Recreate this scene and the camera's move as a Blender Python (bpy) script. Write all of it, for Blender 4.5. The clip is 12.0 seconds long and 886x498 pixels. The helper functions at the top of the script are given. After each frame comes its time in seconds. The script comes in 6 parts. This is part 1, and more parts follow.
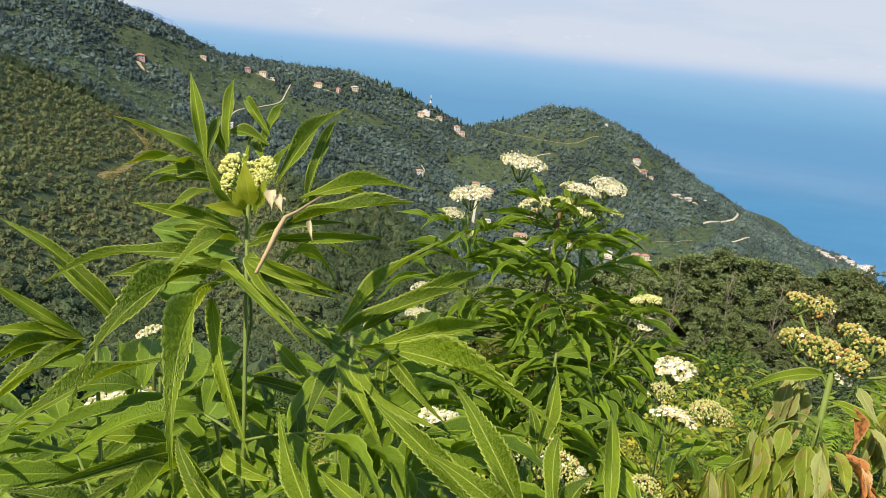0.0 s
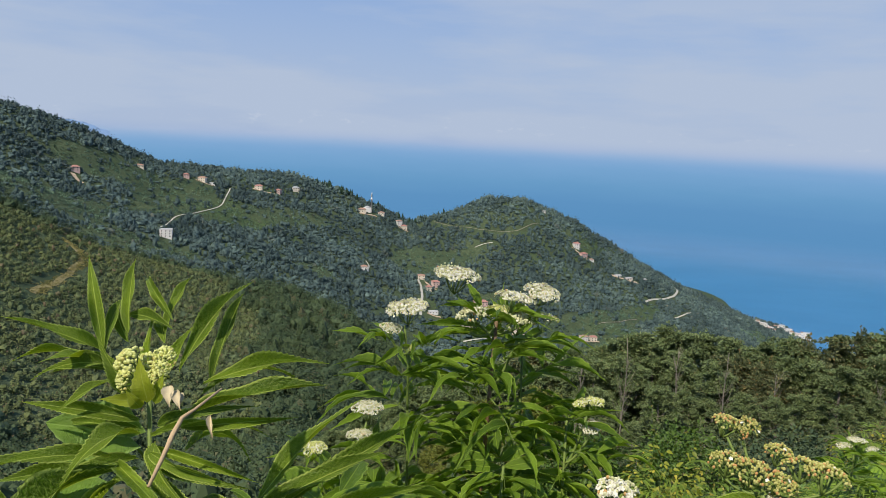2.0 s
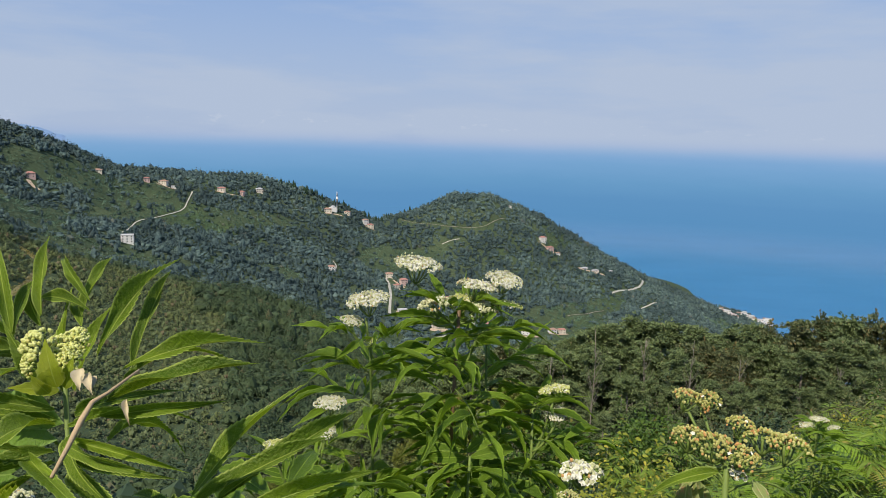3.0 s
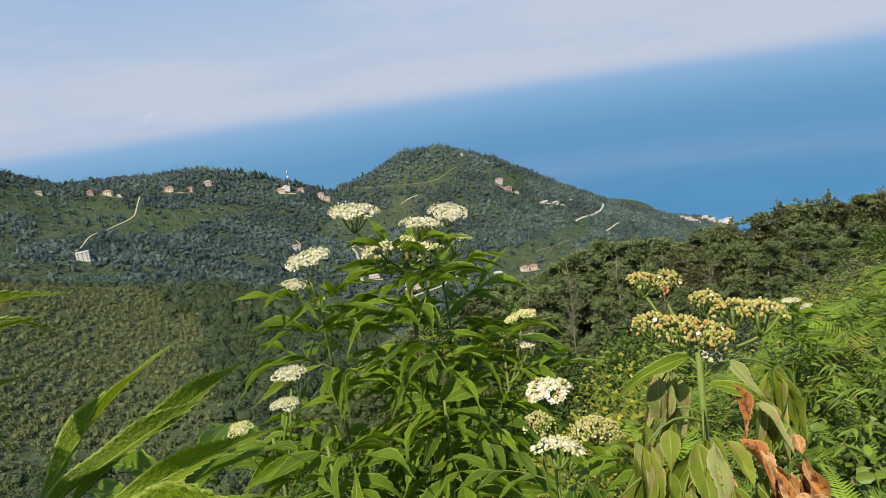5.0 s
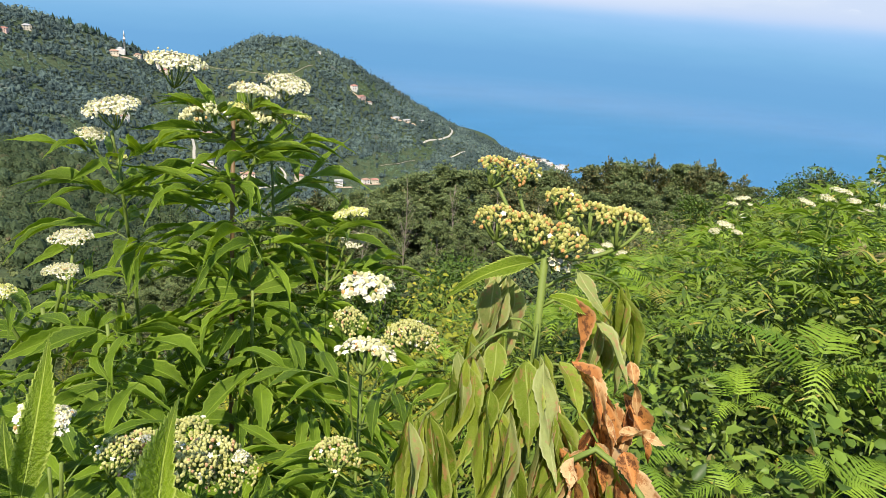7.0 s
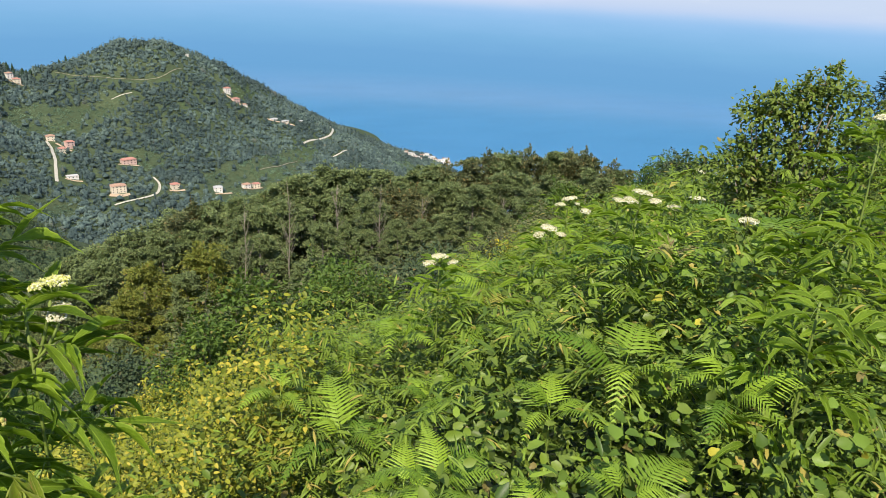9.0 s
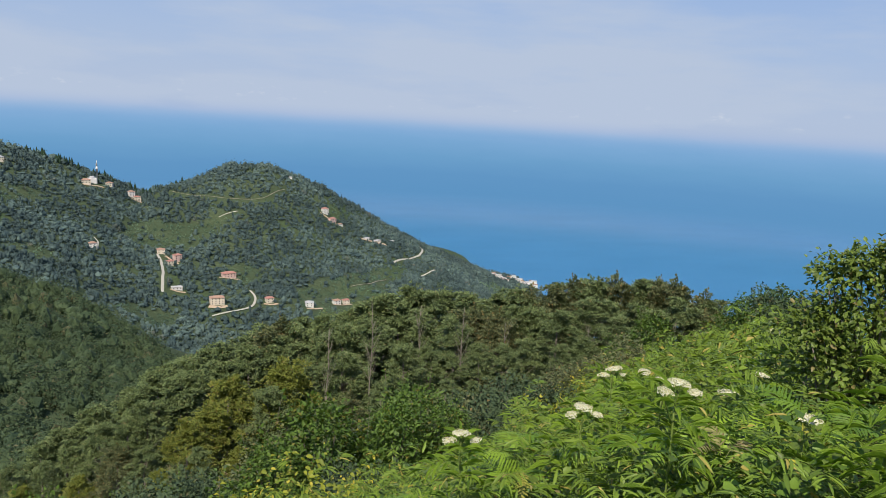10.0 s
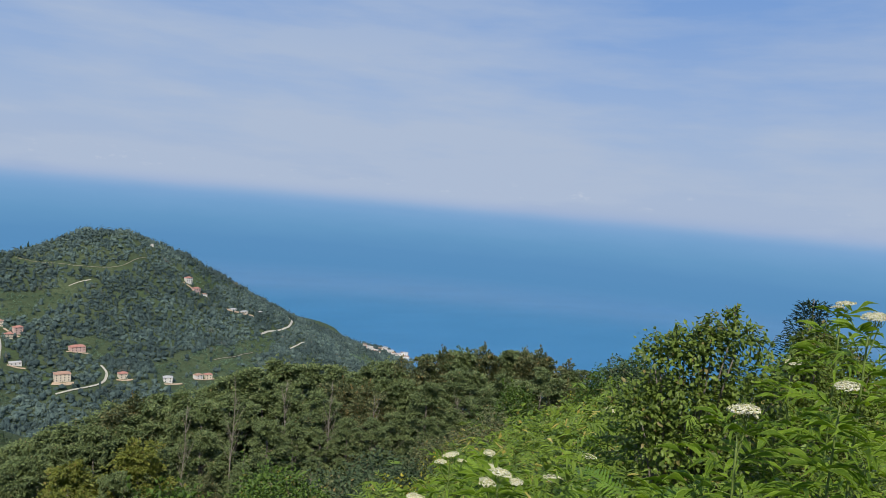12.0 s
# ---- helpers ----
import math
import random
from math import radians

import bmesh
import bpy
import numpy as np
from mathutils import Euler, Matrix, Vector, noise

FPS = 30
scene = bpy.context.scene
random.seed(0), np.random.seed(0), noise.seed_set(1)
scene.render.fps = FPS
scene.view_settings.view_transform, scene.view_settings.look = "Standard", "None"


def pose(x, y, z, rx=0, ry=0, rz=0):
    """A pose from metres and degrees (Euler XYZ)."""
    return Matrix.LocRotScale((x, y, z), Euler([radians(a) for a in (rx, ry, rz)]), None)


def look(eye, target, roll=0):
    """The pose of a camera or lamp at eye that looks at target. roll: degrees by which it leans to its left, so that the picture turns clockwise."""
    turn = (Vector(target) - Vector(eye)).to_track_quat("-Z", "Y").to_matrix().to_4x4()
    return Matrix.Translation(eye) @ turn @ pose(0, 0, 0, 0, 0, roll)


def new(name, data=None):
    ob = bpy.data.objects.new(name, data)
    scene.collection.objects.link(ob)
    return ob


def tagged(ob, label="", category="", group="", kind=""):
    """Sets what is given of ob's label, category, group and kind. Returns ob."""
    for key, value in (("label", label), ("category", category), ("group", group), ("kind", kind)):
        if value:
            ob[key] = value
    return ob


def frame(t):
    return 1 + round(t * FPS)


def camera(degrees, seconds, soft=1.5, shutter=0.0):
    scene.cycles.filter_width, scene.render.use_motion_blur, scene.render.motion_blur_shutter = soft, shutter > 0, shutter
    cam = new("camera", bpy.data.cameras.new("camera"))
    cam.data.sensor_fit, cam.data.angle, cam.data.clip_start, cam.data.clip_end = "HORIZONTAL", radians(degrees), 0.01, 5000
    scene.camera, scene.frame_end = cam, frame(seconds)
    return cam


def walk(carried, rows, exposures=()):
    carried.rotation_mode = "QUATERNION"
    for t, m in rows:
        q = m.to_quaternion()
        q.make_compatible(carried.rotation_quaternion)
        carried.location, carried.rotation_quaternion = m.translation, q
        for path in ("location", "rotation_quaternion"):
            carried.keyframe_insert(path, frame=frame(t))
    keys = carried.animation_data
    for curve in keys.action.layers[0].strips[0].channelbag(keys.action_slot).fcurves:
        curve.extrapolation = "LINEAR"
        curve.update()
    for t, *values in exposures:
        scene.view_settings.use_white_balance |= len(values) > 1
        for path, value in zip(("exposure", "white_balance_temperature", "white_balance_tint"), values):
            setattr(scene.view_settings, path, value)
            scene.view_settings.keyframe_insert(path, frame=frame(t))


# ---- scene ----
EXPOSURES = [(0.0, 0.44, 7500, 10), (0.5, 0.18, 7100, 10), (1.0, 0.02, 6700, 10), (2.5, 0.0, 6600, 10), (4.5, 0.1, 6900, 10), (5.5, 0.24, 7300, 10), (6.0, 0.29, 7200, 10), (6.5, 0.47, 7100, 10), (7.0, 0.58, 7000, 10), (7.7, 0.62, 7000, 10), (9.3, 0.40, 7000, 10), (9.5, 0.30, 7000, 10), (10.0, 0.08, 6700, 10), (10.5, 0.0, 6500, 10), (12.0, -0.08, 6500, 10)]
cam = camera(63.17, 12.0, 0.6)
# seconds, place in metres, turn in degrees: a phone carried by hand past the weeds of a hillside
PATH = [
    (0.0, -0.000, 0.000, 1.500, 73.51, -5.31, 1.57),
    (0.5, 0.008, 0.011, 1.515, 79.53, -4.78, -3.67),
    (1.0, 0.010, 0.009, 1.524, 82.02, -4.24, -4.90),
    (1.5, 0.010, 0.004, 1.529, 81.34, -3.45, -3.35),
    (2.0, 0.014, 0.008, 1.533, 81.21, -2.86, -3.34),
    (2.5, 0.021, 0.010, 1.535, 81.12, -2.15, -4.44),
    (2.7, 0.024, 0.016, 1.530, 81.14, -2.11, -5.42),
    (4.3, 0.044, 0.048, 1.486, 79.55, -1.25, -7.05),
    (4.5, 0.054, 0.060, 1.487, 78.71, -1.67, -7.73),
    (5.0, 0.066, 0.079, 1.479, 77.32, 8.11, -10.94),
    (5.5, 0.072, 0.109, 1.459, 75.75, 6.17, -15.91),
    (6.0, 0.072, 0.122, 1.449, 74.86, -1.24, -19.25),
    (6.5, 0.080, 0.139, 1.433, 71.42, -4.91, -18.90),
    (7.0, 0.089, 0.148, 1.434, 70.01, -4.19, -20.71),
    (7.5, 0.120, 0.132, 1.438, 69.67, -4.48, -26.08),
    (7.7, 0.138, 0.127, 1.443, 69.57, -4.47, -27.67),
    (9.3, 0.416, 0.121, 1.529, 71.24, -3.25, -30.71),
    (9.5, 0.496, 0.151, 1.553, 74.36, -3.48, -30.42),
    (10.0, 0.601, 0.210, 1.629, 79.55, -3.30, -23.27),
    (10.5, 0.532, 0.164, 1.680, 81.50, -4.07, -20.68),
    (11.0, 0.552, 0.124, 1.714, 82.95, -4.62, -20.63),
    (11.5, 0.631, 0.127, 1.719, 84.30, -4.29, -22.12),
    (12.0, 0.707, 0.147, 1.697, 85.93, -5.05, -33.30),
]
walk(cam, [(t, pose(*row)) for t, *row in PATH], EXPOSURES)

# ---- light: a hazy summer sky over the sea, the sun high behind the path ----
SUN_AZ, SUN_EL = 215.0, 50.0
world = bpy.data.worlds.new("hazy_sky")
scene.world = world
world.use_nodes = True
wn, wl = world.node_tree.nodes, world.node_tree.links
wn.clear()
sky = wn.new("ShaderNodeTexSky")
sky.sky_type, sky.sun_disc = "NISHITA", False
sky.sun_elevation, sky.sun_rotation = radians(SUN_EL), radians(SUN_AZ)
sky.air_density, sky.dust_density, sky.ozone_density = 1.0, 1.2, 2.0
where = wn.new("ShaderNodeTexCoord")
split = wn.new("ShaderNodeSeparateXYZ")
wl.new(where.outputs["Generated"], split.inputs[0])
stretch = wn.new("ShaderNodeMapping")
stretch.inputs["Scale"].default_value = (1.6, 1.6, 9.0)
stretch.inputs["Location"].default_value = (0.4, 0.1, 0.3)
wl.new(where.outputs["Generated"], stretch.inputs[0])
veil = wn.new("ShaderNodeTexNoise")
veil.inputs["Scale"].default_value, veil.inputs["Detail"].default_value, veil.inputs["Roughness"].default_value = 1.7, 7, 0.55
wl.new(stretch.outputs[0], veil.inputs["Vector"])


def ranged(nodes, links, source, a, b, c, d):
    n = nodes.new("ShaderNodeMapRange")
    n.inputs[1].default_value, n.inputs[2].default_value, n.inputs[3].default_value, n.inputs[4].default_value = a, b, c, d
    links.new(source, n.inputs[0])
    return n.outputs[0]


def mixed(nodes, links, fac, one, two, blend="MIX"):
    n = nodes.new("ShaderNodeMix")
    n.data_type, n.blend_type = "RGBA", blend
    for socket, value in ((n.inputs[0], fac), (n.inputs[6], one), (n.inputs[7], two)):
        if isinstance(value, (int, float)):
            socket.default_value = value
        elif isinstance(value, tuple):
            socket.default_value = (*value, 1)
        else:
            links.new(value, socket)
    return n.outputs[2]


low = ranged(wn, wl, split.outputs[2], 0.0, 0.40, 1.0, 0.0)
puff = ranged(wn, wl, veil.outputs["Fac"], 0.40, 0.66, 0.0, 1.0)
bank = wn.new("ShaderNodeMath")
bank.operation, bank.use_clamp = "MULTIPLY_ADD", True
wl.new(puff, bank.inputs[0])
bank.inputs[1].default_value = 0.55
wl.new(ranged(wn, wl, split.outputs[2], 0.02, 0.34, 0.85, -0.25), bank.inputs[2])
tone = mixed(wn, wl, 0.72, sky.outputs[0], (2.1, 3.95, 8.0))
hazed = mixed(wn, wl, bank.outputs[0], tone, (4.5, 5.45, 7.15))
# a row of small cumulus far off, just over the haze of the horizon
flat_map = wn.new("ShaderNodeMapping")
flat_map.inputs["Scale"].default_value = (1.0, 1.0, 2.4)
wl.new(where.outputs["Generated"], flat_map.inputs[0])
cumulus = wn.new("ShaderNodeTexNoise")
cumulus.inputs["Scale"].default_value, cumulus.inputs["Detail"].default_value, cumulus.inputs["Roughness"].default_value = 38.0, 5, 0.65
wl.new(flat_map.outputs[0], cumulus.inputs["Vector"])
row = wn.new("ShaderNodeMath")
row.operation = "MULTIPLY"
wl.new(ranged(wn, wl, cumulus.outputs["Fac"], 0.60, 0.78, 0.0, 0.6), row.inputs[0])
belt = wn.new("ShaderNodeMath")
belt.operation = "MULTIPLY"
wl.new(ranged(wn, wl, split.outputs[2], 0.004, 0.012, 0.0, 1.0), belt.inputs[0])
wl.new(ranged(wn, wl, split.outputs[2], 0.020, 0.032, 1.0, 0.0), belt.inputs[1])
wl.new(belt.outputs[0], row.inputs[1])
hazed = mixed(wn, wl, row.outputs[0], hazed, (6.3, 6.9, 8.0))
back = wn.new("ShaderNodeBackground")
back.inputs["Strength"].default_value = 0.097
wl.new(hazed, back.inputs["Color"])
out = wn.new("ShaderNodeOutputWorld")
wl.new(back.outputs[0], out.inputs[0])

sun = new("sun", bpy.data.lights.new("sun", "SUN"))
sun.data.energy, sun.data.angle, sun.data.color = 5.25, radians(0.6), (1.0, 0.94, 0.82)
sx, sy = math.sin(radians(SUN_AZ)), math.cos(radians(SUN_AZ))
sun.matrix_world = look((sx * 50, sy * 50, 50 * math.tan(radians(SUN_EL))), (0, 0, 0))


# ---- materials ----
def material(name, rough=0.6):
    m = bpy.data.materials.new(name)
    m.use_nodes = True
    n, l = m.node_tree.nodes, m.node_tree.links
    b = n["Principled BSDF"]
    b.inputs["Roughness"].default_value = rough
    return m, n, l, b


def noise_at(n, l, scale, detail=4, rough=0.55, space="Object", stretch=None):
    c = n.new("ShaderNodeTexCoord")
    t = n.new("ShaderNodeTexNoise")
    t.inputs["Scale"].default_value, t.inputs["Detail"].default_value, t.inputs["Roughness"].default_value = scale, detail, rough
    source = c.outputs[space]
    if stretch:
        mp = n.new("ShaderNodeMapping")
        mp.inputs["Scale"].default_value = stretch
        l.new(source, mp.inputs[0])
        source = mp.outputs[0]
    l.new(source, t.inputs["Vector"])
    return t.outputs["Fac"]


def bumped(n, l, b, height, strength, distance):
    k = n.new("ShaderNodeBump")
    k.inputs["Strength"].default_value, k.inputs["Distance"].default_value = strength, distance
    l.new(height, k.inputs["Height"])
    l.new(k.outputs[0], b.inputs["Normal"])


def foliage(name, dark, light, dry=(0.16, 0.13, 0.04), dry_share=0.06, glow=0.35, rough=0.5, patch=0.0, per_object=False):
    """Leaves: every leaf its own green between dark and light, a few of them dry, and light let through."""
    m, n, l, b = material(name, rough)
    if per_object:
        r = n.new("ShaderNodeObjectInfo").outputs["Random"]
    else:
        r = n.new("ShaderNodeNewGeometry").outputs["Random Per Island"]
    c = mixed(n, l, r, dark, light)
    if patch:
        big = ranged(n, l, noise_at(n, l, patch, 3), 0.35, 0.65, 0.0, 0.75)
        c = mixed(n, l, big, c, tuple(0.5 * (u + v) * k for u, v, k in zip(dark, light, (1.25, 1.1, 0.8))))
    spin = n.new("ShaderNodeMath")
    spin.operation = "MULTIPLY_ADD"
    spin.inputs[1].default_value, spin.inputs[2].default_value = 57.31, 0.13
    l.new(r, spin.inputs[0])
    part_of = n.new("ShaderNodeMath")
    part_of.operation = "FRACT"
    l.new(spin.outputs[0], part_of.inputs[0])
    few = n.new("ShaderNodeMath")
    few.operation = "LESS_THAN"
    few.inputs[1].default_value = dry_share
    l.new(part_of.outputs[0], few.inputs[0])
    c = mixed(n, l, few.outputs[0], c, dry)
    l.new(c, b.inputs["Base Color"])
    b.inputs["Specular IOR Level"].default_value = 0.2 if glow else 0.05
    if glow:
        thin = n.new("ShaderNodeBsdfTranslucent")
        l.new(mixed(n, l, 1.0, c, (1.25, 1.15, 0.45), "MULTIPLY"), thin.inputs["Color"])
        both = n.new("ShaderNodeMixShader")
        both.inputs[0].default_value = glow
        l.new(b.outputs[0], both.inputs[1])
        l.new(thin.outputs[0], both.inputs[2])
        l.new(both.outputs[0], n["Material Output"].inputs[0])
    return m


def plain(name, colour, rough=0.6, scale=3.0, change=0.25, bump=0.0, metal=0.0):
    m, n, l, b = material(name, rough)
    f = noise_at(n, l, scale, 6)
    l.new(mixed(n, l, f, tuple(v * (1 - change) for v in colour), tuple(min(1, v * (1 + change)) for v in colour)), b.inputs["Base Color"])
    b.inputs["Metallic"].default_value = metal
    if bump:
        bumped(n, l, b, f, 0.6, bump)
    return m


def soil_material():
    m, n, l, b = material("grassy_soil", 0.95)
    a = ranged(n, l, noise_at(n, l, 0.02, 6), 0.4, 0.6, 0, 1)
    c = mixed(n, l, a, (0.062, 0.096, 0.054), (0.100, 0.132, 0.072))
    d = ranged(n, l, noise_at(n, l, 0.006, 5), 0.55, 0.66, 0, 1)
    c = mixed(n, l, d, c, (0.080, 0.130, 0.050))
    tuft = noise_at(n, l, 0.22, 5, 0.62)
    c = mixed(n, l, ranged(n, l, tuft, 0.40, 0.56, 0, 0.85), c, (0.058, 0.074, 0.036))
    fine = noise_at(n, l, 1.4, 8)
    c = mixed(n, l, ranged(n, l, fine, 0.3, 0.7, 0, 0.6), c, (0.034, 0.042, 0.020))
    l.new(c, b.inputs["Base Color"])
    b.inputs["Specular IOR Level"].default_value = 0.05
    bumped(n, l, b, fine, 0.8, 0.3)
    return m


def water_material():
    m, n, l, b = material("sea_water", 0.32)
    swell = noise_at(n, l, 0.004, 6, 0.6, stretch=(1, 2.2, 1))
    c = mixed(n, l, ranged(n, l, swell, 0.35, 0.65, 0, 1), (0.028, 0.140, 0.268), (0.036, 0.158, 0.298))
    l.new(c, b.inputs["Base Color"])
    bumped(n, l, b, noise_at(n, l, 0.12, 5, stretch=(1, 1.8, 1)), 0.25, 1.0)
    return m


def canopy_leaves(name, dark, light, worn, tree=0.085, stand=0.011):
    """Far crowns: each tree has its own green, tinted for haze in the colour itself, whole stands differ, and a few
    patches are worn brown.
    """
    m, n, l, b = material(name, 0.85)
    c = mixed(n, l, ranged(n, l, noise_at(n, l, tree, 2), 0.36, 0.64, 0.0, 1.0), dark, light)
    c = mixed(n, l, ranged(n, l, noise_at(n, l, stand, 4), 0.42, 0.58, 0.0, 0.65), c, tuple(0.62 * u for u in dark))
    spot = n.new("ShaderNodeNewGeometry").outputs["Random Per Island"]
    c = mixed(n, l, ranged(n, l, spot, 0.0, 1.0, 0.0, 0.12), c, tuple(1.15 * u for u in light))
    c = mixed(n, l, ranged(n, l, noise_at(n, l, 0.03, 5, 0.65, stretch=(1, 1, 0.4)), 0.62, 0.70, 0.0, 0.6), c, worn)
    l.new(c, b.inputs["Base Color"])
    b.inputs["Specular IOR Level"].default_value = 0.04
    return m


SOIL, WATER = soil_material(), water_material()
VALLEY = foliage("valley_wood_leaves", (0.028, 0.052, 0.030), (0.074, 0.108, 0.052), (0.10, 0.10, 0.05), 0.05, 0.12, 0.7, patch=0.03)
# the two far greens carry the blue and paleness of distance haze
WOOD_FAR = canopy_leaves("haze_tinted_wood_leaves", (0.052, 0.082, 0.086), (0.130, 0.180, 0.154), (0.170, 0.160, 0.116))
ORCHARD_FAR = canopy_leaves("haze_tinted_orchard_leaves", (0.066, 0.118, 0.088), (0.172, 0.245, 0.146), (0.270, 0.200, 0.150), 0.16, 0.014)
HAZEL = foliage("hazel_bush_leaves", (0.064, 0.092, 0.044), (0.140, 0.168, 0.082), (0.15, 0.12, 0.07), 0.06, 0.0, 0.8, patch=0.06)
PINE = foliage("pine_needles", (0.016, 0.034, 0.022), (0.030, 0.052, 0.028), (0.04, 0.05, 0.03), 0.05, 0.0, 0.85)
BEECH = foliage("beech_leaves", (0.034, 0.066, 0.036), (0.190, 0.240, 0.094), (0.19, 0.17, 0.08), 0.02, 0.10, 0.5, patch=0.05)
BROWNED = foliage("browning_leaves", (0.054, 0.076, 0.036), (0.186, 0.196, 0.086), (0.20, 0.15, 0.06), 0.08, 0.25, 0.55)
SHRUB = foliage("shrub_leaves", (0.052, 0.098, 0.020), (0.118, 0.188, 0.034), (0.16, 0.15, 0.03), 0.04, 0.3, 0.45)
OLIVE = foliage("olive_leaves", (0.105, 0.132, 0.026), (0.225, 0.240, 0.048), (0.22, 0.18, 0.05), 0.05, 0.25, 0.5)
YELLOWING = foliage("yellowing_leaves", (0.10, 0.135, 0.020), (0.28, 0.29, 0.032), (0.42, 0.36, 0.05), 0.16, 0.3, 0.5)
BARK = plain("grey_bark", (0.17, 0.145, 0.115), 0.9, 6.0, 0.4, 0.02)
BARE = plain("bare_bleached_wood", (0.22, 0.19, 0.15), 0.9, 6.0, 0.3, 0.02)
# ---- the lie of the land ----
# Heights along sight lines from the path: azimuths in degrees (east of +y), heights in metres.
EYE = 1.5
SEA = -404.0
AZ = [-60, -34, -27, -23, -18, -13, -8, -3, 1, 4, 7, 10, 14, 18, 22, 27, 31, 36, 46, 62, 80]
Z03 = [-0.6, -0.8, -0.9, -1.0, -1.1, -1.2, -1.2, -1.2, -1.15, -1.1, -1.1, -1.05, -1.0, -0.9, -0.8, -0.7, -0.55, -0.4, -0.15, 0.0, 0.0]
Z12 = [-4.0, -5.5, -6.0, -6.2, -6.5, -6.5, -6.5, -6.5, -6.5, -6.4, -6.3, -6.2, -6.0, -5.7, -5.4, -5.0, -4.5, -3.6, -2.0, -0.9, -0.3]
Z35 = [-16, -20, -21, -21, -21, -21, -21, -21, -20.5, -20, -19.5, -19, -18, -17, -16, -15, -14, -12, -9, -5, -1]
Z90 = [-40, -46, -48, -49, -50, -50, -51, -52, -52, -52, -52, -51, -50, -48, -46, -45, -45, -45, -42, -30, -16]
R_TOE = [200, 210, 215, 215, 220, 220, 220, 220, 220, 230, 240, 260, 280, 300, 300, 300, 300, 300, 300, 300, 300]
Z_TOE = [-62, -85, -95, -98, -104, -104, -102, -102, -102, -105, -120, -130, -140, -140, -140, -140, -140, -140, -130, -95, -50]
R_SPUR = [440, 450, 470, 480, 500, 500, 480, 430, 390, 370, 420, 460, 500, 500, 500, 500, 500, 500, 500, 500, 500]
EL_SPUR = [0.5, -3.6, -6.9, -9.1, -10.5, -11.7, -12.5, -15.2, -18.6, -21.5, -22.5, -22.5, -22.5, -22, -21.5, -21, -20.5, -20, -18, -12, -6]
R_VALE = [640, 650, 660, 680, 690, 720, 760, 800, 830, 850, 860, 880, 900, 920, 950, 980, 1000, 1000, 950, 900, 900]
EL_VALE = [-0.5, -5.5, -8.8, -10.6, -11.8, -13.2, -14.5, -16.3, -17.5, -18, -18, -17.8, -17.5, -17, -16.8, -17.0, -17.5, -19, -19, -14, -8]
R_MID = [900, 950, 980, 1000, 1020, 1060, 1120, 1160, 1180, 1180, 1180, 1180, 1200, 1230, 1280, 1350, 1450, 1350, 1200, 1100, 1100]
EL_MID = [0.8, -2.2, -3.9, -5.4, -6.8, -7.6, -8.6, -9.5, -10.4, -10.9, -11.2, -11.6, -12.0, -12.4, -13.0, -13.6, -14.6, -16.6, -17.5, -16, -12]
R_CREST = [1250, 1250, 1260, 1280, 1330, 1400, 1440, 1450, 1460, 1480, 1500, 1510, 1540, 1580, 1640, 1760, 1850, 1500, 1350, 1300, 1300]
EL_CREST = [2.0, 1.6, 0.68, -0.58, -2.80, -3.26, -3.52, -5.05, -6.75, -5.97, -4.57, -4.52, -5.93, -8.13, -10.1, -11.9, -12.45, -15.4, -17.2, -16.8, -14]


def land(x, y):
    """Height of the ground at plan points x, y (numpy arrays or numbers)."""
    x, y = np.asarray(x, float), np.asarray(y, float)
    r = np.hypot(x, y)
    a = np.degrees(np.arctan2(x, y))
    along = lambda v: np.interp(a, AZ, v)
    tan = lambda v: np.tan(np.radians(along(v)))
    zero = 0 * r
    rs = [zero, zero + 3, zero + 12, zero + 35, zero + 90, along(R_TOE), along(R_SPUR), along(R_VALE), along(R_MID), along(R_CREST)]
    zs = [zero, along(Z03), along(Z12), along(Z35), along(Z90), along(Z_TOE)]
    for radius, el in ((rs[6], EL_SPUR), (rs[7], EL_VALE), (rs[8], EL_MID), (rs[9], EL_CREST)):
        zs.append(EYE + radius * tan(el))
    rs += [rs[9] + 110, rs[9] + 900, zero + 6000]
    zs += [zs[9] - 38, zero + SEA - 40, zero + SEA - 60]
    z = zs[0] + 0
    for i in range(len(rs) - 1):
        w = np.clip((r - rs[i]) / (rs[i + 1] - rs[i]), 0, 1)
        if i in (6, 8, 9):
            w = 0.5 * w + 0.5 * w * w * (3 - 2 * w)
        z = z + (zs[i + 1] - zs[i]) * w
    # rolls, gullies and terraces of the slopes, growing with the distance
    amp = np.clip((r - 60) / 500, 0, 1) * np.clip((rs[9] + 50 - r) / 150, 0.15, 1)
    z = z + amp * (5 * np.sin(x / 61 + 1.3 * np.sin(y / 83)) * np.sin(y / 71 + 0.7) + 2.4 * np.sin(x / 23 + y / 37) * np.sin(y / 29 - x / 53))
    # behind the path the hillside goes on rising gently
    behind = np.clip((np.abs(a) - 75) / 60, 0, 1)
    return z * (1 - behind) + behind * (0.16 * np.minimum(r, 500) - np.clip(r - 900, 0, 4000) * 0.2)


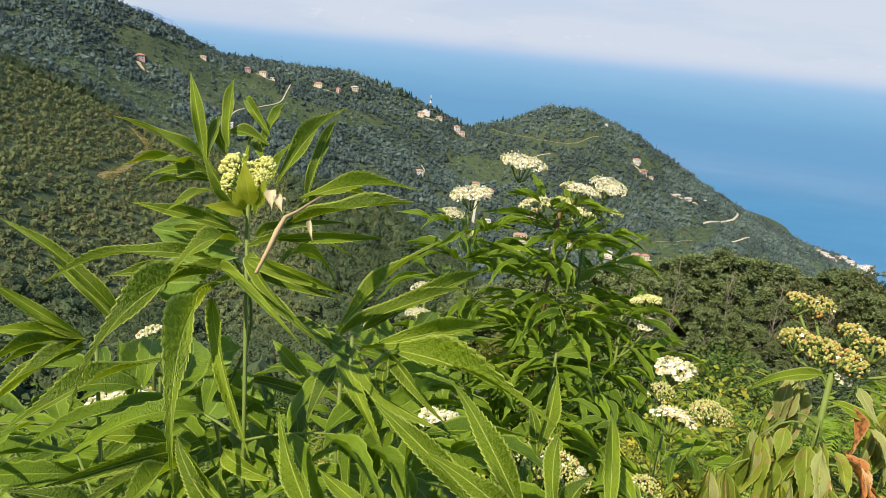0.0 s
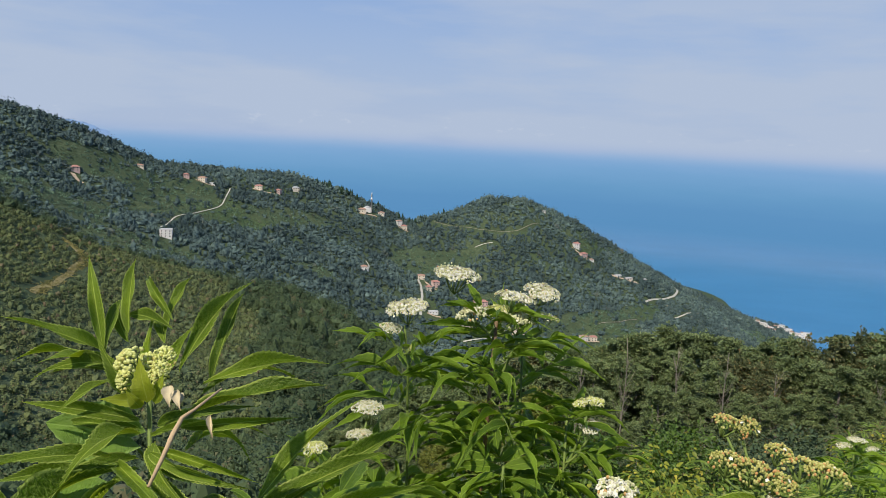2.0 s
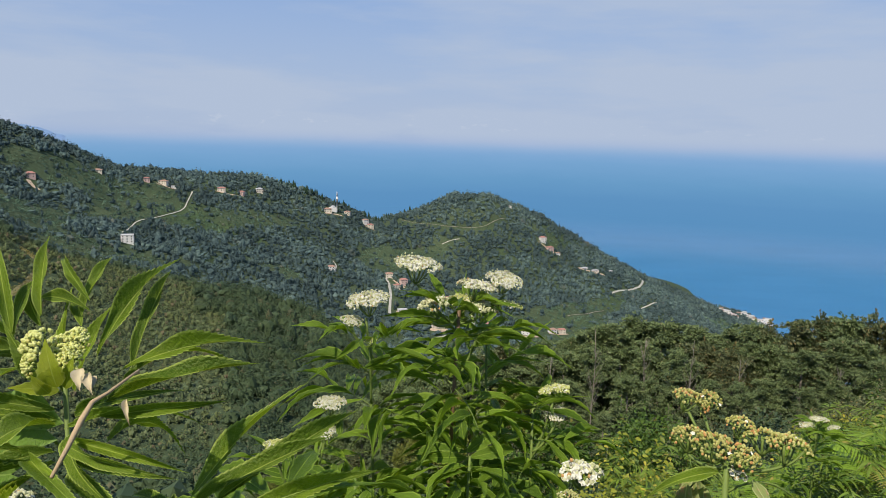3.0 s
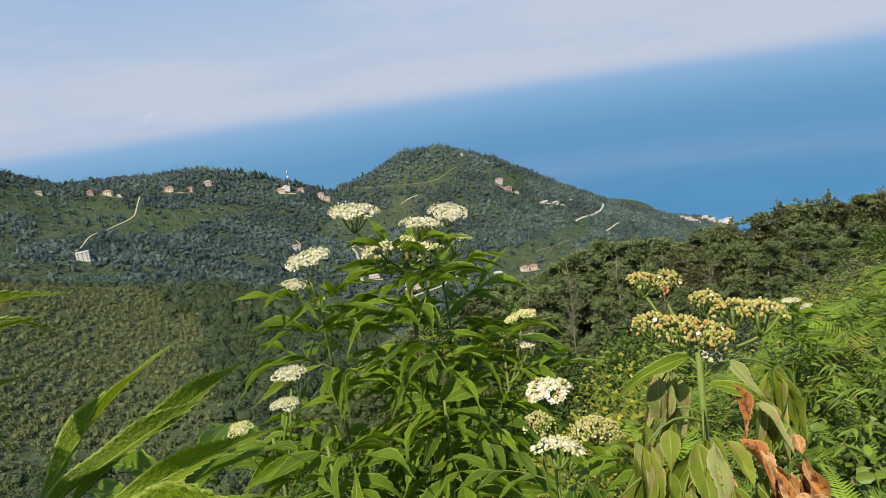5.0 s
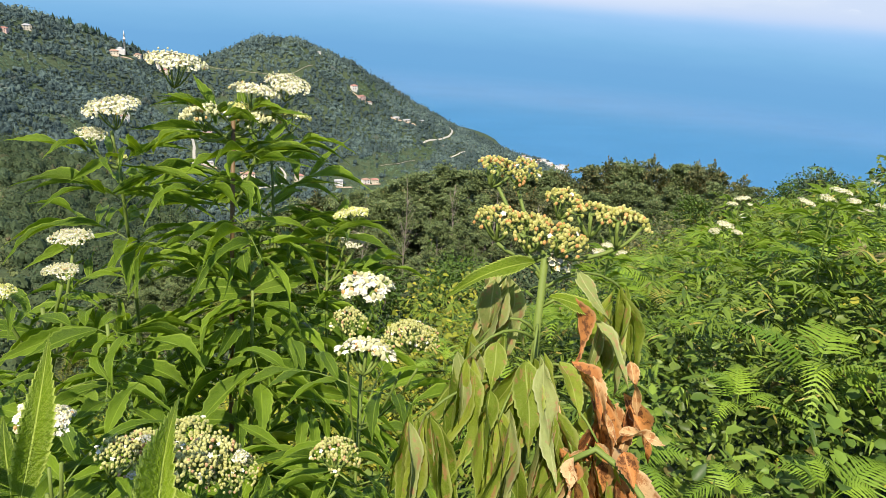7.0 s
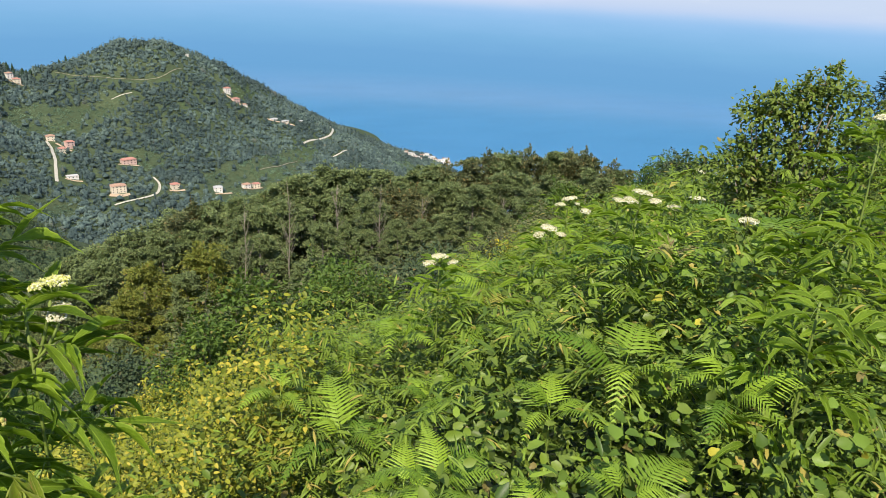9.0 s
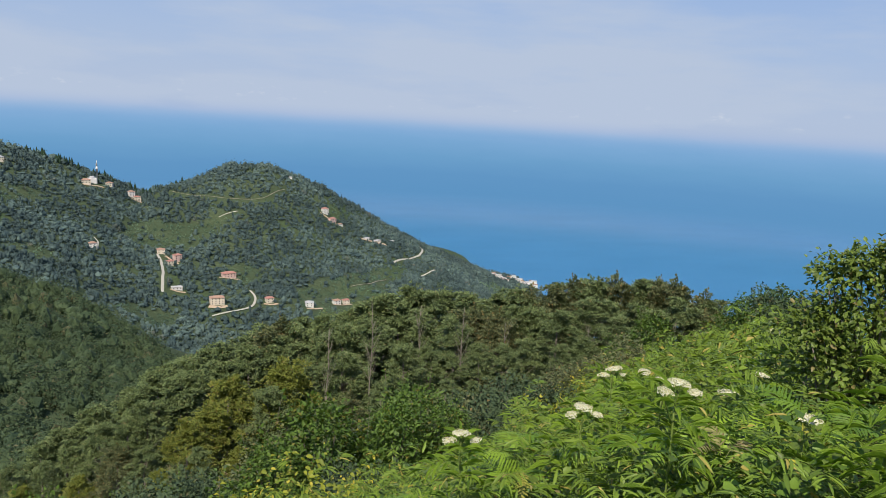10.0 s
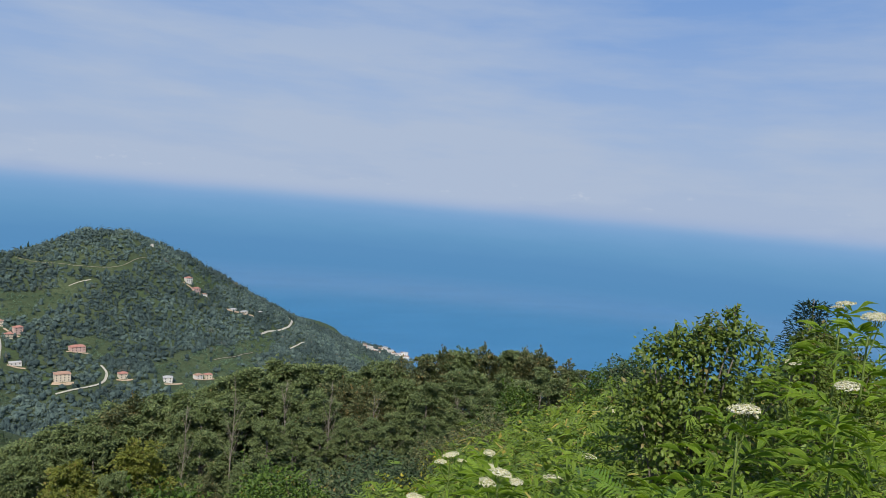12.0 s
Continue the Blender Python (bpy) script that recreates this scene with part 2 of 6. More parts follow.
# ---- roads, houses and the mosque on the far slopes (plan points in metres) ----
ROADS = [
    [(-286, 888), (-295, 965), (-290, 1039), (-279, 1088), (-273, 1140), (-277, 1186), (-285, 1245)],
    [(459, 1263), (510, 1320), (551, 1362), (591, 1442), (592, 1484)],
    [(500, 1227), (532, 1260), (565, 1308)],
    [(37, 1139), (42, 1113), (42, 1051), (38, 985)],
    [(94, 919), (124, 931), (149, 952), (159, 982), (154, 1007)],
    [(73, 1427), (120, 1374), (160, 1339), (204, 1346), (237, 1354), (279, 1402)],
    [(315, 1057), (357, 1091), (408, 1157)],
    [(143, 1291), (158, 1297), (177, 1305)],
    [(-48, 1146), (-41, 1128), (-41, 1080)],
]
ROAD_WIDTH = (1.9, 4.0, 3.2, 3.8, 3.2, 0.8, 1.4, 1.6, 2.2)
CUTS = [[(92, 947), (104, 943), (118, 946)], [(222, 950), (234, 953), (246, 958)], [(48, 1000), (57, 997), (68, 999)], [(118, 1056), (132, 1054), (146, 1057)], [(268, 982), (283, 984), (298, 990)], [(166, 965), (176, 963), (186, 966)], [(48, 1134), (60, 1120), (66, 1112)], [(340, 1366), (352, 1360), (368, 1342)], [(-338, 1226), (-322, 1228), (-306, 1232)], [(-70, 1364), (-54, 1378), (-40, 1384)], [(2, 1392), (12, 1386), (24, 1388)], [(-252, 1266), (-236, 1268), (-214, 1284)], [(412, 1322), (440, 1330), (470, 1342)], [(-438, 998), (-430, 990), (-418, 984)]]
GLADE = [(-193, 428), (-182, 422), (-174, 408), (-170, 385), (-162, 345), (-158, 319)]
# x, y, width, depth, storeys, turn, kind of wall, kind of roof
HOUSES_CREST = [
    (-270, 857, 17, 11, 3, 12, 0, 3), (-438, 1009, 14, 10, 2, 30, 1, 0), (-409, 1172, 15, 10, 1, 10, 2, 1), (-350, 1217, 11, 9, 2, 20, 1, 0),
    (-329, 1237, 16, 10, 2, -10, 2, 1), (-314, 1240, 10, 8, 1, 15, 0, 3), (-243, 1275, 16, 11, 2, 5, 2, 0), (-213, 1295, 13, 9, 2, -15, 1, 0),
    (-187, 1331, 15, 10, 2, 20, 2, 2), (-67, 1375, 18, 12, 2, 8, 2, 1), (-31, 1406, 14, 10, 2, -12, 2, 1),
]
HOUSES_SLOPE = [
    (4, 1405, 13, 10, 3, 25, 0, 1), (14, 1398, 14, 10, 2, 10, 2, 0), (65, 1126, 14, 10, 3, 18, 1, 0), (54, 1104, 12, 9, 2, 18, 2, 0),
    (57, 1007, 17, 9, 1, 10, 0, 3), (132, 1066, 24, 12, 2, 14, 1, 0), (104, 958, 22, 12, 3, 4, 2, 1), (175, 974, 13, 10, 2, 10, 2, 0),
    (228, 962, 14, 10, 2, -8, 0, 2), (275, 992, 13, 10, 2, 20, 0, 1), (290, 996, 12, 9, 2, 5, 2, 0),
]
HOUSES_VALE = [
    (43, 1146, 14, 10, 2, 0, 2, 1), (-47, 1083, 12, 10, 2, 10, 0, 1), (352, 1377, 15, 11, 3, 15, 0, 0), (360, 1350, 16, 11, 2, 25, 1, 0),
    (376, 1349, 10, 8, 1, 10, 0, 1), (425, 1331, 16, 8, 1, 20, 0, 2), (449, 1340, 20, 8, 1, 20, 2, 2), (302, 1465, 8, 7, 1, 0, 0, 3),
    (495, 1378, 9, 7, 1, 30, 2, 2),
]
HOUSES = HOUSES_CREST + HOUSES_SLOPE + HOUSES_VALE
MOSQUE = (-58, 1392)
TOWN = []
for k in range(24):
    town_az = 28.1 + 3.5 * ((k * 0.618) % 1.0)
    town_r = float(np.interp(town_az, AZ, R_CREST)) - 22 - 22 * (k % 4)
    TOWN.append((town_r * math.sin(radians(town_az)), town_r * math.cos(radians(town_az))))


def off_line(x, y, line):
    """Distance of plan points to a line of plan points."""
    best = np.full(np.shape(x), 1e9)
    for (ax, ay), (bx, by) in zip(line[:-1], line[1:]):
        u = np.clip(((x - ax) * (bx - ax) + (y - ay) * (by - ay)) / ((bx - ax) ** 2 + (by - ay) ** 2), 0, 1)
        best = np.minimum(best, np.hypot(x - ax - u * (bx - ax), y - ay - u * (by - ay)))
    return best


def cleared(x, y):
    """Where no tree stands: on roads, round houses and on the downhill side that would hide them."""
    no = np.zeros(np.shape(x), bool)
    r = np.hypot(x, y)
    for line in ROADS + CUTS:
        for back in (0.0, 6.0):
            no |= off_line(x * (1 + back / r), y * (1 + back / r), line) < 4.6
    for hx, hy, w, *_ in HOUSES:
        for back in (0.0, 7.0):
            no |= np.hypot(x * (1 + back / r) - hx, y * (1 + back / r) - hy) < 0.42 * w
    for hx, hy in TOWN:
        no |= (np.hypot(x - hx, y - hy) < 8) | (np.hypot(x * (1 + 7 / r) - hx, y * (1 + 7 / r) - hy) < 7)
    no |= np.hypot(x - MOSQUE[0], y - MOSQUE[1] + 8) < 16
    return no


# ---- building helpers ----
def mesh_from(name, verts, faces, mats, smooth=False, slots=None):
    me = bpy.data.meshes.new(name)
    if isinstance(faces, np.ndarray) and faces.ndim == 2:
        k = faces.shape[1]
        me.vertices.add(len(verts))
        me.vertices.foreach_set("co", np.asarray(verts, np.float32).ravel())
        me.loops.add(faces.size)
        me.loops.foreach_set("vertex_index", faces.astype(np.int32).ravel())
        me.polygons.add(len(faces))
        me.polygons.foreach_set("loop_start", np.arange(0, faces.size, k, dtype=np.int32))
        me.update(calc_edges=True)
    else:
        me.from_pydata([tuple(v) for v in verts], [], [tuple(f) for f in faces])
    for m in mats if isinstance(mats, (list, tuple)) else [mats]:
        me.materials.append(m)
    if slots is not None:
        me.polygons.foreach_set("material_index", np.asarray(slots, np.int32))
    me.polygons.foreach_set("use_smooth", np.full(len(me.polygons), smooth))
    me.update()
    return me


def thing(name, label, category, m=None, group="", kind=""):
    ob = tagged(new(name), label, category, group, kind)
    ob.empty_display_size = 0.05
    if m is not None:
        ob.matrix_world = m
    return ob


def child(name, me, parent, m=None, label=""):
    ob = new(name, me)
    ob.parent = parent
    if m is not None:
        ob.matrix_local = m
    return tagged(ob, label)


def unit(v):
    return v / np.maximum(np.linalg.norm(v, axis=-1, keepdims=True), 1e-9)


def leaf_soup(centres, ways, ups, length, width, fold=0.25, droop=0.15):
    """Folded leaf blades, four corners each: from a stalk end along its way, folded up along the midrib."""
    rng_n = len(centres)
    ways, ups = unit(ways), unit(ups - (ups * unit(ways)).sum(1, keepdims=True) * unit(ways))
    side = np.cross(ways, ups)
    length = np.broadcast_to(np.asarray(length, float), (rng_n,))[:, None]
    width = np.broadcast_to(np.asarray(width, float), (rng_n,))[:, None]
    base, tip = centres, centres + ways * length - ups * length * droop
    mid = centres + ways * length * 0.45
    left, right = mid - side * width / 2 + ups * width * fold, mid + side * width / 2 + ups * width * fold
    v = np.stack([base, right, tip, left], 1).reshape(-1, 3)
    i = np.arange(rng_n)[:, None] * 4
    f = np.concatenate([i + [0, 1, 2], i + [0, 2, 3]], 1).reshape(-1, 3)
    return v, f


def tube(points, radii, sides=8):
    """Rings along a line of points, closed by a cap at each end; returns verts and faces."""
    p = np.asarray(points, float)
    t = unit(np.gradient(p, axis=0))
    ref = np.array([0.31, 0.17, 0.93]) if abs(t[0][2]) < 0.8 else np.array([1.0, 0.2, 0.0])
    a = unit(np.cross(t, ref))
    b = np.cross(t, a)
    ang = np.arange(sides) * 2 * np.pi / sides
    r = np.broadcast_to(np.asarray(radii, float), (len(p),))
    v = p[:, None] + r[:, None, None] * (np.cos(ang)[None, :, None] * a[:, None] + np.sin(ang)[None, :, None] * b[:, None])
    v = v.reshape(-1, 3)
    f = []
    for k in range(len(p) - 1):
        for s in range(sides):
            q = (s + 1) % sides
            f.append((k * sides + s, k * sides + q, (k + 1) * sides + q, (k + 1) * sides + s))
    f.append(tuple(range(sides))[::-1])
    f.append(tuple((len(p) - 1) * sides + s for s in range(sides)))
    return v, f


def joined(pieces):
    """Several (verts, faces) lists as one."""
    vs, fs, base = [], [], 0
    for v, f in pieces:
        vs.append(np.asarray(v, float))
        fs += [tuple(int(i) + base for i in g) for g in f]
        base += len(v)
    return np.concatenate(vs), fs


def polar(az, r):
    a = np.radians(az)
    return np.asarray(r) * np.sin(a), np.asarray(r) * np.cos(a)


# ---- ground and sea ----
def build_ground():
    azs = np.concatenate([np.arange(-180, -44, 5.0), np.arange(-44, 72, 0.45), np.arange(72, 180, 5.0)])
    rads = np.concatenate([[0.0], np.geomspace(0.5, 40, 40), np.geomspace(42, 600, 90), np.linspace(606, 1950, 200), np.linspace(1990, 4800, 25)])
    A, R = np.meshgrid(azs, rads, indexing="ij")
    x, y = polar(A, R)
    z = land(x, y)
    n, k = A.shape
    i = np.arange(n)[:, None] * k + np.arange(k - 1)[None]
    j = (np.arange(n)[:, None] + 1) % n * k + np.arange(k - 1)[None]
    f = np.stack([i, i + 1, j + 1, j], -1).reshape(-1, 4)
    me = mesh_from("ground", np.stack([x, y, z], -1).reshape(-1, 3), f[:, ::-1].copy(), SOIL, True)
    tagged(new("ground", me), "green hillside ground falling steeply to a wooded valley and the coast", "ground", kind="structure")


def build_sea():
    a = np.radians(np.arange(0, 360, 3.0))
    v = [(0, 0, SEA)]
    f = []
    rings = [600, 1200, 2000, 3000, 4000, 4900]
    for r in rings:
        v += [(r * math.sin(t), r * math.cos(t), SEA) for t in a]
    n = len(a)
    for s in range(n):
        q = (s + 1) % n
        f.append((0, 1 + q, 1 + s))
        for k in range(len(rings) - 1):
            f.append((1 + k * n + s, 1 + k * n + q, 1 + (k + 1) * n + q, 1 + (k + 1) * n + s))
    tagged(new("water", mesh_from("water", v, f, WATER)), "calm blue sea fading into haze", "sea", kind="structure")


# far sea and its haze painted as a self-glowing gradient, not lit water
def backdrop_material():
    m = bpy.data.materials.new("painted_sea_haze")
    m.use_nodes = True
    n, l = m.node_tree.nodes, m.node_tree.links
    n.clear()
    c = n.new("ShaderNodeTexCoord")
    s = n.new("ShaderNodeSeparateXYZ")
    l.new(c.outputs["Object"], s.inputs[0])
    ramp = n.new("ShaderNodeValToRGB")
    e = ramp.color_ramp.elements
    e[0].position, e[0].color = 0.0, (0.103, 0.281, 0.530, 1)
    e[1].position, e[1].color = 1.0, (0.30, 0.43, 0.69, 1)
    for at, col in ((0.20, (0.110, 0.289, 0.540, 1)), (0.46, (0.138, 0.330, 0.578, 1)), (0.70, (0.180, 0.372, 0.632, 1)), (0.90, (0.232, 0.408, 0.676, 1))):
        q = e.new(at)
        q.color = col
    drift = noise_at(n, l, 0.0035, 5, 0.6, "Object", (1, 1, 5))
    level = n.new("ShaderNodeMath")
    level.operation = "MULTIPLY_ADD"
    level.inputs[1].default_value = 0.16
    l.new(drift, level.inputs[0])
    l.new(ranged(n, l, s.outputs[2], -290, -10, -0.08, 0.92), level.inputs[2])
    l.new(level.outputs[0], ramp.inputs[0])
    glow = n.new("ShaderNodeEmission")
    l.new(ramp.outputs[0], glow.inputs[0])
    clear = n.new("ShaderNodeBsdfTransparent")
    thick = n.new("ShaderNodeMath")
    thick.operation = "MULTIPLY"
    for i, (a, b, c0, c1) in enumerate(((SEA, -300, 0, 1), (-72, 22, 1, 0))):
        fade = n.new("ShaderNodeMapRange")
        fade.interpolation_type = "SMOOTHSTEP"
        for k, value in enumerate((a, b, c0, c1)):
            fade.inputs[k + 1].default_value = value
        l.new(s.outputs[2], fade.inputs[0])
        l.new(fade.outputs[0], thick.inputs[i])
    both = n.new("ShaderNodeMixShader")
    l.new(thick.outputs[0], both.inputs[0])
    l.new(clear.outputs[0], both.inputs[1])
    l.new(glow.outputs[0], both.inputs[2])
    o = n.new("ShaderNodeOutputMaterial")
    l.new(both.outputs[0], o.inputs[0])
    return m


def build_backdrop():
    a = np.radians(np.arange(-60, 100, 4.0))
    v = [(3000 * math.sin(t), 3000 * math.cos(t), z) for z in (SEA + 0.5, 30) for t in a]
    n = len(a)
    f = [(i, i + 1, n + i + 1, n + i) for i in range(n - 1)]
    ob = tagged(new("backdrop", mesh_from("backdrop", v, f, backdrop_material(), True)), "glowing backdrop band painted as far sea paling into haze under the horizon", "backdrop", kind="structure")
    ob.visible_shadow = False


build_ground()
build_sea()
build_backdrop()


# ---- far woods and orchards ----
rnd = np.random.default_rng(7)
t_ = (1 + 5 ** 0.5) / 2
ICO = unit(np.array([(-1, t_, 0), (1, t_, 0), (-1, -t_, 0), (1, -t_, 0), (0, -1, t_), (0, 1, t_), (0, -1, -t_), (0, 1, -t_), (t_, 0, -1), (t_, 0, 1), (-t_, 0, -1), (-t_, 0, 1)], float))
ICO_F = np.array([(0, 11, 5), (0, 5, 1), (0, 1, 7), (0, 7, 10), (0, 10, 11), (1, 5, 9), (5, 11, 4), (11, 10, 2), (10, 7, 6), (7, 1, 8), (3, 9, 4), (3, 4, 2), (3, 2, 6), (3, 6, 8), (3, 8, 9), (4, 9, 5), (2, 4, 11), (6, 2, 10), (8, 6, 7), (9, 8, 1)])


def crowns(x, y, width, height, lobes=1):
    """Rough tree crowns standing on the land, each of one or more uneven lobes."""
    vs = []
    z = land(x, y)
    for k in range(lobes):
        m = len(x)
        scale = np.stack([width, width, height], 1) * rnd.uniform(0.36, 0.6, (m, 3)) * (1 if k == 0 else 0.72)
        off = np.stack([rnd.normal(0, 0.28, m) * width, rnd.normal(0, 0.28, m) * width, height * rnd.uniform(0.25, 0.62, m)], 1)
        if k == 0:
            off[:, :2] *= 0.2
        jit = rnd.uniform(0.72, 1.28, (m, 12, 1))
        vs.append(ICO[None] * jit * scale[:, None] + (np.stack([x, y, z], 1) + off)[:, None])
    v = np.concatenate(vs)
    f = ICO_F[None] + 12 * np.arange(len(v))[:, None, None]
    return v.reshape(-1, 3), f.reshape(-1, 3)


def both_of(one, two):
    return np.concatenate([one[0], two[0]]), np.concatenate([one[1], two[1] + len(one[0])])


def scattered(count, az0, az1, r0, r1):
    a = rnd.uniform(az0, az1, count)
    r = np.sqrt(rnd.uniform(r0 * r0, r1 * r1, count))
    return polar(a, r)


def wooded(x, y):
    """How far a plan point belongs to the woods (above 0) rather than to the orchards."""
    return np.sin(x / 97 + 2 * np.sin(y / 140)) * np.sin(y / 75 + 1.1 * np.sin(x / 120)) + 0.45 * np.sin(x / 31 - y / 43) + 0.3


def tufts(x, y, width, height, leaves, leaf, loose=0.5):
    """Bushes as shells of small leaf clumps on the land."""
    m = len(x)
    z = land(x, y)
    d = unit(rnd.normal(0, 1, (m, leaves, 3)))
    d[..., 2] = np.abs(d[..., 2]) * 1.1 - 0.12
    d = unit(d)
    reach = rnd.uniform(0.55, 1.12, (m, leaves, 1))
    lump = 1 + 0.28 * np.sin(3 * d[..., :1] + rnd.uniform(0, 6, (m, 1, 1))) * np.sin(4 * d[..., 1:2] + rnd.uniform(0, 6, (m, 1, 1)))
    c = np.stack([x, y, z], 1)[:, None] + d * reach * lump * np.stack([width / 2, width / 2, height], 1)[:, None]
    c = c.reshape(-1, 3)
    up = d.reshape(-1, 3) + rnd.normal(0, loose, c.shape) + [0, 0, 1.2 * loose]
    way = unit(np.cross(up, rnd.normal(0, 1, c.shape))) + rnd.normal(0, 0.2, c.shape)
    size = np.repeat(rnd.uniform(0.7, 1.3, m), leaves) * leaf * rnd.uniform(0.6, 1.3, len(c))
    return leaf_soup(c, way, up, size, size * 0.75)


def build_far_woods():
    x, y = scattered(56000, -36, 35, 660, 1990)
    bx, by = scattered(56000, -36, 35, 660, 1990)
    made = []
    for px, py, wild in ((x, y, True), (bx, by, False)):
        r, az = np.hypot(px, py), np.degrees(np.arctan2(px, py))
        crest = np.interp(az, AZ, R_CREST)
        keep = (r < crest + 130) & (land(px, py) > SEA + 4) & ~cleared(px, py)
        wood = (wooded(px, py) > -0.02) | (r > crest - 60) | (np.abs(px / py - 0.15) < 0.11) & (r > crest - 190) | (az > 20) & (r > crest - 130) | (rnd.random(len(px)) < 0.10)
        k = keep & (wood if wild else ~wood)
        made.append((px[k], py[k], r[k]))
    x, y, r = made[0]
    pieces = []
    for near in (True, False):
        k = (r < 1080) == near
        m = k.sum()
        wide, tall = 5.0 + 7.5 * rnd.random(m) ** 2.0, 3.6 + 8.0 * rnd.random(m) ** 2.0
        pieces.append(tufts(x[k], y[k], wide * 1.05, tall * 1.05, 26 if near else 18, 1.7 if near else 2.2, 0.24))
        pieces.append(crowns(x[k], y[k], wide * 0.66, tall * 0.85))
    v, f = both_of(both_of(pieces[0], pieces[1]), both_of(pieces[2], pieces[3]))
    tagged(new("far_woods", mesh_from("far_woods", v, f, WOOD_FAR)), "dark green mixed woods, tinted blue for haze, covering the far coastal hill", "woods", kind="stuff")
    x, y, r = made[1]
    m = len(x)
    v, f = tufts(x, y, 3.4 + 3.6 * rnd.random(m) ** 1.5, 1.8 + 2.6 * rnd.random(m), 14, 1.5, 0.26)
    tagged(new("far_orchards", mesh_from("far_orchards", v, f, ORCHARD_FAR)), "lighter green hazel orchards on the far slopes, tinted for haze", "orchard", kind="stuff")


def build_spur():
    gx, gy = np.meshgrid(np.arange(-400, 60, 4.2), np.arange(130, 575, 4.6))
    x = (gx + rnd.normal(0, 1.0, gx.shape)).ravel()
    y = (gy + 0.35 * gx + rnd.normal(0, 1.0, gx.shape)).ravel()
    y = y + 70
    r = np.hypot(x, y)
    near = (r > 222) & (r < 560) & (np.abs(np.degrees(np.arctan2(x, y)) + 17.5) < 22.5)
    x, y, r = x[near], y[near], r[near]
    a = np.degrees(np.arctan2(x, y))
    crest = np.interp(a, AZ, R_SPUR)
    gap = rnd.random(len(x)) < 0.05
    wood = (a > -13) & ((r > crest - 75) | (a > -10.5)) | (r > crest + 20)
    wood &= r < crest + 60
    orchard = ~wood & ~gap & (r < crest + 30)
    path_gap = (off_line(x, y, GLADE) < 3.4) | (off_line(x * (1 + 5 / r), y * (1 + 5 / r), GLADE) < 3.4)
    orchard &= ~path_gap
    k = orchard
    v, f = tufts(x[k], y[k], rnd.uniform(3.6, 5.6, k.sum()), rnd.uniform(2.2, 4.2, k.sum()), 62, 0.74, 0.26)
    v, f = both_of((v, f), crowns(x[k], y[k], rnd.uniform(1.6, 2.6, k.sum()), rnd.uniform(2.0, 3.4, k.sum()), 2))
    tagged(new("hazel_orchard", mesh_from("hazel_orchard", v, f, HAZEL)), "hazel bushes in loose rows on the spur across the valley", "orchard", kind="stuff")
    k = np.where(wood & (rnd.random(len(x)) < 0.28))[0]
    v, f = tufts(x[k], y[k], rnd.uniform(7, 12, len(k)), rnd.uniform(7, 12, len(k)), 230, 0.85)
    v, f = both_of((v, f), crowns(x[k], y[k], rnd.uniform(4, 6.4, len(k)), rnd.uniform(6, 9, len(k)), 3))
    tagged(new("valley_woods", mesh_from("valley_woods", v, f, VALLEY)), "dark broadleaf wood at the foot of the spur", "woods", kind="stuff")
    # the wooded floor between the grove and the spur
    x, y = scattered(1500, -44, 16, 80, 330)
    r, a = np.hypot(x, y), np.degrees(np.arctan2(x, y))
    k = (a > -12 + (330 - r) * 0.03) | (r < 235)
    v, f = tufts(x[k], y[k], rnd.uniform(6.5, 11, k.sum()), rnd.uniform(6, 11, k.sum()), 190, 0.70)
    v, f = both_of((v, f), crowns(x[k], y[k], rnd.uniform(3.6, 5.6, k.sum()), rnd.uniform(5, 8, k.sum()), 3))
    tagged(new("valley_floor_woods", mesh_from("valley_floor_woods", v, f, VALLEY)), "dense green woods on the valley floor", "woods", kind="stuff")


build_far_woods()
build_spur()


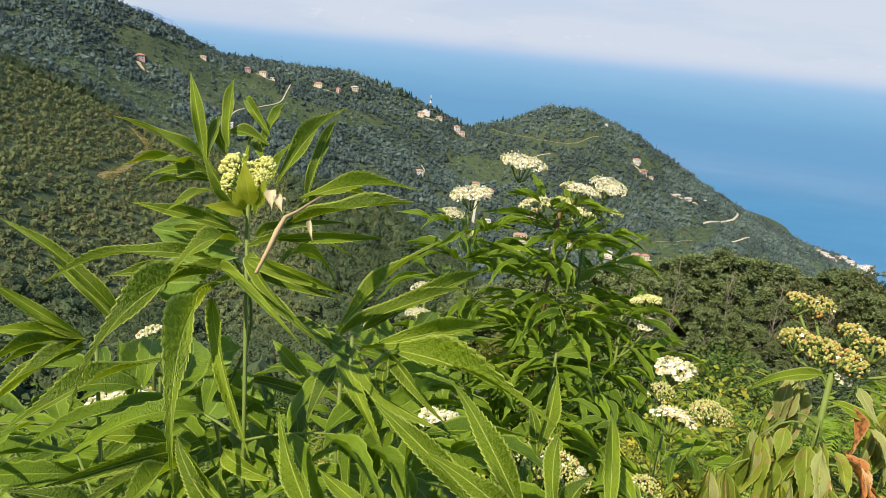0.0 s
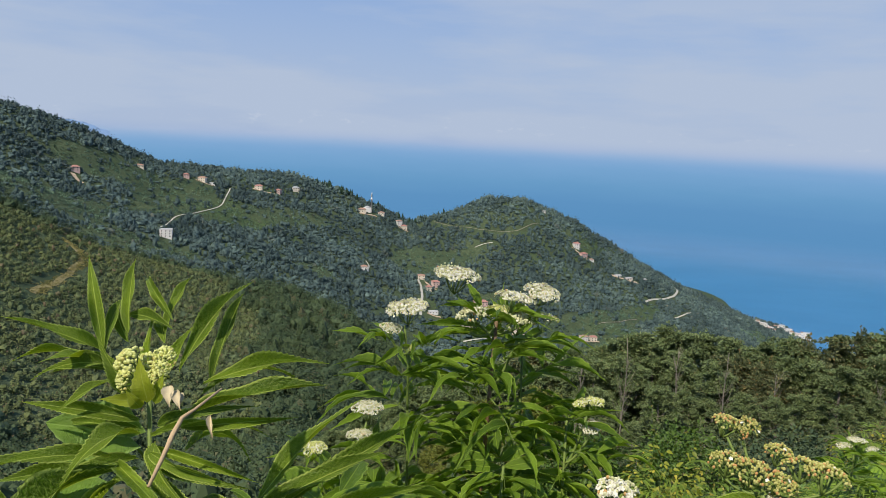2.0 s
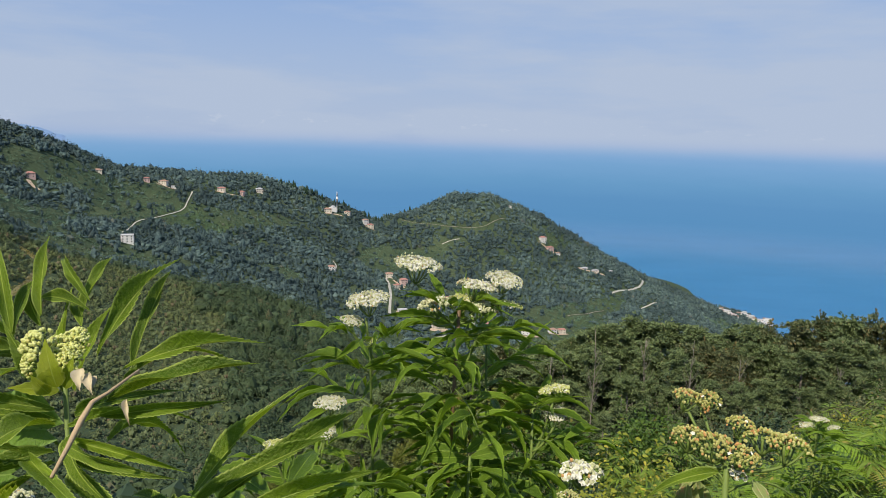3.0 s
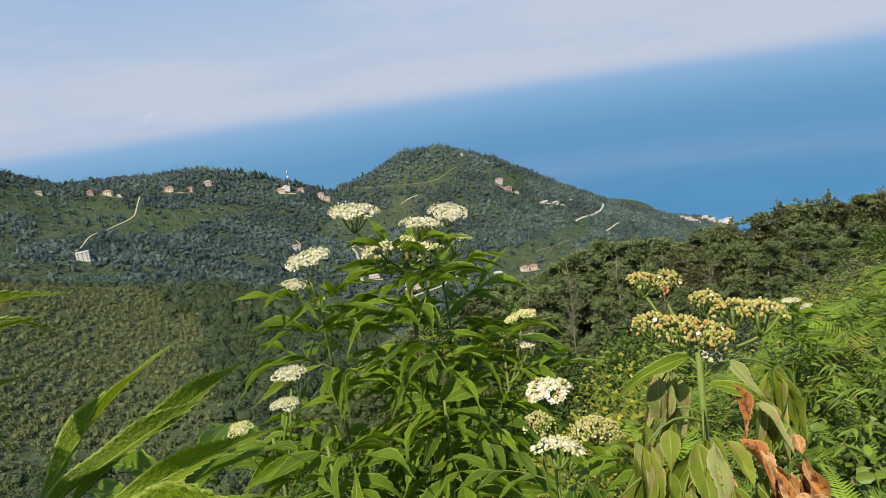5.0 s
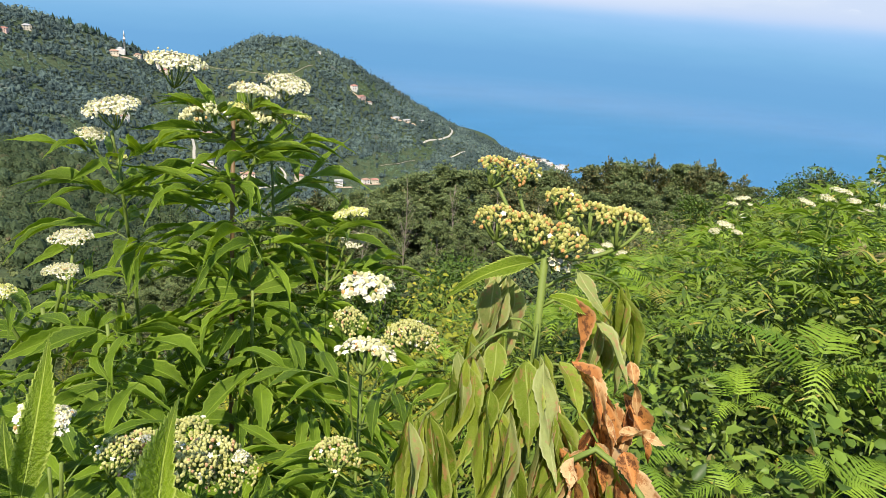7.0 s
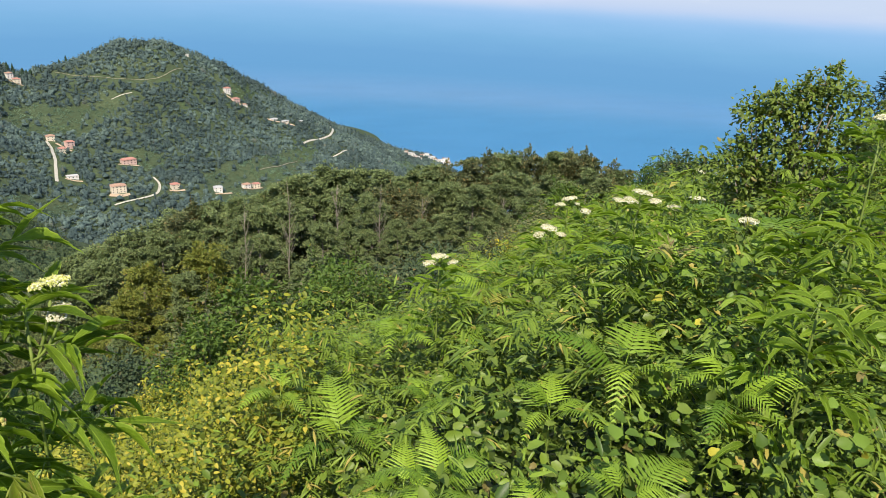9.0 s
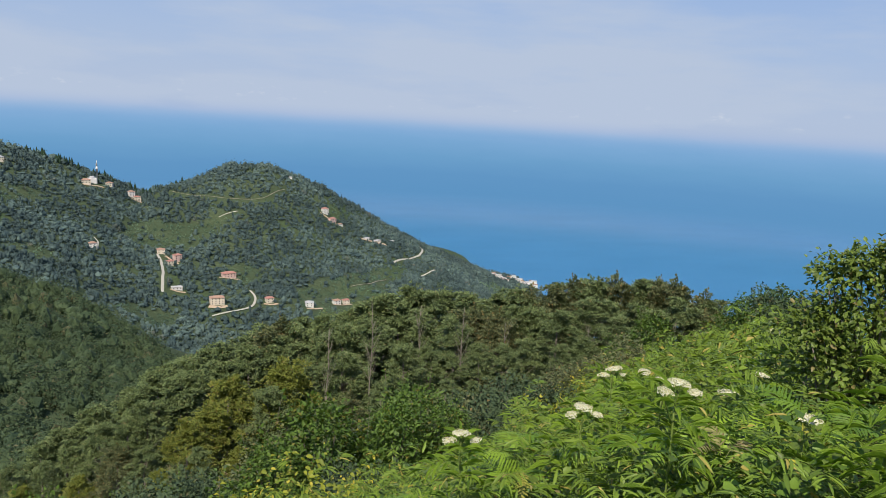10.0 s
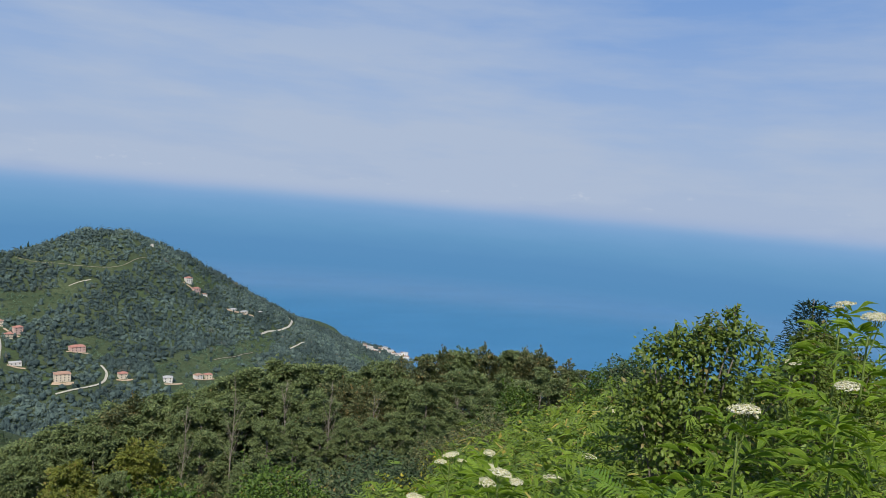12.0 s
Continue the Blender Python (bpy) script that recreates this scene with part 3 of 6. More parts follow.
# ---- the grove below the bank ----
def beech_crown(height, spread, pads, sprays, per, leaf, seed, low=0.10):
    """Flat pads of leafy sprays borne on limbs round a tree's axis, with dark gaps between, and leading shoots on top."""
    g = np.random.default_rng(seed)
    h = g.uniform(low, 0.96, pads) ** 0.85
    wide = spread * np.sin(np.pi * np.clip(h * 0.90 + 0.07, 0, 1)) ** 0.6 * (1.18 - 0.55 * h)
    ang = np.arange(pads) * 2.39996 + g.normal(0, 0.4, pads)
    lobes = 1 + 0.28 * np.sin(3 * ang + 9 * h + seed) + 0.15 * np.sin(7 * ang + seed)
    out = wide * lobes * np.sqrt(g.uniform(0.25, 1.0, pads))
    c = np.stack([out * np.cos(ang), out * np.sin(ang), h * height], 1)
    size = spread * g.uniform(0.20, 0.36, pads) * (1.2 - 0.55 * h)
    flat = np.array([1.05, 1.05, 0.30])
    # leading shoots that stand up from the top of the crown
    lead = np.arange(pads) < pads // 8
    shoot = np.arange(pads) % 9
    la, lr = shoot * 0.7 + seed, spread * (0.10 + 0.055 * shoot)
    tip = np.stack([lr * np.cos(la), lr * np.sin(la), height * (0.945 - 0.018 * shoot) - spread * 0.14 * g.random(pads)], 1)
    c = np.where(lead[:, None], tip, c)
    size = np.where(lead, spread * 0.17, size)
    stretch = np.where(lead[:, None], np.array([0.8, 0.8, 1.7]), flat)
    n1 = pads * sprays
    way = np.stack([np.cos(ang), np.sin(ang), np.where(lead, 1.6, 0.12)], 1)
    q = unit(g.normal(0, 1, (n1, 3))) * g.random((n1, 1)) ** 0.45
    s = np.repeat(c, sprays, 0) + q * (np.repeat(size, sprays)[:, None] * np.repeat(stretch, sprays, 0))
    s[:, 2] -= 0.18 * np.linalg.norm(q[:, :2], axis=1) * np.repeat(size, sprays)
    n = n1 * per
    at = np.repeat(s, per, 0) + g.normal(0, 1, (n, 3)) * [0.10, 0.10, 0.05]
    ways = np.repeat(np.repeat(way, sprays, 0) + q * 0.8, per, 0) + g.normal(0, 0.6, (n, 3)) * [1, 1, 0.5]
    ups = np.array([0, 0, 1.0]) + g.normal(0, 0.42, (n, 3))
    length = leaf * g.uniform(0.6, 1.35, n)
    return leaf_soup(at, ways, ups, length, length * 0.62)


def trunk_and_limbs(height, spread, limbs, seed, thick=0.2):
    g = np.random.default_rng(seed)
    hs = np.linspace(0, height * 0.84, 9)
    bend = np.cumsum(g.normal(0, 0.09, (9, 2)), 0)
    line = np.column_stack([bend, hs])
    pieces = [tube(line, thick * (1 - hs / height) ** 0.8 + 0.015, 7)]
    for k in range(limbs):
        u = g.uniform(0.22, 0.88)
        start = np.array([np.interp(u * height * 0.84, hs, line[:, i]) for i in range(3)])
        a = g.uniform(0, 2 * np.pi)
        reach = spread * g.uniform(0.45, 0.9) * (1.1 - u * 0.6)
        s = np.linspace(0, 1, 5)[:, None]
        path = start + s * reach * np.array([math.cos(a), math.sin(a), 0.45]) + s ** 2 * [0, 0, 0.5 * reach]
        pieces.append(tube(path, thick * 0.42 * (1 - u * 0.6) * (1 - s[:, 0]) + 0.012, 5))
    return joined(pieces)


GROVE = []
for k in range(6):
    hgt, spr = (13.5, 15.0, 12.5, 14.0, 16.0, 11.5)[k], (2.7, 2.9, 3.1, 2.5, 3.0, 3.2)[k]
    v, f = beech_crown(hgt, spr, 92, 24, 7, 0.185, 40 + k)
    crown = mesh_from("crown", v, f, (BEECH, BEECH, BROWNED, BEECH, BEECH, OLIVE)[k])
    v, f = trunk_and_limbs(hgt, spr, 14, 60 + k)
    GROVE.append((crown, mesh_from("trunk", v, f, BARK, True), hgt))


def grove_tree(kind, x, y, s, turn, label):
    crown, trunk, _ = GROVE[kind]
    t = thing("tree", label, "tree", pose(x, y, float(land(x, y)) - 0.3, 0, 0, turn) @ Matrix.Scale(s, 4), "trees of the grove")
    child("trunk", trunk, t)
    child("crown", crown, t)
    return t


def build_grove():
    g = np.random.default_rng(21)
    # azimuth, distance, height of the top above the eye, along the front and over the crest of the grove
    tops = [(-8, -25.0), (-3, -22.0), (0.5, -20.7), (3.8, -18.6), (6.8, -17.9), (11.6, -15.8), (15.7, -15.6), (18.6, -14.2), (21.5, -13.0), (25.2, -13.45), (29.3, -13.1), (34.1, -11.9), (38, -11.2), (43.7, -10.95), (47, -12.8)]
    az_t, el_t = np.array(tops).T
    labels = ("dense dark green beech in a hillside grove", "tall green beech with layered foliage", "beech with browning summer leaves", "slender green beech in the grove", "tall beech at the crest of the grove", "broad tree with yellowing green leaves")
    for row, (r0, n, drop) in enumerate(((66, 46, 0.0), (58, 32, 1.6), (50, 27, 4.2), (42, 24, 7.6))):
        for a in np.linspace(-9, 47, n):
            a = a + g.uniform(-0.8, 0.8)
            if row == 3 and a > 34:
                continue
            r = r0 + g.uniform(-3.5, 3.5)
            top = np.interp(a, az_t, el_t) + 0.3 - drop * g.uniform(0.7, 1.3) - abs(g.normal(0, 0.22))
            x, y = polar(a, r)
            height = EYE + r * math.tan(radians(top)) - float(land(x, y)) + 0.3
            kind = int(g.choice((0, 1, 3, 4, 2), p=(0.24, 0.24, 0.24, 0.24, 0.04)))
            if (row >= 1 and a < 8 or row >= 2 and a < 14) and g.random() < 0.62:
                kind = int(g.choice((5, 5, 0, 1, 2)))
            if row < 2 and a > 20 and g.random() < (0.34 if a > 30 else 0.14):
                kind = 2
            s = height / GROVE[kind][2]
            if 0.25 < s < 1.9:
                grove_tree(kind, float(x), float(y), s, g.uniform(0, 360), labels[kind])


build_grove()


# ---- building the settlement ----
PLASTER = [plain("white_plaster", (0.66, 0.63, 0.59), 0.85, 0.5, 0.12), plain("pink_plaster", (0.55, 0.38, 0.33), 0.85, 0.5, 0.1), plain("cream_plaster", (0.62, 0.54, 0.43), 0.85, 0.5, 0.1)]
ROOFS = [plain("red_roof_tiles", (0.36, 0.17, 0.13), 0.85, 1.5, 0.3), plain("brown_roof_tiles", (0.33, 0.20, 0.14), 0.85, 1.5, 0.3), plain("grey_sheet_roof", (0.38, 0.37, 0.36), 0.7, 1.0, 0.2), plain("white_flat_roof", (0.46, 0.44, 0.42), 0.8, 1.0, 0.15)]
PANE = plain("dark_window_glass", (0.05, 0.055, 0.06), 0.2, 1.0, 0.1)
CONCRETE_ROAD = plain("pale_concrete_road", (0.40, 0.37, 0.30), 0.9, 0.15, 0.3)
EARTH_TRACK = plain("worn_earth_track", (0.25, 0.22, 0.16), 0.95, 0.15, 0.4)
GLADE_GRASS = plain("dry_grass_glade", (0.27, 0.215, 0.085), 0.95, 0.35, 0.45, 0.05)


def box(x0, y0, z0, x1, y1, z1):
    v = [(x0, y0, z0), (x1, y0, z0), (x1, y1, z0), (x0, y1, z0), (x0, y0, z1), (x1, y0, z1), (x1, y1, z1), (x0, y1, z1)]
    return v, [(3, 2, 1, 0), (4, 5, 6, 7), (0, 1, 5, 4), (1, 2, 6, 5), (2, 3, 7, 6), (3, 0, 4, 7)]


PANE_MESH = mesh_from("window", *box(-0.6, -0.06, 0, 0.6, 0.06, 1.4), PANE)


def house(x, y, w, d, storeys, turn, wall, roof, label="", name="house", group="houses on the far hill"):
    colour = ("white", "pink", "cream")[wall]
    cover = ("red tiled", "brown tiled", "grey sheet", "flat white")[roof]
    h = 3.0 * storeys
    z = float(land(x, y))
    ob = thing(name, label or f"{colour} rendered house with a {cover} roof", "house", pose(x, y, z - 1.5, 0, 0, turn), group)
    child("wall", mesh_from("wall", *box(-w / 2, -d / 2, -3, w / 2, d / 2, h + 1.5), PLASTER[wall]), ob)
    e = 0.7
    if roof == 3:
        roof_me = mesh_from("roof", *box(-w / 2 - 0.3, -d / 2 - 0.3, h + 1.5, w / 2 + 0.3, d / 2 + 0.3, h + 1.9), ROOFS[3])
    else:
        rise, ridge = 0.24 * d, w / 2 - d * 0.4
        v = [(-w / 2 - e, -d / 2 - e, h + 1.5), (w / 2 + e, -d / 2 - e, h + 1.5), (w / 2 + e, d / 2 + e, h + 1.5), (-w / 2 - e, d / 2 + e, h + 1.5), (-ridge, 0, h + 1.5 + rise), (ridge, 0, h + 1.5 + rise)]
        roof_me = mesh_from("roof", v, [(3, 2, 1, 0), (0, 1, 5, 4), (2, 3, 4, 5), (1, 2, 5), (3, 0, 4)], ROOFS[roof])
    child("roof", roof_me, ob)
    cols = max(2, int(w // 4))
    for s in range(storeys):
        for k in range(cols):
            child("window", PANE_MESH, ob, Matrix.Translation((-w / 2 + w * (k + 0.5) / cols, -d / 2 - 0.03, 1.5 + 3 * s + 0.8)))
    return ob


for hx, hy, hw, hd, *rest in HOUSES:
    house(hx, hy, hw * 0.8, hd * 0.85, *rest)


def strip(name, line, width, mat, label, lift=0.35, ragged=0.15, category="road"):
    pts = np.array(line, float)
    s = np.concatenate([[0], np.cumsum(np.linalg.norm(np.diff(pts, axis=0), axis=1))])
    n = max(6, int(s[-1] / 6))
    u = np.linspace(0, s[-1], n)
    q = np.stack([np.interp(u, s, pts[:, 0]), np.interp(u, s, pts[:, 1])], 1)
    for _ in range(3):
        q[1:-1] = 0.25 * q[:-2] + 0.5 * q[1:-1] + 0.25 * q[2:]
    t = unit(np.gradient(q, axis=0))
    side = np.stack([t[:, 1], -t[:, 0]], 1)
    v = []
    for j in (-0.5, -0.17, 0.17, 0.5):
        uneven = 1 + ragged * np.sin(u / 7 + 9 * j) * np.sin(u / 17 + 2)
        p = q + side * (width * j * uneven)[:, None]
        v.append(np.column_stack([p, land(p[:, 0], p[:, 1]) + lift]))
    v = np.stack(v, 1).reshape(-1, 3)
    f = [(4 * i + j, 4 * i + j + 1, 4 * i + j + 5, 4 * i + j + 4) for i in range(n - 1) for j in range(3)]
    return tagged(new(name, mesh_from(name, v, f, mat, True)), label, category, kind="structure")


for line, wide in zip(ROADS, ROAD_WIDTH):
    strip("road", line, wide, CONCRETE_ROAD if wide > 1.5 else EARTH_TRACK, "pale concrete lane winding up the green hill", 1.0)
CUT_EARTH = plain("bare_tan_earth", (0.42, 0.31, 0.21), 0.95, 0.3, 0.35)
for line, wide in zip(CUTS, (9, 4, 3.5, 5, 5, 4, 4, 5, 3.5, 4, 4, 3.5, 7, 6)):
    strip("bare_earth", line, wide, CUT_EARTH, "cut bank of bare tan earth below a house", 0.8, 0.6, "earth")
strip("glade", GLADE, 2.6, GLADE_GRASS, "strip of dry yellow grass through the hazel orchard", 0.2, 0.8)


def glade_grass():
    line = np.array(GLADE, float)
    u = rnd.uniform(0, len(line) - 1.001, 520)
    k = u.astype(int)
    p = line[k] + (line[k + 1] - line[k]) * (u - k)[:, None] + rnd.normal(0, 1.5, (520, 2))
    v, f = tufts(p[:, 0], p[:, 1], rnd.uniform(0.9, 2.0, 520), rnd.uniform(0.25, 0.6, 520), 16, 0.5)
    dry = foliage("dry_grass_blades", (0.16, 0.15, 0.05), (0.34, 0.28, 0.11), (0.10, 0.12, 0.04), 0.2, 0.0, 0.9)
    tagged(new("glade_grass", mesh_from("glade_grass", v, f, dry)), "tussocks of dry yellow grass along the glade", "grass", kind="stuff")


glade_grass()


def mosque(x, y):
    z = float(land(x, y))
    ob = thing("mosque", "small white village mosque with a slender minaret", "mosque", pose(x, y, z - 1, 0, 0, 10), "")
    child("wall", mesh_from("wall", *box(-7, -6, -2, 7, 6, 7), PLASTER[0]), ob)
    a = np.linspace(0, math.pi / 2, 7)
    dome_v, dome_f, n = [], [], 16
    for t in a:
        dome_v += [(5 * math.cos(t) * math.cos(k * 2 * math.pi / n), 5 * math.cos(t) * math.sin(k * 2 * math.pi / n), 7 + 4 * math.sin(t)) for k in range(n)]
    for i in range(6):
        dome_f += [(i * n + k, i * n + (k + 1) % n, (i + 1) * n + (k + 1) % n, (i + 1) * n + k) for k in range(n)]
    child("dome", mesh_from("dome", dome_v, dome_f, ROOFS[2], True), ob)
    line = [(8, 2, -2), (8, 2, 23), (8, 2, 23.1), (8, 2, 24.6), (8, 2, 24.7), (8, 2, 30), (8, 2, 30.1), (8, 2, 38)]
    child("minaret", mesh_from("minaret", *tube(line, [1.7, 1.5, 2.3, 2.3, 1.4, 1.3, 1.6, 0.05], 12), PLASTER[0], True), ob)


mosque(*MOSQUE)


def town_block(x, y, w, d, h, turn):
    z = max(SEA + 1, float(land(x, y)))
    ob = thing("apartment_block", "white apartment block on the shore", "building", pose(x, y, z - 1, 0, 0, turn), "blocks of the coastal town")
    child("wall", mesh_from("wall", *box(-w / 2, -d / 2, -3, w / 2, d / 2, h), PLASTER[0 if h > 5.2 else 2]), ob)
    child("roof", mesh_from("roof", *box(-w / 2 - 0.4, -d / 2 - 0.4, h, w / 2 + 0.4, d / 2 + 0.4, h + 0.8), ROOFS[3 if h > 6 else 1]), ob)
    cols = max(2, int(w // 4))
    for s in range(int(h // 3.2)):
        for k in range(cols):
            child("window", PANE_MESH, ob, Matrix.Translation((-w / 2 + w * (k + 0.5) / cols, -d / 2 - 0.04, 1.6 + 3.2 * s)))


for k, (bx, by) in enumerate(TOWN):
    town_block(bx, by, (9, 12, 8, 14, 10)[k % 5], 8, (6, 8.5, 5.5, 7, 10, 6.5, 5)[k % 7], (-34, -28, -40, -31, -22)[k % 5])


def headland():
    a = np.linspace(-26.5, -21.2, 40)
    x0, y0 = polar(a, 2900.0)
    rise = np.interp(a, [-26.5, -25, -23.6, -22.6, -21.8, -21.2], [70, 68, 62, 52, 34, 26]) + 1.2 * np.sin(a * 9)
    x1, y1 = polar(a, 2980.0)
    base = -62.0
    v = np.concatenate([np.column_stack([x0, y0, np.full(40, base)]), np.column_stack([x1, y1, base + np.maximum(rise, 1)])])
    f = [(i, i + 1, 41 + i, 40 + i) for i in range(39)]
    # the land's base colour is the blue of the haze, painted on
    tagged(new("far_headland", mesh_from("far_headland", v, f, plain("blue_haze_land", (0.15, 0.24, 0.38), 1.0, 0.01, 0.1), True)), "far-off headland painted blue-grey to look hazy", "headland", kind="structure")


headland()


# ---- tall dark trees along the far skyline, and bare snags in the grove ----
def skyline_conifers():
    g = np.random.default_rng(33)
    label = "dark conifer standing up from the far skyline"
    v, f = joined([tube([(0, 0, 0), (0, 0, 3)], [0.35, 0.3], 6), tube([(0, 0, 1.5), (0, 0, 3.0), (0, 0, 6), (0.1, 0, 9), (0, 0, 12.5)], [0.8, 2.0, 1.7, 1.0, 0.1], 9)])
    v = v + g.normal(0, 0.12, v.shape)
    me = mesh_from("crown", v, f, PINE)
    for a0, a1, n in ((-6.4, -3.0, 30), (-2.6, 2.6, 26), (3.2, 4.2, 4)):
        for k in range(n):
            a = g.uniform(a0, a1)
            r = np.interp(a, AZ, R_CREST) + g.uniform(-22, 8)
            x, y = polar(a, r)
            t = thing("conifer", label, "tree", pose(float(x), float(y), float(land(x, y)) - 0.5, 0, 0, g.uniform(0, 360)) @ Matrix.Scale(g.uniform(0.6, 1.25), 4), "conifers on the skyline")
            child("crown", me, t)


skyline_conifers()


def snag(a, r, top_el, label):
    g = np.random.default_rng(int(a * 10))
    x, y = (float(q) for q in polar(a, r))
    z = float(land(x, y))
    tall = EYE + r * math.tan(radians(top_el)) - z
    t = thing("bare_tree", label, "tree", pose(x, y, z - 0.2, 0, 0, 0), "bare trees in the grove")
    hs = np.linspace(0, tall, 10)
    line = np.column_stack([np.cumsum(g.normal(0, 0.06, 10)), np.cumsum(g.normal(0, 0.06, 10)), hs])
    child("trunk", mesh_from("trunk", *tube(line, 0.072 * (1 - hs / tall) + 0.014, 6), BARE, True), t)
    for k in range(24):
        u = g.uniform(0.55, 0.97)
        start = np.array([np.interp(u * tall, hs, line[:, i]) for i in range(3)])
        b = g.uniform(0, 6.28)
        reach = g.uniform(0.5, 1.5) * (1.25 - u)
        s = np.linspace(0, 1, 5)[:, None]
        path = start + s * reach * np.array([math.cos(b), math.sin(b), 1.3]) + s ** 2 * [0, 0, 0.9 * reach]
        child("branch", mesh_from("branch", *tube(path, 0.017 * (1 - s[:, 0]) + 0.004, 5), BARE, True), t)


for a, r, e in ((18.8, 51, -14.4), (22.8, 53, -14.6), (26.0, 53, -14.4), (30.0, 53, -15.4), (36.2, 54, -15.0), (42.6, 55, -13.9), (15.3, 51, -16.6)):
    snag(a, r, e, "bare bleached tree among the green beeches")


def boat(x, y):
    ob = thing("boat", "small white boat on the calm sea", "boat", pose(x, y, SEA, 0, 0, 60))
    v = [(-6, 0, 0.2), (-4, -1.8, 0.2), (5, -1.8, 0.2), (5, 1.8, 0.2), (-4, 1.8, 0.2), (-7, 0, 2.2), (-4, -2.2, 1.9), (5, -2.1, 1.8), (5, 2.1, 1.8), (-4, 2.2, 1.9)]
    child("hull", mesh_from("hull", v, [(4, 3, 2, 1, 0), (5, 6, 7, 8, 9), (0, 1, 6, 5), (1, 2, 7, 6), (2, 3, 8, 7), (3, 4, 9, 8), (4, 0, 5, 9)], PLASTER[0]), ob)
    child("cabin", mesh_from("cabin", *box(-1.5, -1.2, 1.8, 2.5, 1.2, 4.2), PLASTER[0]), ob)


boat(845, 2350)


# ---- dwarf elder: leaves, flower heads, whole plants ----
def leaf_material(name, green, pale, vein, glow=0.3, rough=0.42, mottle=(0.0, 0.0, 0.0), share=0.0, ribbed=1.0, relief_depth=0.45):
    """A toothed leaf: side veins in relief, a pale midrib and margin; each leaf its own shade."""
    m, n, l, b = material(name, rough)
    uv = n.new("ShaderNodeUVMap")
    s = n.new("ShaderNodeSeparateXYZ")
    l.new(uv.outputs[0], s.inputs[0])

    def calc(op, a, c=None, d=None):
        q = n.new("ShaderNodeMath")
        q.operation = op
        for i, value in enumerate((a, c, d)):
            if value is None:
                continue
            if isinstance(value, (int, float)):
                q.inputs[i].default_value = value
            else:
                l.new(value, q.inputs[i])
        return q.outputs[0]

    across = calc("ABSOLUTE", calc("SUBTRACT", calc("MULTIPLY", s.outputs[0], 2.0), 1.0))
    wave = calc("SINE", calc("MULTIPLY", calc("SUBTRACT", calc("MULTIPLY", s.outputs[1], 15.0), calc("MULTIPLY", across, 2.2)), 6.2832))
    ribs = ranged(n, l, wave, 0.80, 1.0, 0.0, 0.16 * ribbed)
    mid = ranged(n, l, across, 0.03, 0.07, 0.6, 0.0)
    edge = ranged(n, l, across, 0.82, 0.95, 0.0, 0.80)
    fine = noise_at(n, l, 1.0, 3, 0.6, "UV", (9, 60, 1))
    net = ranged(n, l, calc("ABSOLUTE", calc("SUBTRACT", fine, 0.5)), 0.0, 0.05, 0.38 * min(1.0, 2 * ribbed), 0.0)
    shade = n.new("ShaderNodeObjectInfo").outputs["Random"]
    c = mixed(n, l, shade, green, pale)
    blot = noise_at(n, l, 9.0, 8, 0.7)
    c = mixed(n, l, ranged(n, l, blot, 0.35, 0.7, 0.0, 0.45), c, tuple(0.62 * v for v in green))
    if share:
        c = mixed(n, l, ranged(n, l, noise_at(n, l, 1.0, 6, 0.7, "Object", (2.4, 7.0, 6.0)), 0.62 - share, 0.70 - share, 0.0, 1.0), c, mottle)
    c = mixed(n, l, ribs, c, vein)
    c = mixed(n, l, net, c, tuple(0.75 * v for v in vein))
    c = mixed(n, l, edge, c, vein)
    c = mixed(n, l, mid, c, tuple(1.15 * v for v in vein))
    l.new(c, b.inputs["Base Color"])
    b.inputs["Specular IOR Level"].default_value = 0.22
    relief = calc("ADD", calc("MULTIPLY", wave, -0.10 * ribbed), calc("ADD", calc("MULTIPLY", mid, -1.2), calc("MULTIPLY", fine, 0.5 + 2 * ribbed)))
    bumped(n, l, b, relief, relief_depth, 0.006)
    thin = n.new("ShaderNodeBsdfTranslucent")
    l.new(mixed(n, l, 1.0, c, (1.2, 1.15, 0.4), "MULTIPLY"), thin.inputs["Color"])
    both = n.new("ShaderNodeMixShader")
    both.inputs[0].default_value = glow
    l.new(b.outputs[0], both.inputs[1])
    l.new(thin.outputs[0], both.inputs[2])
    l.new(both.outputs[0], n["Material Output"].inputs[0])
    return m


LEAF = leaf_material("elder_leaf", (0.064, 0.128, 0.006), (0.235, 0.345, 0.018), (0.48, 0.56, 0.13), 0.38, 0.40, ribbed=0.8)
LEAF_SMALL = leaf_material("elder_leaflet", (0.066, 0.136, 0.010), (0.220, 0.340, 0.024), (0.30, 0.41, 0.06), 0.42, 0.42, ribbed=0.5)
LEAF_OLD = leaf_material("limp_olive_leaf", (0.13, 0.20, 0.012), (0.34, 0.41, 0.050), (0.38, 0.42, 0.12), 0.42, 0.6, (0.36, 0.20, 0.08), 0.06, 0.5, relief_depth=0.22)
LEAF_PALE = leaf_material("pale_leaf_underside", (0.22, 0.27, 0.07), (0.38, 0.42, 0.15), (0.44, 0.46, 0.22), 0.35, 0.65, (0.40, 0.24, 0.12), 0.09, 0.3, relief_depth=0.20)
LEAF_DEAD = leaf_material("dead_brown_leaf", (0.36, 0.125, 0.036), (0.66, 0.30, 0.10), (0.50, 0.27, 0.12), 0.25, 0.75, (0.14, 0.055, 0.022), 0.12, 0.12, relief_depth=0.10)
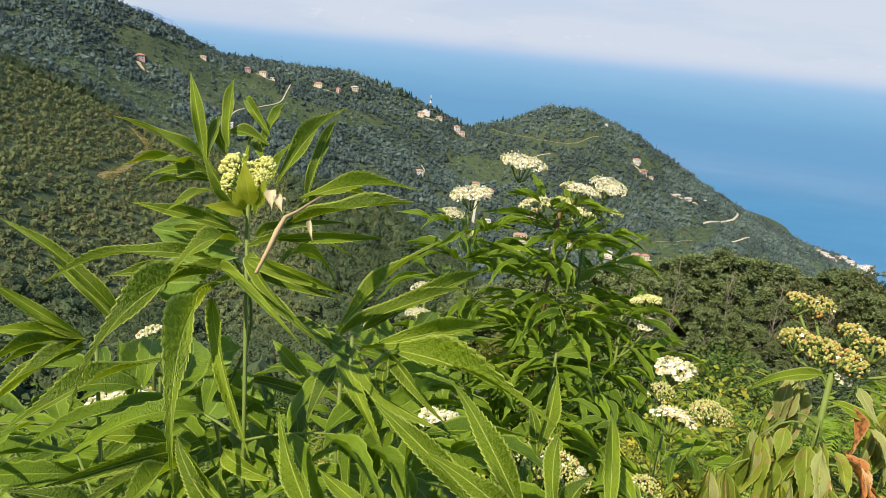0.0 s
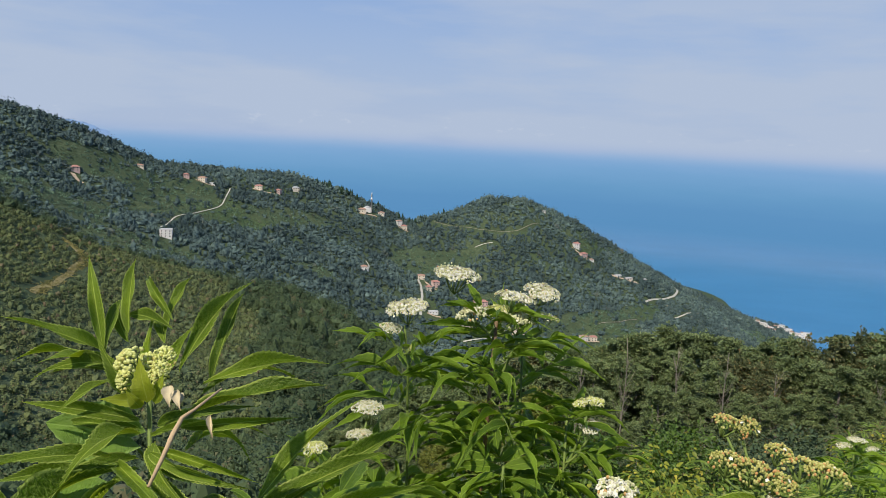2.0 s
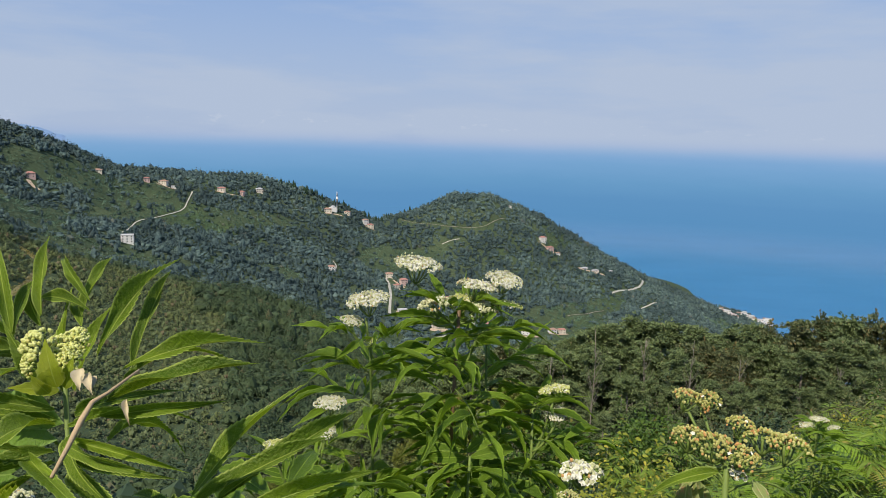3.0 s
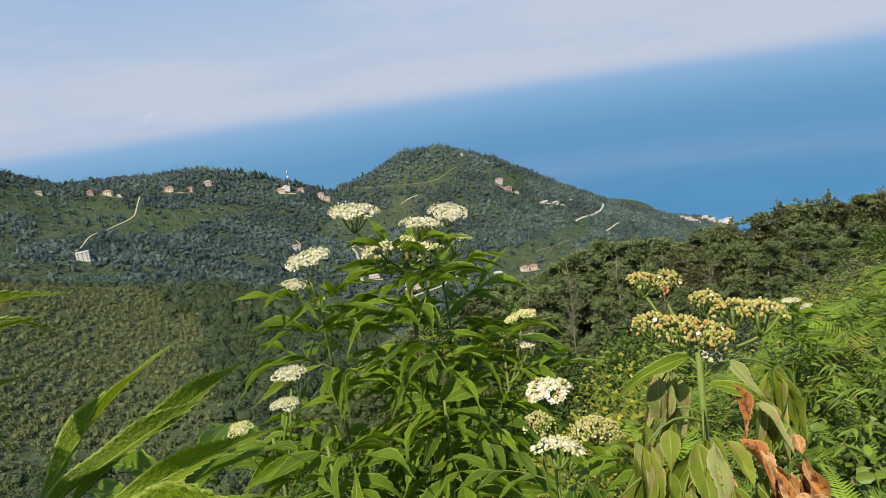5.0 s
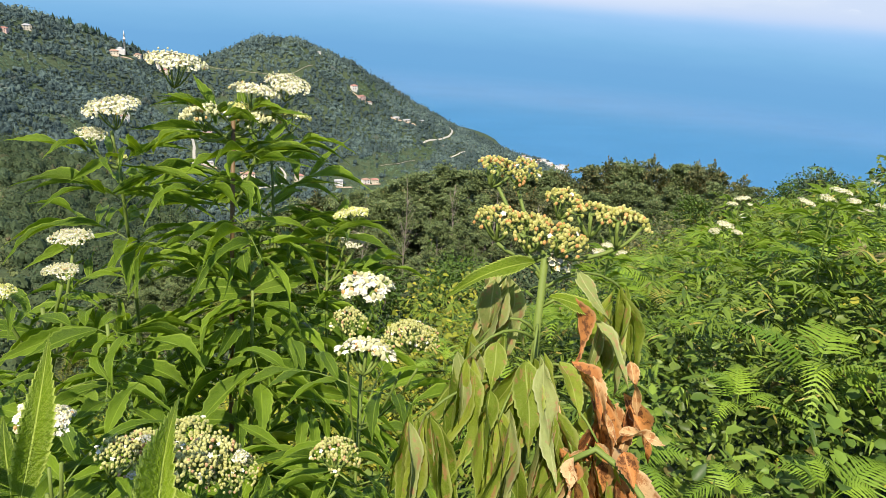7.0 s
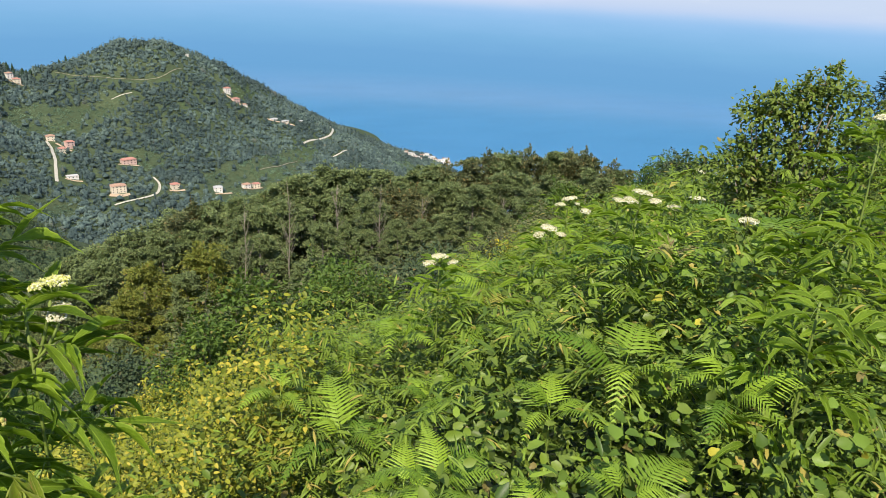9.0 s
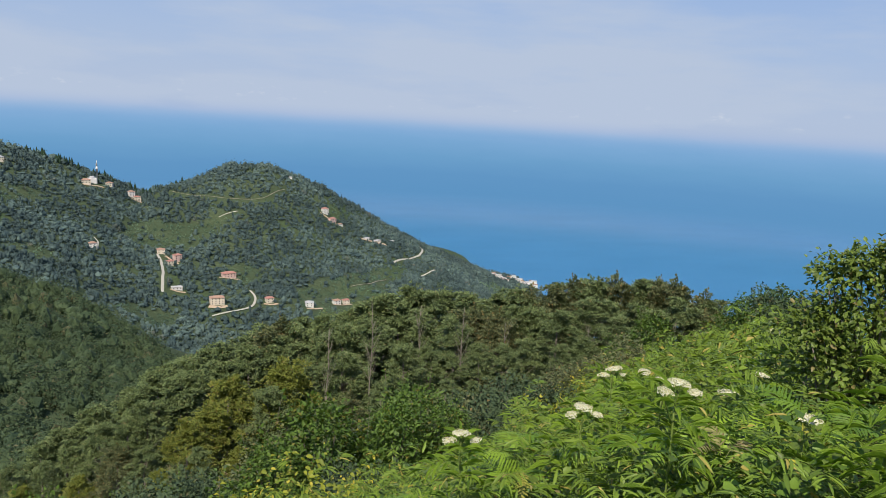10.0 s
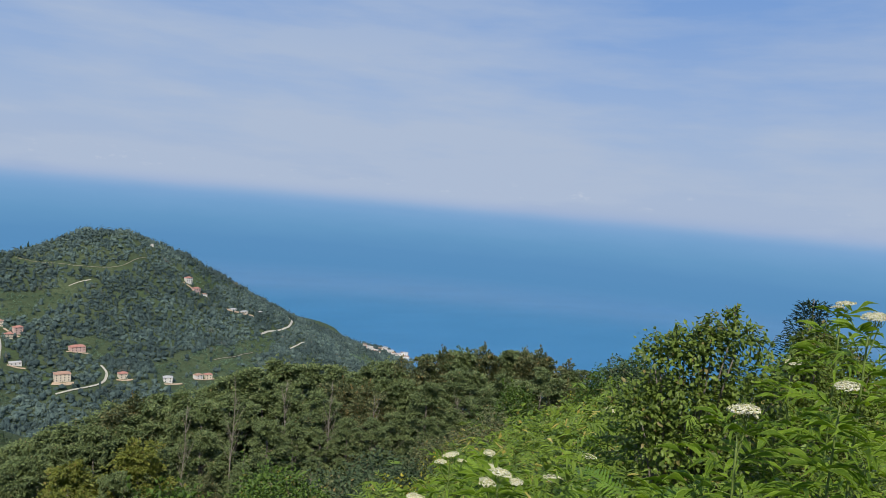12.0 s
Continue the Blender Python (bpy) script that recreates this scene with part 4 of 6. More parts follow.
LEAF_TAN = leaf_material("dead_tan_leaf", (0.46, 0.25, 0.10), (0.68, 0.46, 0.24), (0.62, 0.44, 0.24), 0.25, 0.75, (0.34, 0.14, 0.05), 0.12, 0.12, relief_depth=0.10)
LEAF_YELLOW = leaf_material("yellowed_leaf", (0.27, 0.34, 0.02), (0.40, 0.45, 0.03), (0.42, 0.46, 0.10), 0.42, ribbed=0.3)
LEAF_HEART = leaf_material("bindweed_leaf", (0.15, 0.26, 0.035), (0.21, 0.34, 0.055), (0.30, 0.42, 0.12), 0.35, ribbed=0.5)
STEM_GREEN = plain("green_stem", (0.13, 0.18, 0.03), 0.7, 30.0, 0.3, 0.001)
STEM_RED = plain("reddish_stem", (0.14, 0.085, 0.035), 0.6, 25.0, 0.4, 0.001)
STEM_TAN = plain("dry_tan_stalk", (0.40, 0.28, 0.15), 0.8, 60.0, 0.4, 0.001)
WITHERED = plain("withered_cream_petal", (0.46, 0.38, 0.23), 0.8, 40.0, 0.3)
PETAL = plain("white_petals", (0.64, 0.61, 0.48), 0.6, 200.0, 0.08)
BUD = foliage("cream_buds", (0.48, 0.48, 0.24), (0.64, 0.62, 0.39), (0.60, 0.36, 0.14), 0.04, 0.2, 0.5)
BUD_GREEN = foliage("green_buds", (0.50, 0.52, 0.13), (0.72, 0.72, 0.30), (0.58, 0.52, 0.16), 0.06, 0.2, 0.5)
BUD_CREAM = foliage("pinkish_cream_buds", (0.40, 0.41, 0.13), (0.58, 0.55, 0.24), (0.58, 0.36, 0.20), 0.08, 0.2, 0.5)
BUD_OLD = foliage("ochre_buds", (0.33, 0.33, 0.075), (0.54, 0.49, 0.18), (0.56, 0.30, 0.11), 0.15, 0.15, 0.55)


def leaf_mesh(name, mat, rows=15, teeth=0.07, arch=0.10, twist=0.0, fold=0.16, wave=0.0, broad=0.42, seed=1, crumple=0.0, heart=False, slim=0.2, curl=0.0, rolled=0.0):
    """A leaf blade of length 1 and width 1 from the origin along y: toothed margins, folded along the midrib, arched."""
    g = np.random.default_rng(seed)
    v, uv, f = [], [], []
    cols = (-1.0, -0.72, -0.38, 0.0, 0.38, 0.72, 1.0) if crumple else (-1.0, -0.52, 0.0, 0.52, 1.0)
    ph = g.uniform(0, 6, 4)
    for i in range(rows + 1):
        t = i / rows
        if heart:
            half = 0.5 * min(1.0, (t / 0.22 + 0.25)) * (1 - max(0, (t - 0.2) / 0.8) ** 1.7)
        else:
            half = 0.5 * max(0.0, math.sin(math.pi * t ** broad)) ** 1.12 if 0 < t < 1 else 0.0
        tooth = 1.0 + (teeth if i % 2 else -teeth)
        for c in cols:
            x = c * half * (tooth if abs(c) == 1 else 1.0)
            y = t - (0.018 if abs(c) == 1 and i % 2 == 0 and 0 < t < 1 else 0.0)
            if heart and t < 0.15:
                y -= 0.16 * abs(c) * (1 - t / 0.15)
            z = arch * 4 * t * (1 - t) + slim * fold * abs(c) * half * (0.6 + 0.5 * t)
            z += slim * rolled * c * c * half * 2 - curl * t ** 3
            z += slim * wave * abs(c) * math.sin(9 * t + ph[0] + (1.5 if c < 0 else 0)) * half
            if crumple:
                z += crumple * (math.sin(7 * t + ph[1] + 3 * c) * 0.5 + math.sin(13 * t + ph[2] - 4 * c) * 0.3 + math.sin(24 * t + ph[3] + 5 * c) * 0.16) * (0.2 + t * (1.1 - t))
                x += crumple * 0.5 * math.sin(8 * t + ph[3]) * (t * (1 - t)) * 2
            a = twist * t
            v.append((x * math.cos(a), y, z + slim * x * math.sin(a)))
            uv.append((0.5 + 0.5 * c, t))
    k = len(cols)
    for i in range(rows):
        for j in range(k - 1):
            a = i * k + j
            f.append((a, a + 1, a + k + 1, a + k))
    me = mesh_from(name, v, f, mat, True)
    layer = me.uv_layers.new(name="UVMap")
    index = np.empty(len(me.loops), np.int32)
    me.loops.foreach_get("vertex_index", index)
    layer.data.foreach_set("uv", np.asarray(uv, np.float32)[index].ravel())
    return me


LEAVES = [leaf_mesh("leaflet", LEAF, 48, 0.075, a, t, f, w, 0.74, s, curl=k) for a, t, f, w, s, k in ((0.08, 0.3, 0.8, 0.5, 1, 0.05), (0.12, -0.7, 1.0, 0.6, 2, 0.12), (0.16, 0.5, 0.8, 0.6, 3, 0.20), (0.06, -0.4, 1.2, 0.5, 4, 0.02), (0.20, 0.9, 0.9, 0.7, 5, 0.26))]
SMALL_LEAVES = [leaf_mesh("leaflet", LEAF_SMALL, 16, 0.09, a, t, f, w, 0.74, s, curl=k) for a, t, f, w, s, k in ((0.06, 0.6, 0.9, 0.4, 1, 0.05), (0.12, -0.8, 1.1, 0.5, 2, 0.16), (0.18, 0.5, 0.8, 0.5, 3, 0.28))]
YELLOW_LEAF = leaf_mesh("leaflet", LEAF_YELLOW, 16, 0.07, 0.1, 0.4, 0.9, 0.6, 0.66, 6)
WILTED = [leaf_mesh("wilted_leaflet", LEAF_OLD, 22, 0.05, a, t, f, w, 0.70, s, 0.075, rolled=q, curl=k) for a, t, f, w, s, q, k in ((0.10, 0.9, 0.5, 0.5, 11, 0.25, 0.0), (0.05, -1.4, 0.9, 0.4, 12, -0.3, 0.1), (0.14, 0.5, 0.4, 0.6, 13, 0.4, -0.1), (-0.05, 1.9, 0.7, 0.5, 14, 0.2, 0.05))]
PALE = [leaf_mesh("wilted_leaflet", LEAF_PALE, 22, 0.05, a, t, 0.6, 0.5, 0.74, s, 0.05, rolled=q) for a, t, s, q in ((0.06, 0.6, 15, 0.3), (-0.04, -1.2, 16, -0.3))]
DEAD = [leaf_mesh("dead_leaflet", m, 26, 0.07, a, t, f, 0.8, 0.70, s, 0.11, rolled=q, curl=k) for m, a, t, f, s, q, k in ((LEAF_DEAD, 0.10, 2.2, 0.9, 21, 0.8, 0.1), (LEAF_TAN, 0.0, -2.8, 0.6, 22, -0.5, -0.12), (LEAF_DEAD, 0.12, 1.2, 1.2, 23, 0.7, 0.0), (LEAF_TAN, 0.05, 3.2, 0.8, 24, 0.4, 0.15))]
WITHERED_PETAL = leaf_mesh("withered_petal", WITHERED, 12, 0.03, 0.15, 0.8, 0.5, 0.5, 0.62, 41, 0.08, rolled=0.9)
HEART = leaf_mesh("heart_leaf", LEAF_HEART, 14, 0.01, 0.06, 0.0, 0.45, 0.5, 0.5, 31, 0.07, True, 1.0)


def laid(base, tip, width, up=(0, 0, 1), roll=0.0):
    """The pose of a unit leaf that reaches from base to tip, its face towards up."""
    b, t = Vector(base), Vector(tip)
    y = t - b
    size = y.length
    y.normalize()
    z = Vector(up) - y * y.dot(Vector(up))
    if z.length < 1e-3:
        z = Vector((0.3, -1, 0.1)) - y * y.dot(Vector((0.3, -1, 0.1)))
    z.normalize()
    x = y.cross(z)
    m = Matrix((x, y, z)).transposed().to_4x4()
    return Matrix.Translation(b) @ m @ Matrix.Rotation(roll, 4, "Y") @ Matrix.Diagonal((width, size, size * 0.8, 1))


def stalk_mesh(name, lines, mat):
    return mesh_from(name, *joined([tube(p, r, 5) for p, r in lines]), mat, True)


def leaf_rachis():
    y = np.linspace(0, 1, 7)
    return mesh_from("leaf", *tube(np.column_stack([0 * y, y, 0.10 * y * (1 - y) * 4]), 0.012 - 0.006 * y, 6), STEM_GREEN, True)


RACHIS = leaf_rachis()


def pinnate_leaf(plant, base, way, length, leaflet, width, pairs, g, meshes, droop=0.25, lift=0.0):
    """A compound leaf: a stalk with paired narrow leaflets and one at its end."""
    base, way = Vector(base), Vector(way).normalized()
    side = way.cross(Vector((0, 0, 1)))
    if side.length < 0.05:
        side = Vector((1, 0, 0))
    side.normalize()
    up = side.cross(way).normalized()
    end = base + way * length - Vector((0, 0, 1)) * length * droop * 0.5
    lie = laid(base, end, length, up)
    stalk = child("leaf", RACHIS, plant, plant.matrix_world.inverted() @ lie)
    back = lie.inverted()
    for k in range(pairs + 1):
        u = 0.30 + 0.70 * k / pairs
        at = base.lerp(end, u) + up * (0.08 * length * 4 * u * (1 - u))
        for sgn in (-1, 1):
            if k == pairs and sgn == 1:
                continue
            out = side * sgn * (0.0 if k == pairs else 0.92) + way * (1.0 if k == pairs else 0.42 + 0.35 * u) + Vector((0, 0, lift - droop * g.uniform(0.2, 1.2)))
            out = (out.normalized() + Vector(g.normal(0, 0.13, 3))).normalized()
            size = leaflet * (0.78 + 0.3 * math.sin(math.pi * (0.15 + 0.7 * u))) * g.uniform(0.85, 1.12)
            tip = at + out * size
            child("leaflet", meshes[int(g.integers(len(meshes)))], stalk, back @ laid(at, tip, width * g.uniform(0.85, 1.15), up + Vector(g.normal(0, 0.25, 3))))
    return stalk


def flower_head(name, radius, florets, open_share, bud_mat, seed, dome=0.35, size=0.0026, rays=5):
    """Stalk mesh and floret mesh of a flat-topped flower head round the origin, its stalk below."""
    g = np.random.default_rng(seed)
    stalks, centres = [], []
    for k in range(rays):
        a = 2 * np.pi * (k + g.uniform(-0.2, 0.2)) / rays
        rr = radius * (0.62 if k else 0.15) * g.uniform(0.85, 1.1)
        end = np.array([rr * math.cos(a), rr * math.sin(a), -0.1 * radius])
        start = np.array([0, 0, -radius * 1.0])
        s = np.linspace(0, 1, 4)[:, None]
        stalks.append((start + (end - start) * s + np.array([0, 0, -0.15 * radius]) * (s * (1 - s) * 4), 0.0011))
        centres.append(end)
        for j in range(5):
            b = g.uniform(0, 2 * np.pi)
            e2 = end + np.array([math.cos(b), math.sin(b), 0.25]) * radius * 0.26
            stalks.append((np.linspace(end, e2, 3), 0.0006))
    centres = np.array(centres)
    which = g.integers(0, rays, florets)
    off = g.normal(0, 1, (florets, 2))
    off = off / np.maximum(1, np.linalg.norm(off, axis=1, keepdims=True) / 1.0)
    p = centres[which].copy()
    p[:, :2] += off * radius * 0.40
    rr = np.linalg.norm(p[:, :2], axis=1) / radius
    p[:, 2] = radius * dome * (0.5 - rr ** 2 * 0.6) + g.normal(0, radius * 0.05, florets) - radius * 0.10 * (np.linalg.norm(off, axis=1) ** 2)
    vs, fs, slots, base = [], [], [], 0
    for q in p:
        if g.random() < open_share:
            r = size * 1.35
            out = unit(np.array([[q[0] / radius * 0.7, q[1] / radius * 0.7, 1.0]]) + g.normal(0, 0.25, (1, 3)))[0]
            a = unit(np.cross(out, [0.9, 0.3, 0.1]))
            b = np.cross(out, a)
            turn = g.uniform(0, 6.28)
            vs.append(q - out * r * 0.35)
            for i in range(5):
                th = turn + i * 2 * np.pi / 5
                d = math.cos(th) * a + math.sin(th) * b
                e = -math.sin(th) * a + math.cos(th) * b
                vs += [q + d * r * 0.65 + e * r * 0.45 + out * r * 0.12, q + d * r * 1.15, q + d * r * 0.65 - e * r * 0.45 + out * r * 0.12]
                fs.append((base, base + 1 + 3 * i + 2, base + 1 + 3 * i + 1, base + 1 + 3 * i))
                slots.append(0)
            base += 16
        else:
            s = size * g.uniform(0.75, 1.15)
            vs += list(q + ICO * s * [0.9, 0.9, 1.15])
            fs += [tuple(int(i) + base for i in t3) for t3 in ICO_F]
            slots += [1] * 20
            base += 12
    stalk = stalk_mesh(name, stalks, STEM_GREEN)
    flowers = mesh_from("blossom", vs, fs, [PETAL, bud_mat], False, slots)
    return stalk, flowers


HEADS = {
    "white": [flower_head("flower_head", 0.040, 900, 0.50, BUD, 71, 0.24, 0.0018, 8), flower_head("flower_head", 0.038, 860, 0.56, BUD, 72, 0.28, 0.0018, 7)],
    "mixed": [flower_head("flower_head", 0.042, 680, 0.22, BUD_GREEN, 73, 0.26, 0.0019, 7), flower_head("flower_head", 0.040, 660, 0.38, BUD, 74, 0.30, 0.0019, 7)],
    "bud": [flower_head("flower_head", 0.040, 300, 0.03, BUD_GREEN, 75, 0.5), flower_head("flower_head", 0.034, 260, 0.06, BUD, 76, 0.5)],
}


def head(plant, kind, at, size, lean=(0, 0, 1), which=0, turn=0.0, label=""):
    stalk, flowers = HEADS[kind][which % 2]
    z = Vector(lean).normalized()
    m = Matrix.Translation(at) @ z.to_track_quat("Z", "Y").to_matrix().to_4x4() @ Matrix.Rotation(turn, 4, "Z") @ Matrix.Scale(size, 4)
    ob = child("flower_head", stalk, plant, plant.matrix_world.inverted() @ m, label)
    tagged(child("blossom", flowers, ob), kind="stuff")
    return ob


def bent(a, b, sag=(0, 0, 0), n=9):
    s = np.linspace(0, 1, n)[:, None]
    return np.asarray(a) + (np.asarray(b) - np.asarray(a)) * s + np.asarray(sag) * (s * (1 - s) * 4)


def stem_part(plant, lines, mat, name="stem", label=""):
    w = plant.matrix_world.inverted()
    me = stalk_mesh(name, lines, mat)
    me.transform(w)
    return child(name, me, plant, None, label)


def on_ground(x, y):
    return Vector((x, y, float(land(x, y))))


def elder(x, y, top, heads, seed, label, lean=(0.0, 0.0), low=0.45, gap=0.075, reach=0.11, leaflet=0.085, width=0.021, meshes=None, group="dwarf elders", yellow=0.0, pairs=3, red=False, rise0=0.42, droop=0.3, thick=1.0):
    """A dwarf elder standing on the land at x, y, its stem's top at the height top, with flower heads at given places."""
    g = np.random.default_rng(seed)
    meshes = meshes or SMALL_LEAVES
    foot = on_ground(x, y)
    plant = thing("dwarf_elder", label, "shrub", Matrix.Translation(foot), group)
    crown = Vector((x + lean[0], y + lean[1], top))
    line = bent(foot - Vector((0, 0, 0.03)), crown, (g.normal(0, 0.01), g.normal(0, 0.01), 0), 12)
    stem_part(plant, [(line, np.linspace(0.0052, 0.0030, 12) * thick * min(1.0, leaflet / 0.1) ** 2)], STEM_RED if red else STEM_GREEN)
    for k, (kind, at, size) in enumerate(heads):
        at = Vector(at)
        foot_of = at - Vector((0, 0, 0.040 * size))
        fork = Vector(line[-2]).lerp(crown, g.uniform(0.2, 1.0))
        if (foot_of - fork).length > 0.16:
            near = min(line, key=lambda q: abs(q[2] - (at.z - 0.13)))
            fork = Vector(near)
        stem_part(plant, [(bent(fork, foot_of, (0, 0, -0.01), 6), max(0.0008, 0.0022 * min(1.0, leaflet / 0.1) ** 2))], STEM_GREEN, "flower_stalk")
        head(plant, kind, at, size, (g.normal(0, 0.15), g.normal(0, 0.15), 1), k, g.uniform(0, 6))
    z = top - 0.012
    turn = g.uniform(0, 3.1)
    k = 0
    while z > foot.z + low:
        at = Vector([np.interp(z, line[:, 2], line[:, i]) for i in range(3)])
        grow = min(1.0, 0.72 + 0.12 * k)
        for s in (0, math.pi):
            a = turn + s + g.normal(0, 0.25)
            rise = rise0 - 0.24 * rise0 * min(k, 5) + g.normal(0, 0.16)
            way = (math.cos(a), math.sin(a), rise)
            use = [YELLOW_LEAF] if g.random() < yellow else meshes
            pinnate_leaf(plant, at, way, reach * grow * g.uniform(0.85, 1.15), leaflet * grow, width * (0.7 + 0.3 * grow), pairs, g, use, droop, 0.15)
        turn += math.pi / 2 + g.normal(0, 0.2)
        z -= gap * g.uniform(0.75, 1.25) * (0.7 if k < 2 else 1.0)
        k += 1
    return plant


# ---- the weeds at arm's length ----
SMALL_HEADS = {
    "white": [flower_head("flower_head", 0.016, 200, 0.66, BUD, 81, 0.5, 0.0017), flower_head("flower_head", 0.017, 200, 0.6, BUD, 82, 0.55, 0.0017)],
    "mixed": [flower_head("flower_head", 0.018, 170, 0.25, BUD, 83, 0.6, 0.0018), flower_head("flower_head", 0.018, 170, 0.4, BUD, 84, 0.6, 0.0018)],
    "ochre": [flower_head("flower_head", 0.018, 120, 0.0, BUD_OLD, 87, 0.75, 0.0014, 7), flower_head("flower_head", 0.017, 112, 0.02, BUD_OLD, 88, 0.85, 0.0014, 6)],
}
SMALL_HEADS["tight"] = [flower_head("flower_head", 0.020, 120, 0.0, BUD_GREEN, 89, 1.0, 0.0027), flower_head("flower_head", 0.020, 112, 0.0, BUD_GREEN, 90, 1.1, 0.0028)]
SMALL_HEADS["cluster"] = [flower_head("flower_head", 0.021, 250, 0.02, BUD_CREAM, 91, 0.8, 0.0014, 8), flower_head("flower_head", 0.020, 240, 0.04, BUD_CREAM, 92, 0.9, 0.0014, 7)]
for kind, pair in SMALL_HEADS.items():
    HEADS["small " + kind] = pair
near_rnd = np.random.default_rng(5)


def near_leaf(plant, base, tip, width, mesh=None, up=(-0.25, -0.75, 0.75)):
    me = mesh or LEAVES[int(near_rnd.integers(5))]
    face = Vector(up) + Vector(near_rnd.normal(0, 0.3, 3))
    if near_rnd.random() < 0.45:
        # a second leaflet of the same joint, a little lower and turned aside
        swing = Matrix.Rotation(near_rnd.choice((-1, 1)) * near_rnd.uniform(0.35, 0.6), 3, "Z")
        way = swing @ ((Vector(tip) - Vector(base)) * near_rnd.uniform(0.75, 0.95)) - Vector((0, 0, 0.008))
        child("leaflet", LEAVES[int(near_rnd.integers(5))], plant, plant.matrix_world.inverted() @ laid(Vector(base) - Vector((0, 0, 0.004)), Vector(base) + way - Vector((0, 0, 0.004)), width * 0.56, face))
    return child("leaflet", me, plant, plant.matrix_world.inverted() @ laid(base, tip, width * 0.60, face))


def close_plant(x, y, top, label, sag=(0.0, 0.0, 0.0)):
    foot = on_ground(x, y)
    plant = thing("dwarf_elder", label, "shrub", Matrix.Translation(foot), "dwarf elders")
    stem_part(plant, [(bent(foot - Vector((0, 0, 0.03)), top, sag, 12), np.linspace(0.0019, 0.0010, 12))], STEM_GREEN)
    return plant


# a young shoot with unopened buds, a dry stalk and bindweed caught in it
bud_plant = close_plant(-0.079, 0.270, (-0.085, 0.299, 1.428), "young dwarf elder shoot with unopened cream buds and toothed leaves")
for at, size, lean, which in (((-0.0843, 0.2752, 1.4450), 0.30, (-0.3, -0.6, 0.8), 0), ((-0.0841, 0.2708, 1.4386), 0.24, (-0.5, -0.7, 0.4), 1), ((-0.0801, 0.2834, 1.4416), 0.26, (0, -0.5, 0.9), 0), ((-0.0729, 0.2831, 1.4437), 0.27, (0.3, -0.5, 0.8), 1), ((-0.0742, 0.2753, 1.4382), 0.25, (0.2, -0.8, 0.4), 0), ((-0.0733, 0.2795, 1.4397), 0.22, (0.4, -0.7, 0.4), 1)):
    head(bud_plant, "small tight", at, size, lean, which)
near_leaf(bud_plant, (-0.103, 0.301, 1.439), (-0.133, 0.280, 1.459), 0.0101)
near_leaf(bud_plant, (-0.104, 0.301, 1.440), (-0.119, 0.325, 1.476), 0.0092)
near_leaf(bud_plant, (-0.097, 0.310, 1.445), (-0.101, 0.331, 1.474), 0.0090)
near_leaf(bud_plant, (-0.079, 0.311, 1.451), (-0.102, 0.343, 1.466), 0.0077)
near_leaf(bud_plant, (-0.082, 0.310, 1.445), (-0.080, 0.342, 1.464), 0.0077)
near_leaf(bud_plant, (-0.073, 0.299, 1.432), (-0.050, 0.330, 1.468), 0.0098)
near_leaf(bud_plant, (-0.060, 0.298, 1.428), (-0.054, 0.335, 1.460), 0.0090)
near_leaf(bud_plant, (-0.064, 0.298, 1.427), (-0.012, 0.307, 1.438), 0.0088)
near_leaf(bud_plant, (-0.067, 0.288, 1.418), (-0.010, 0.280, 1.436), 0.0101)
near_leaf(bud_plant, (-0.098, 0.300, 1.435), (-0.146, 0.307, 1.435), 0.0073)
near_leaf(bud_plant, (-0.097, 0.299, 1.433), (-0.127, 0.287, 1.435), 0.0079)
near_leaf(bud_plant, (-0.071, 0.293, 1.411), (-0.023, 0.294, 1.416), 0.0082)
near_leaf(bud_plant, (-0.080, 0.284, 1.404), (-0.040, 0.257, 1.403), 0.0095)
near_leaf(bud_plant, (-0.086, 0.298, 1.404), (-0.036, 0.317, 1.402), 0.0076)
near_leaf(bud_plant, (-0.094, 0.283, 1.402), (-0.152, 0.256, 1.402), 0.0090)
near_leaf(bud_plant, (-0.092, 0.282, 1.397), (-0.130, 0.221, 1.372), 0.0107)
near_leaf(bud_plant, (-0.092, 0.274, 1.393), (-0.083, 0.196, 1.356), 0.0126)
near_leaf(bud_plant, (-0.092, 0.283, 1.399), (-0.048, 0.239, 1.390), 0.0088)
near_leaf(bud_plant, (-0.080, 0.295, 1.398), (-0.074, 0.302, 1.374), 0.0074)
near_leaf(bud_plant, (-0.070, 0.296, 1.399), (-0.050, 0.334, 1.386), 0.0089)
child("bract", YELLOW_LEAF, bud_plant, bud_plant.matrix_world.inverted() @ laid((-0.086, 0.296, 1.420), (-0.101, 0.288, 1.424), 0.006, (0, -0.8, 0.5)), "small yellow-green bract")

dry_stalk = thing("dry_stalk", "dry tan tendril with a withered flower, hooked over the shoot", "stalk", Matrix.Translation((-0.084, 0.251, 1.382)))
stem_part(dry_stalk, [(np.array([(-0.0624, 0.2303, 1.4173), (-0.0608, 0.2382, 1.4227), (-0.0594, 0.2458, 1.4283), (-0.0581, 0.2522, 1.4318), (-0.0552, 0.2579, 1.4328), (-0.0483, 0.2680, 1.4371)]), [0.0006, 0.0008, 0.0010, 0.0008, 0.0006, 0.0004])], STEM_TAN, "stalk")
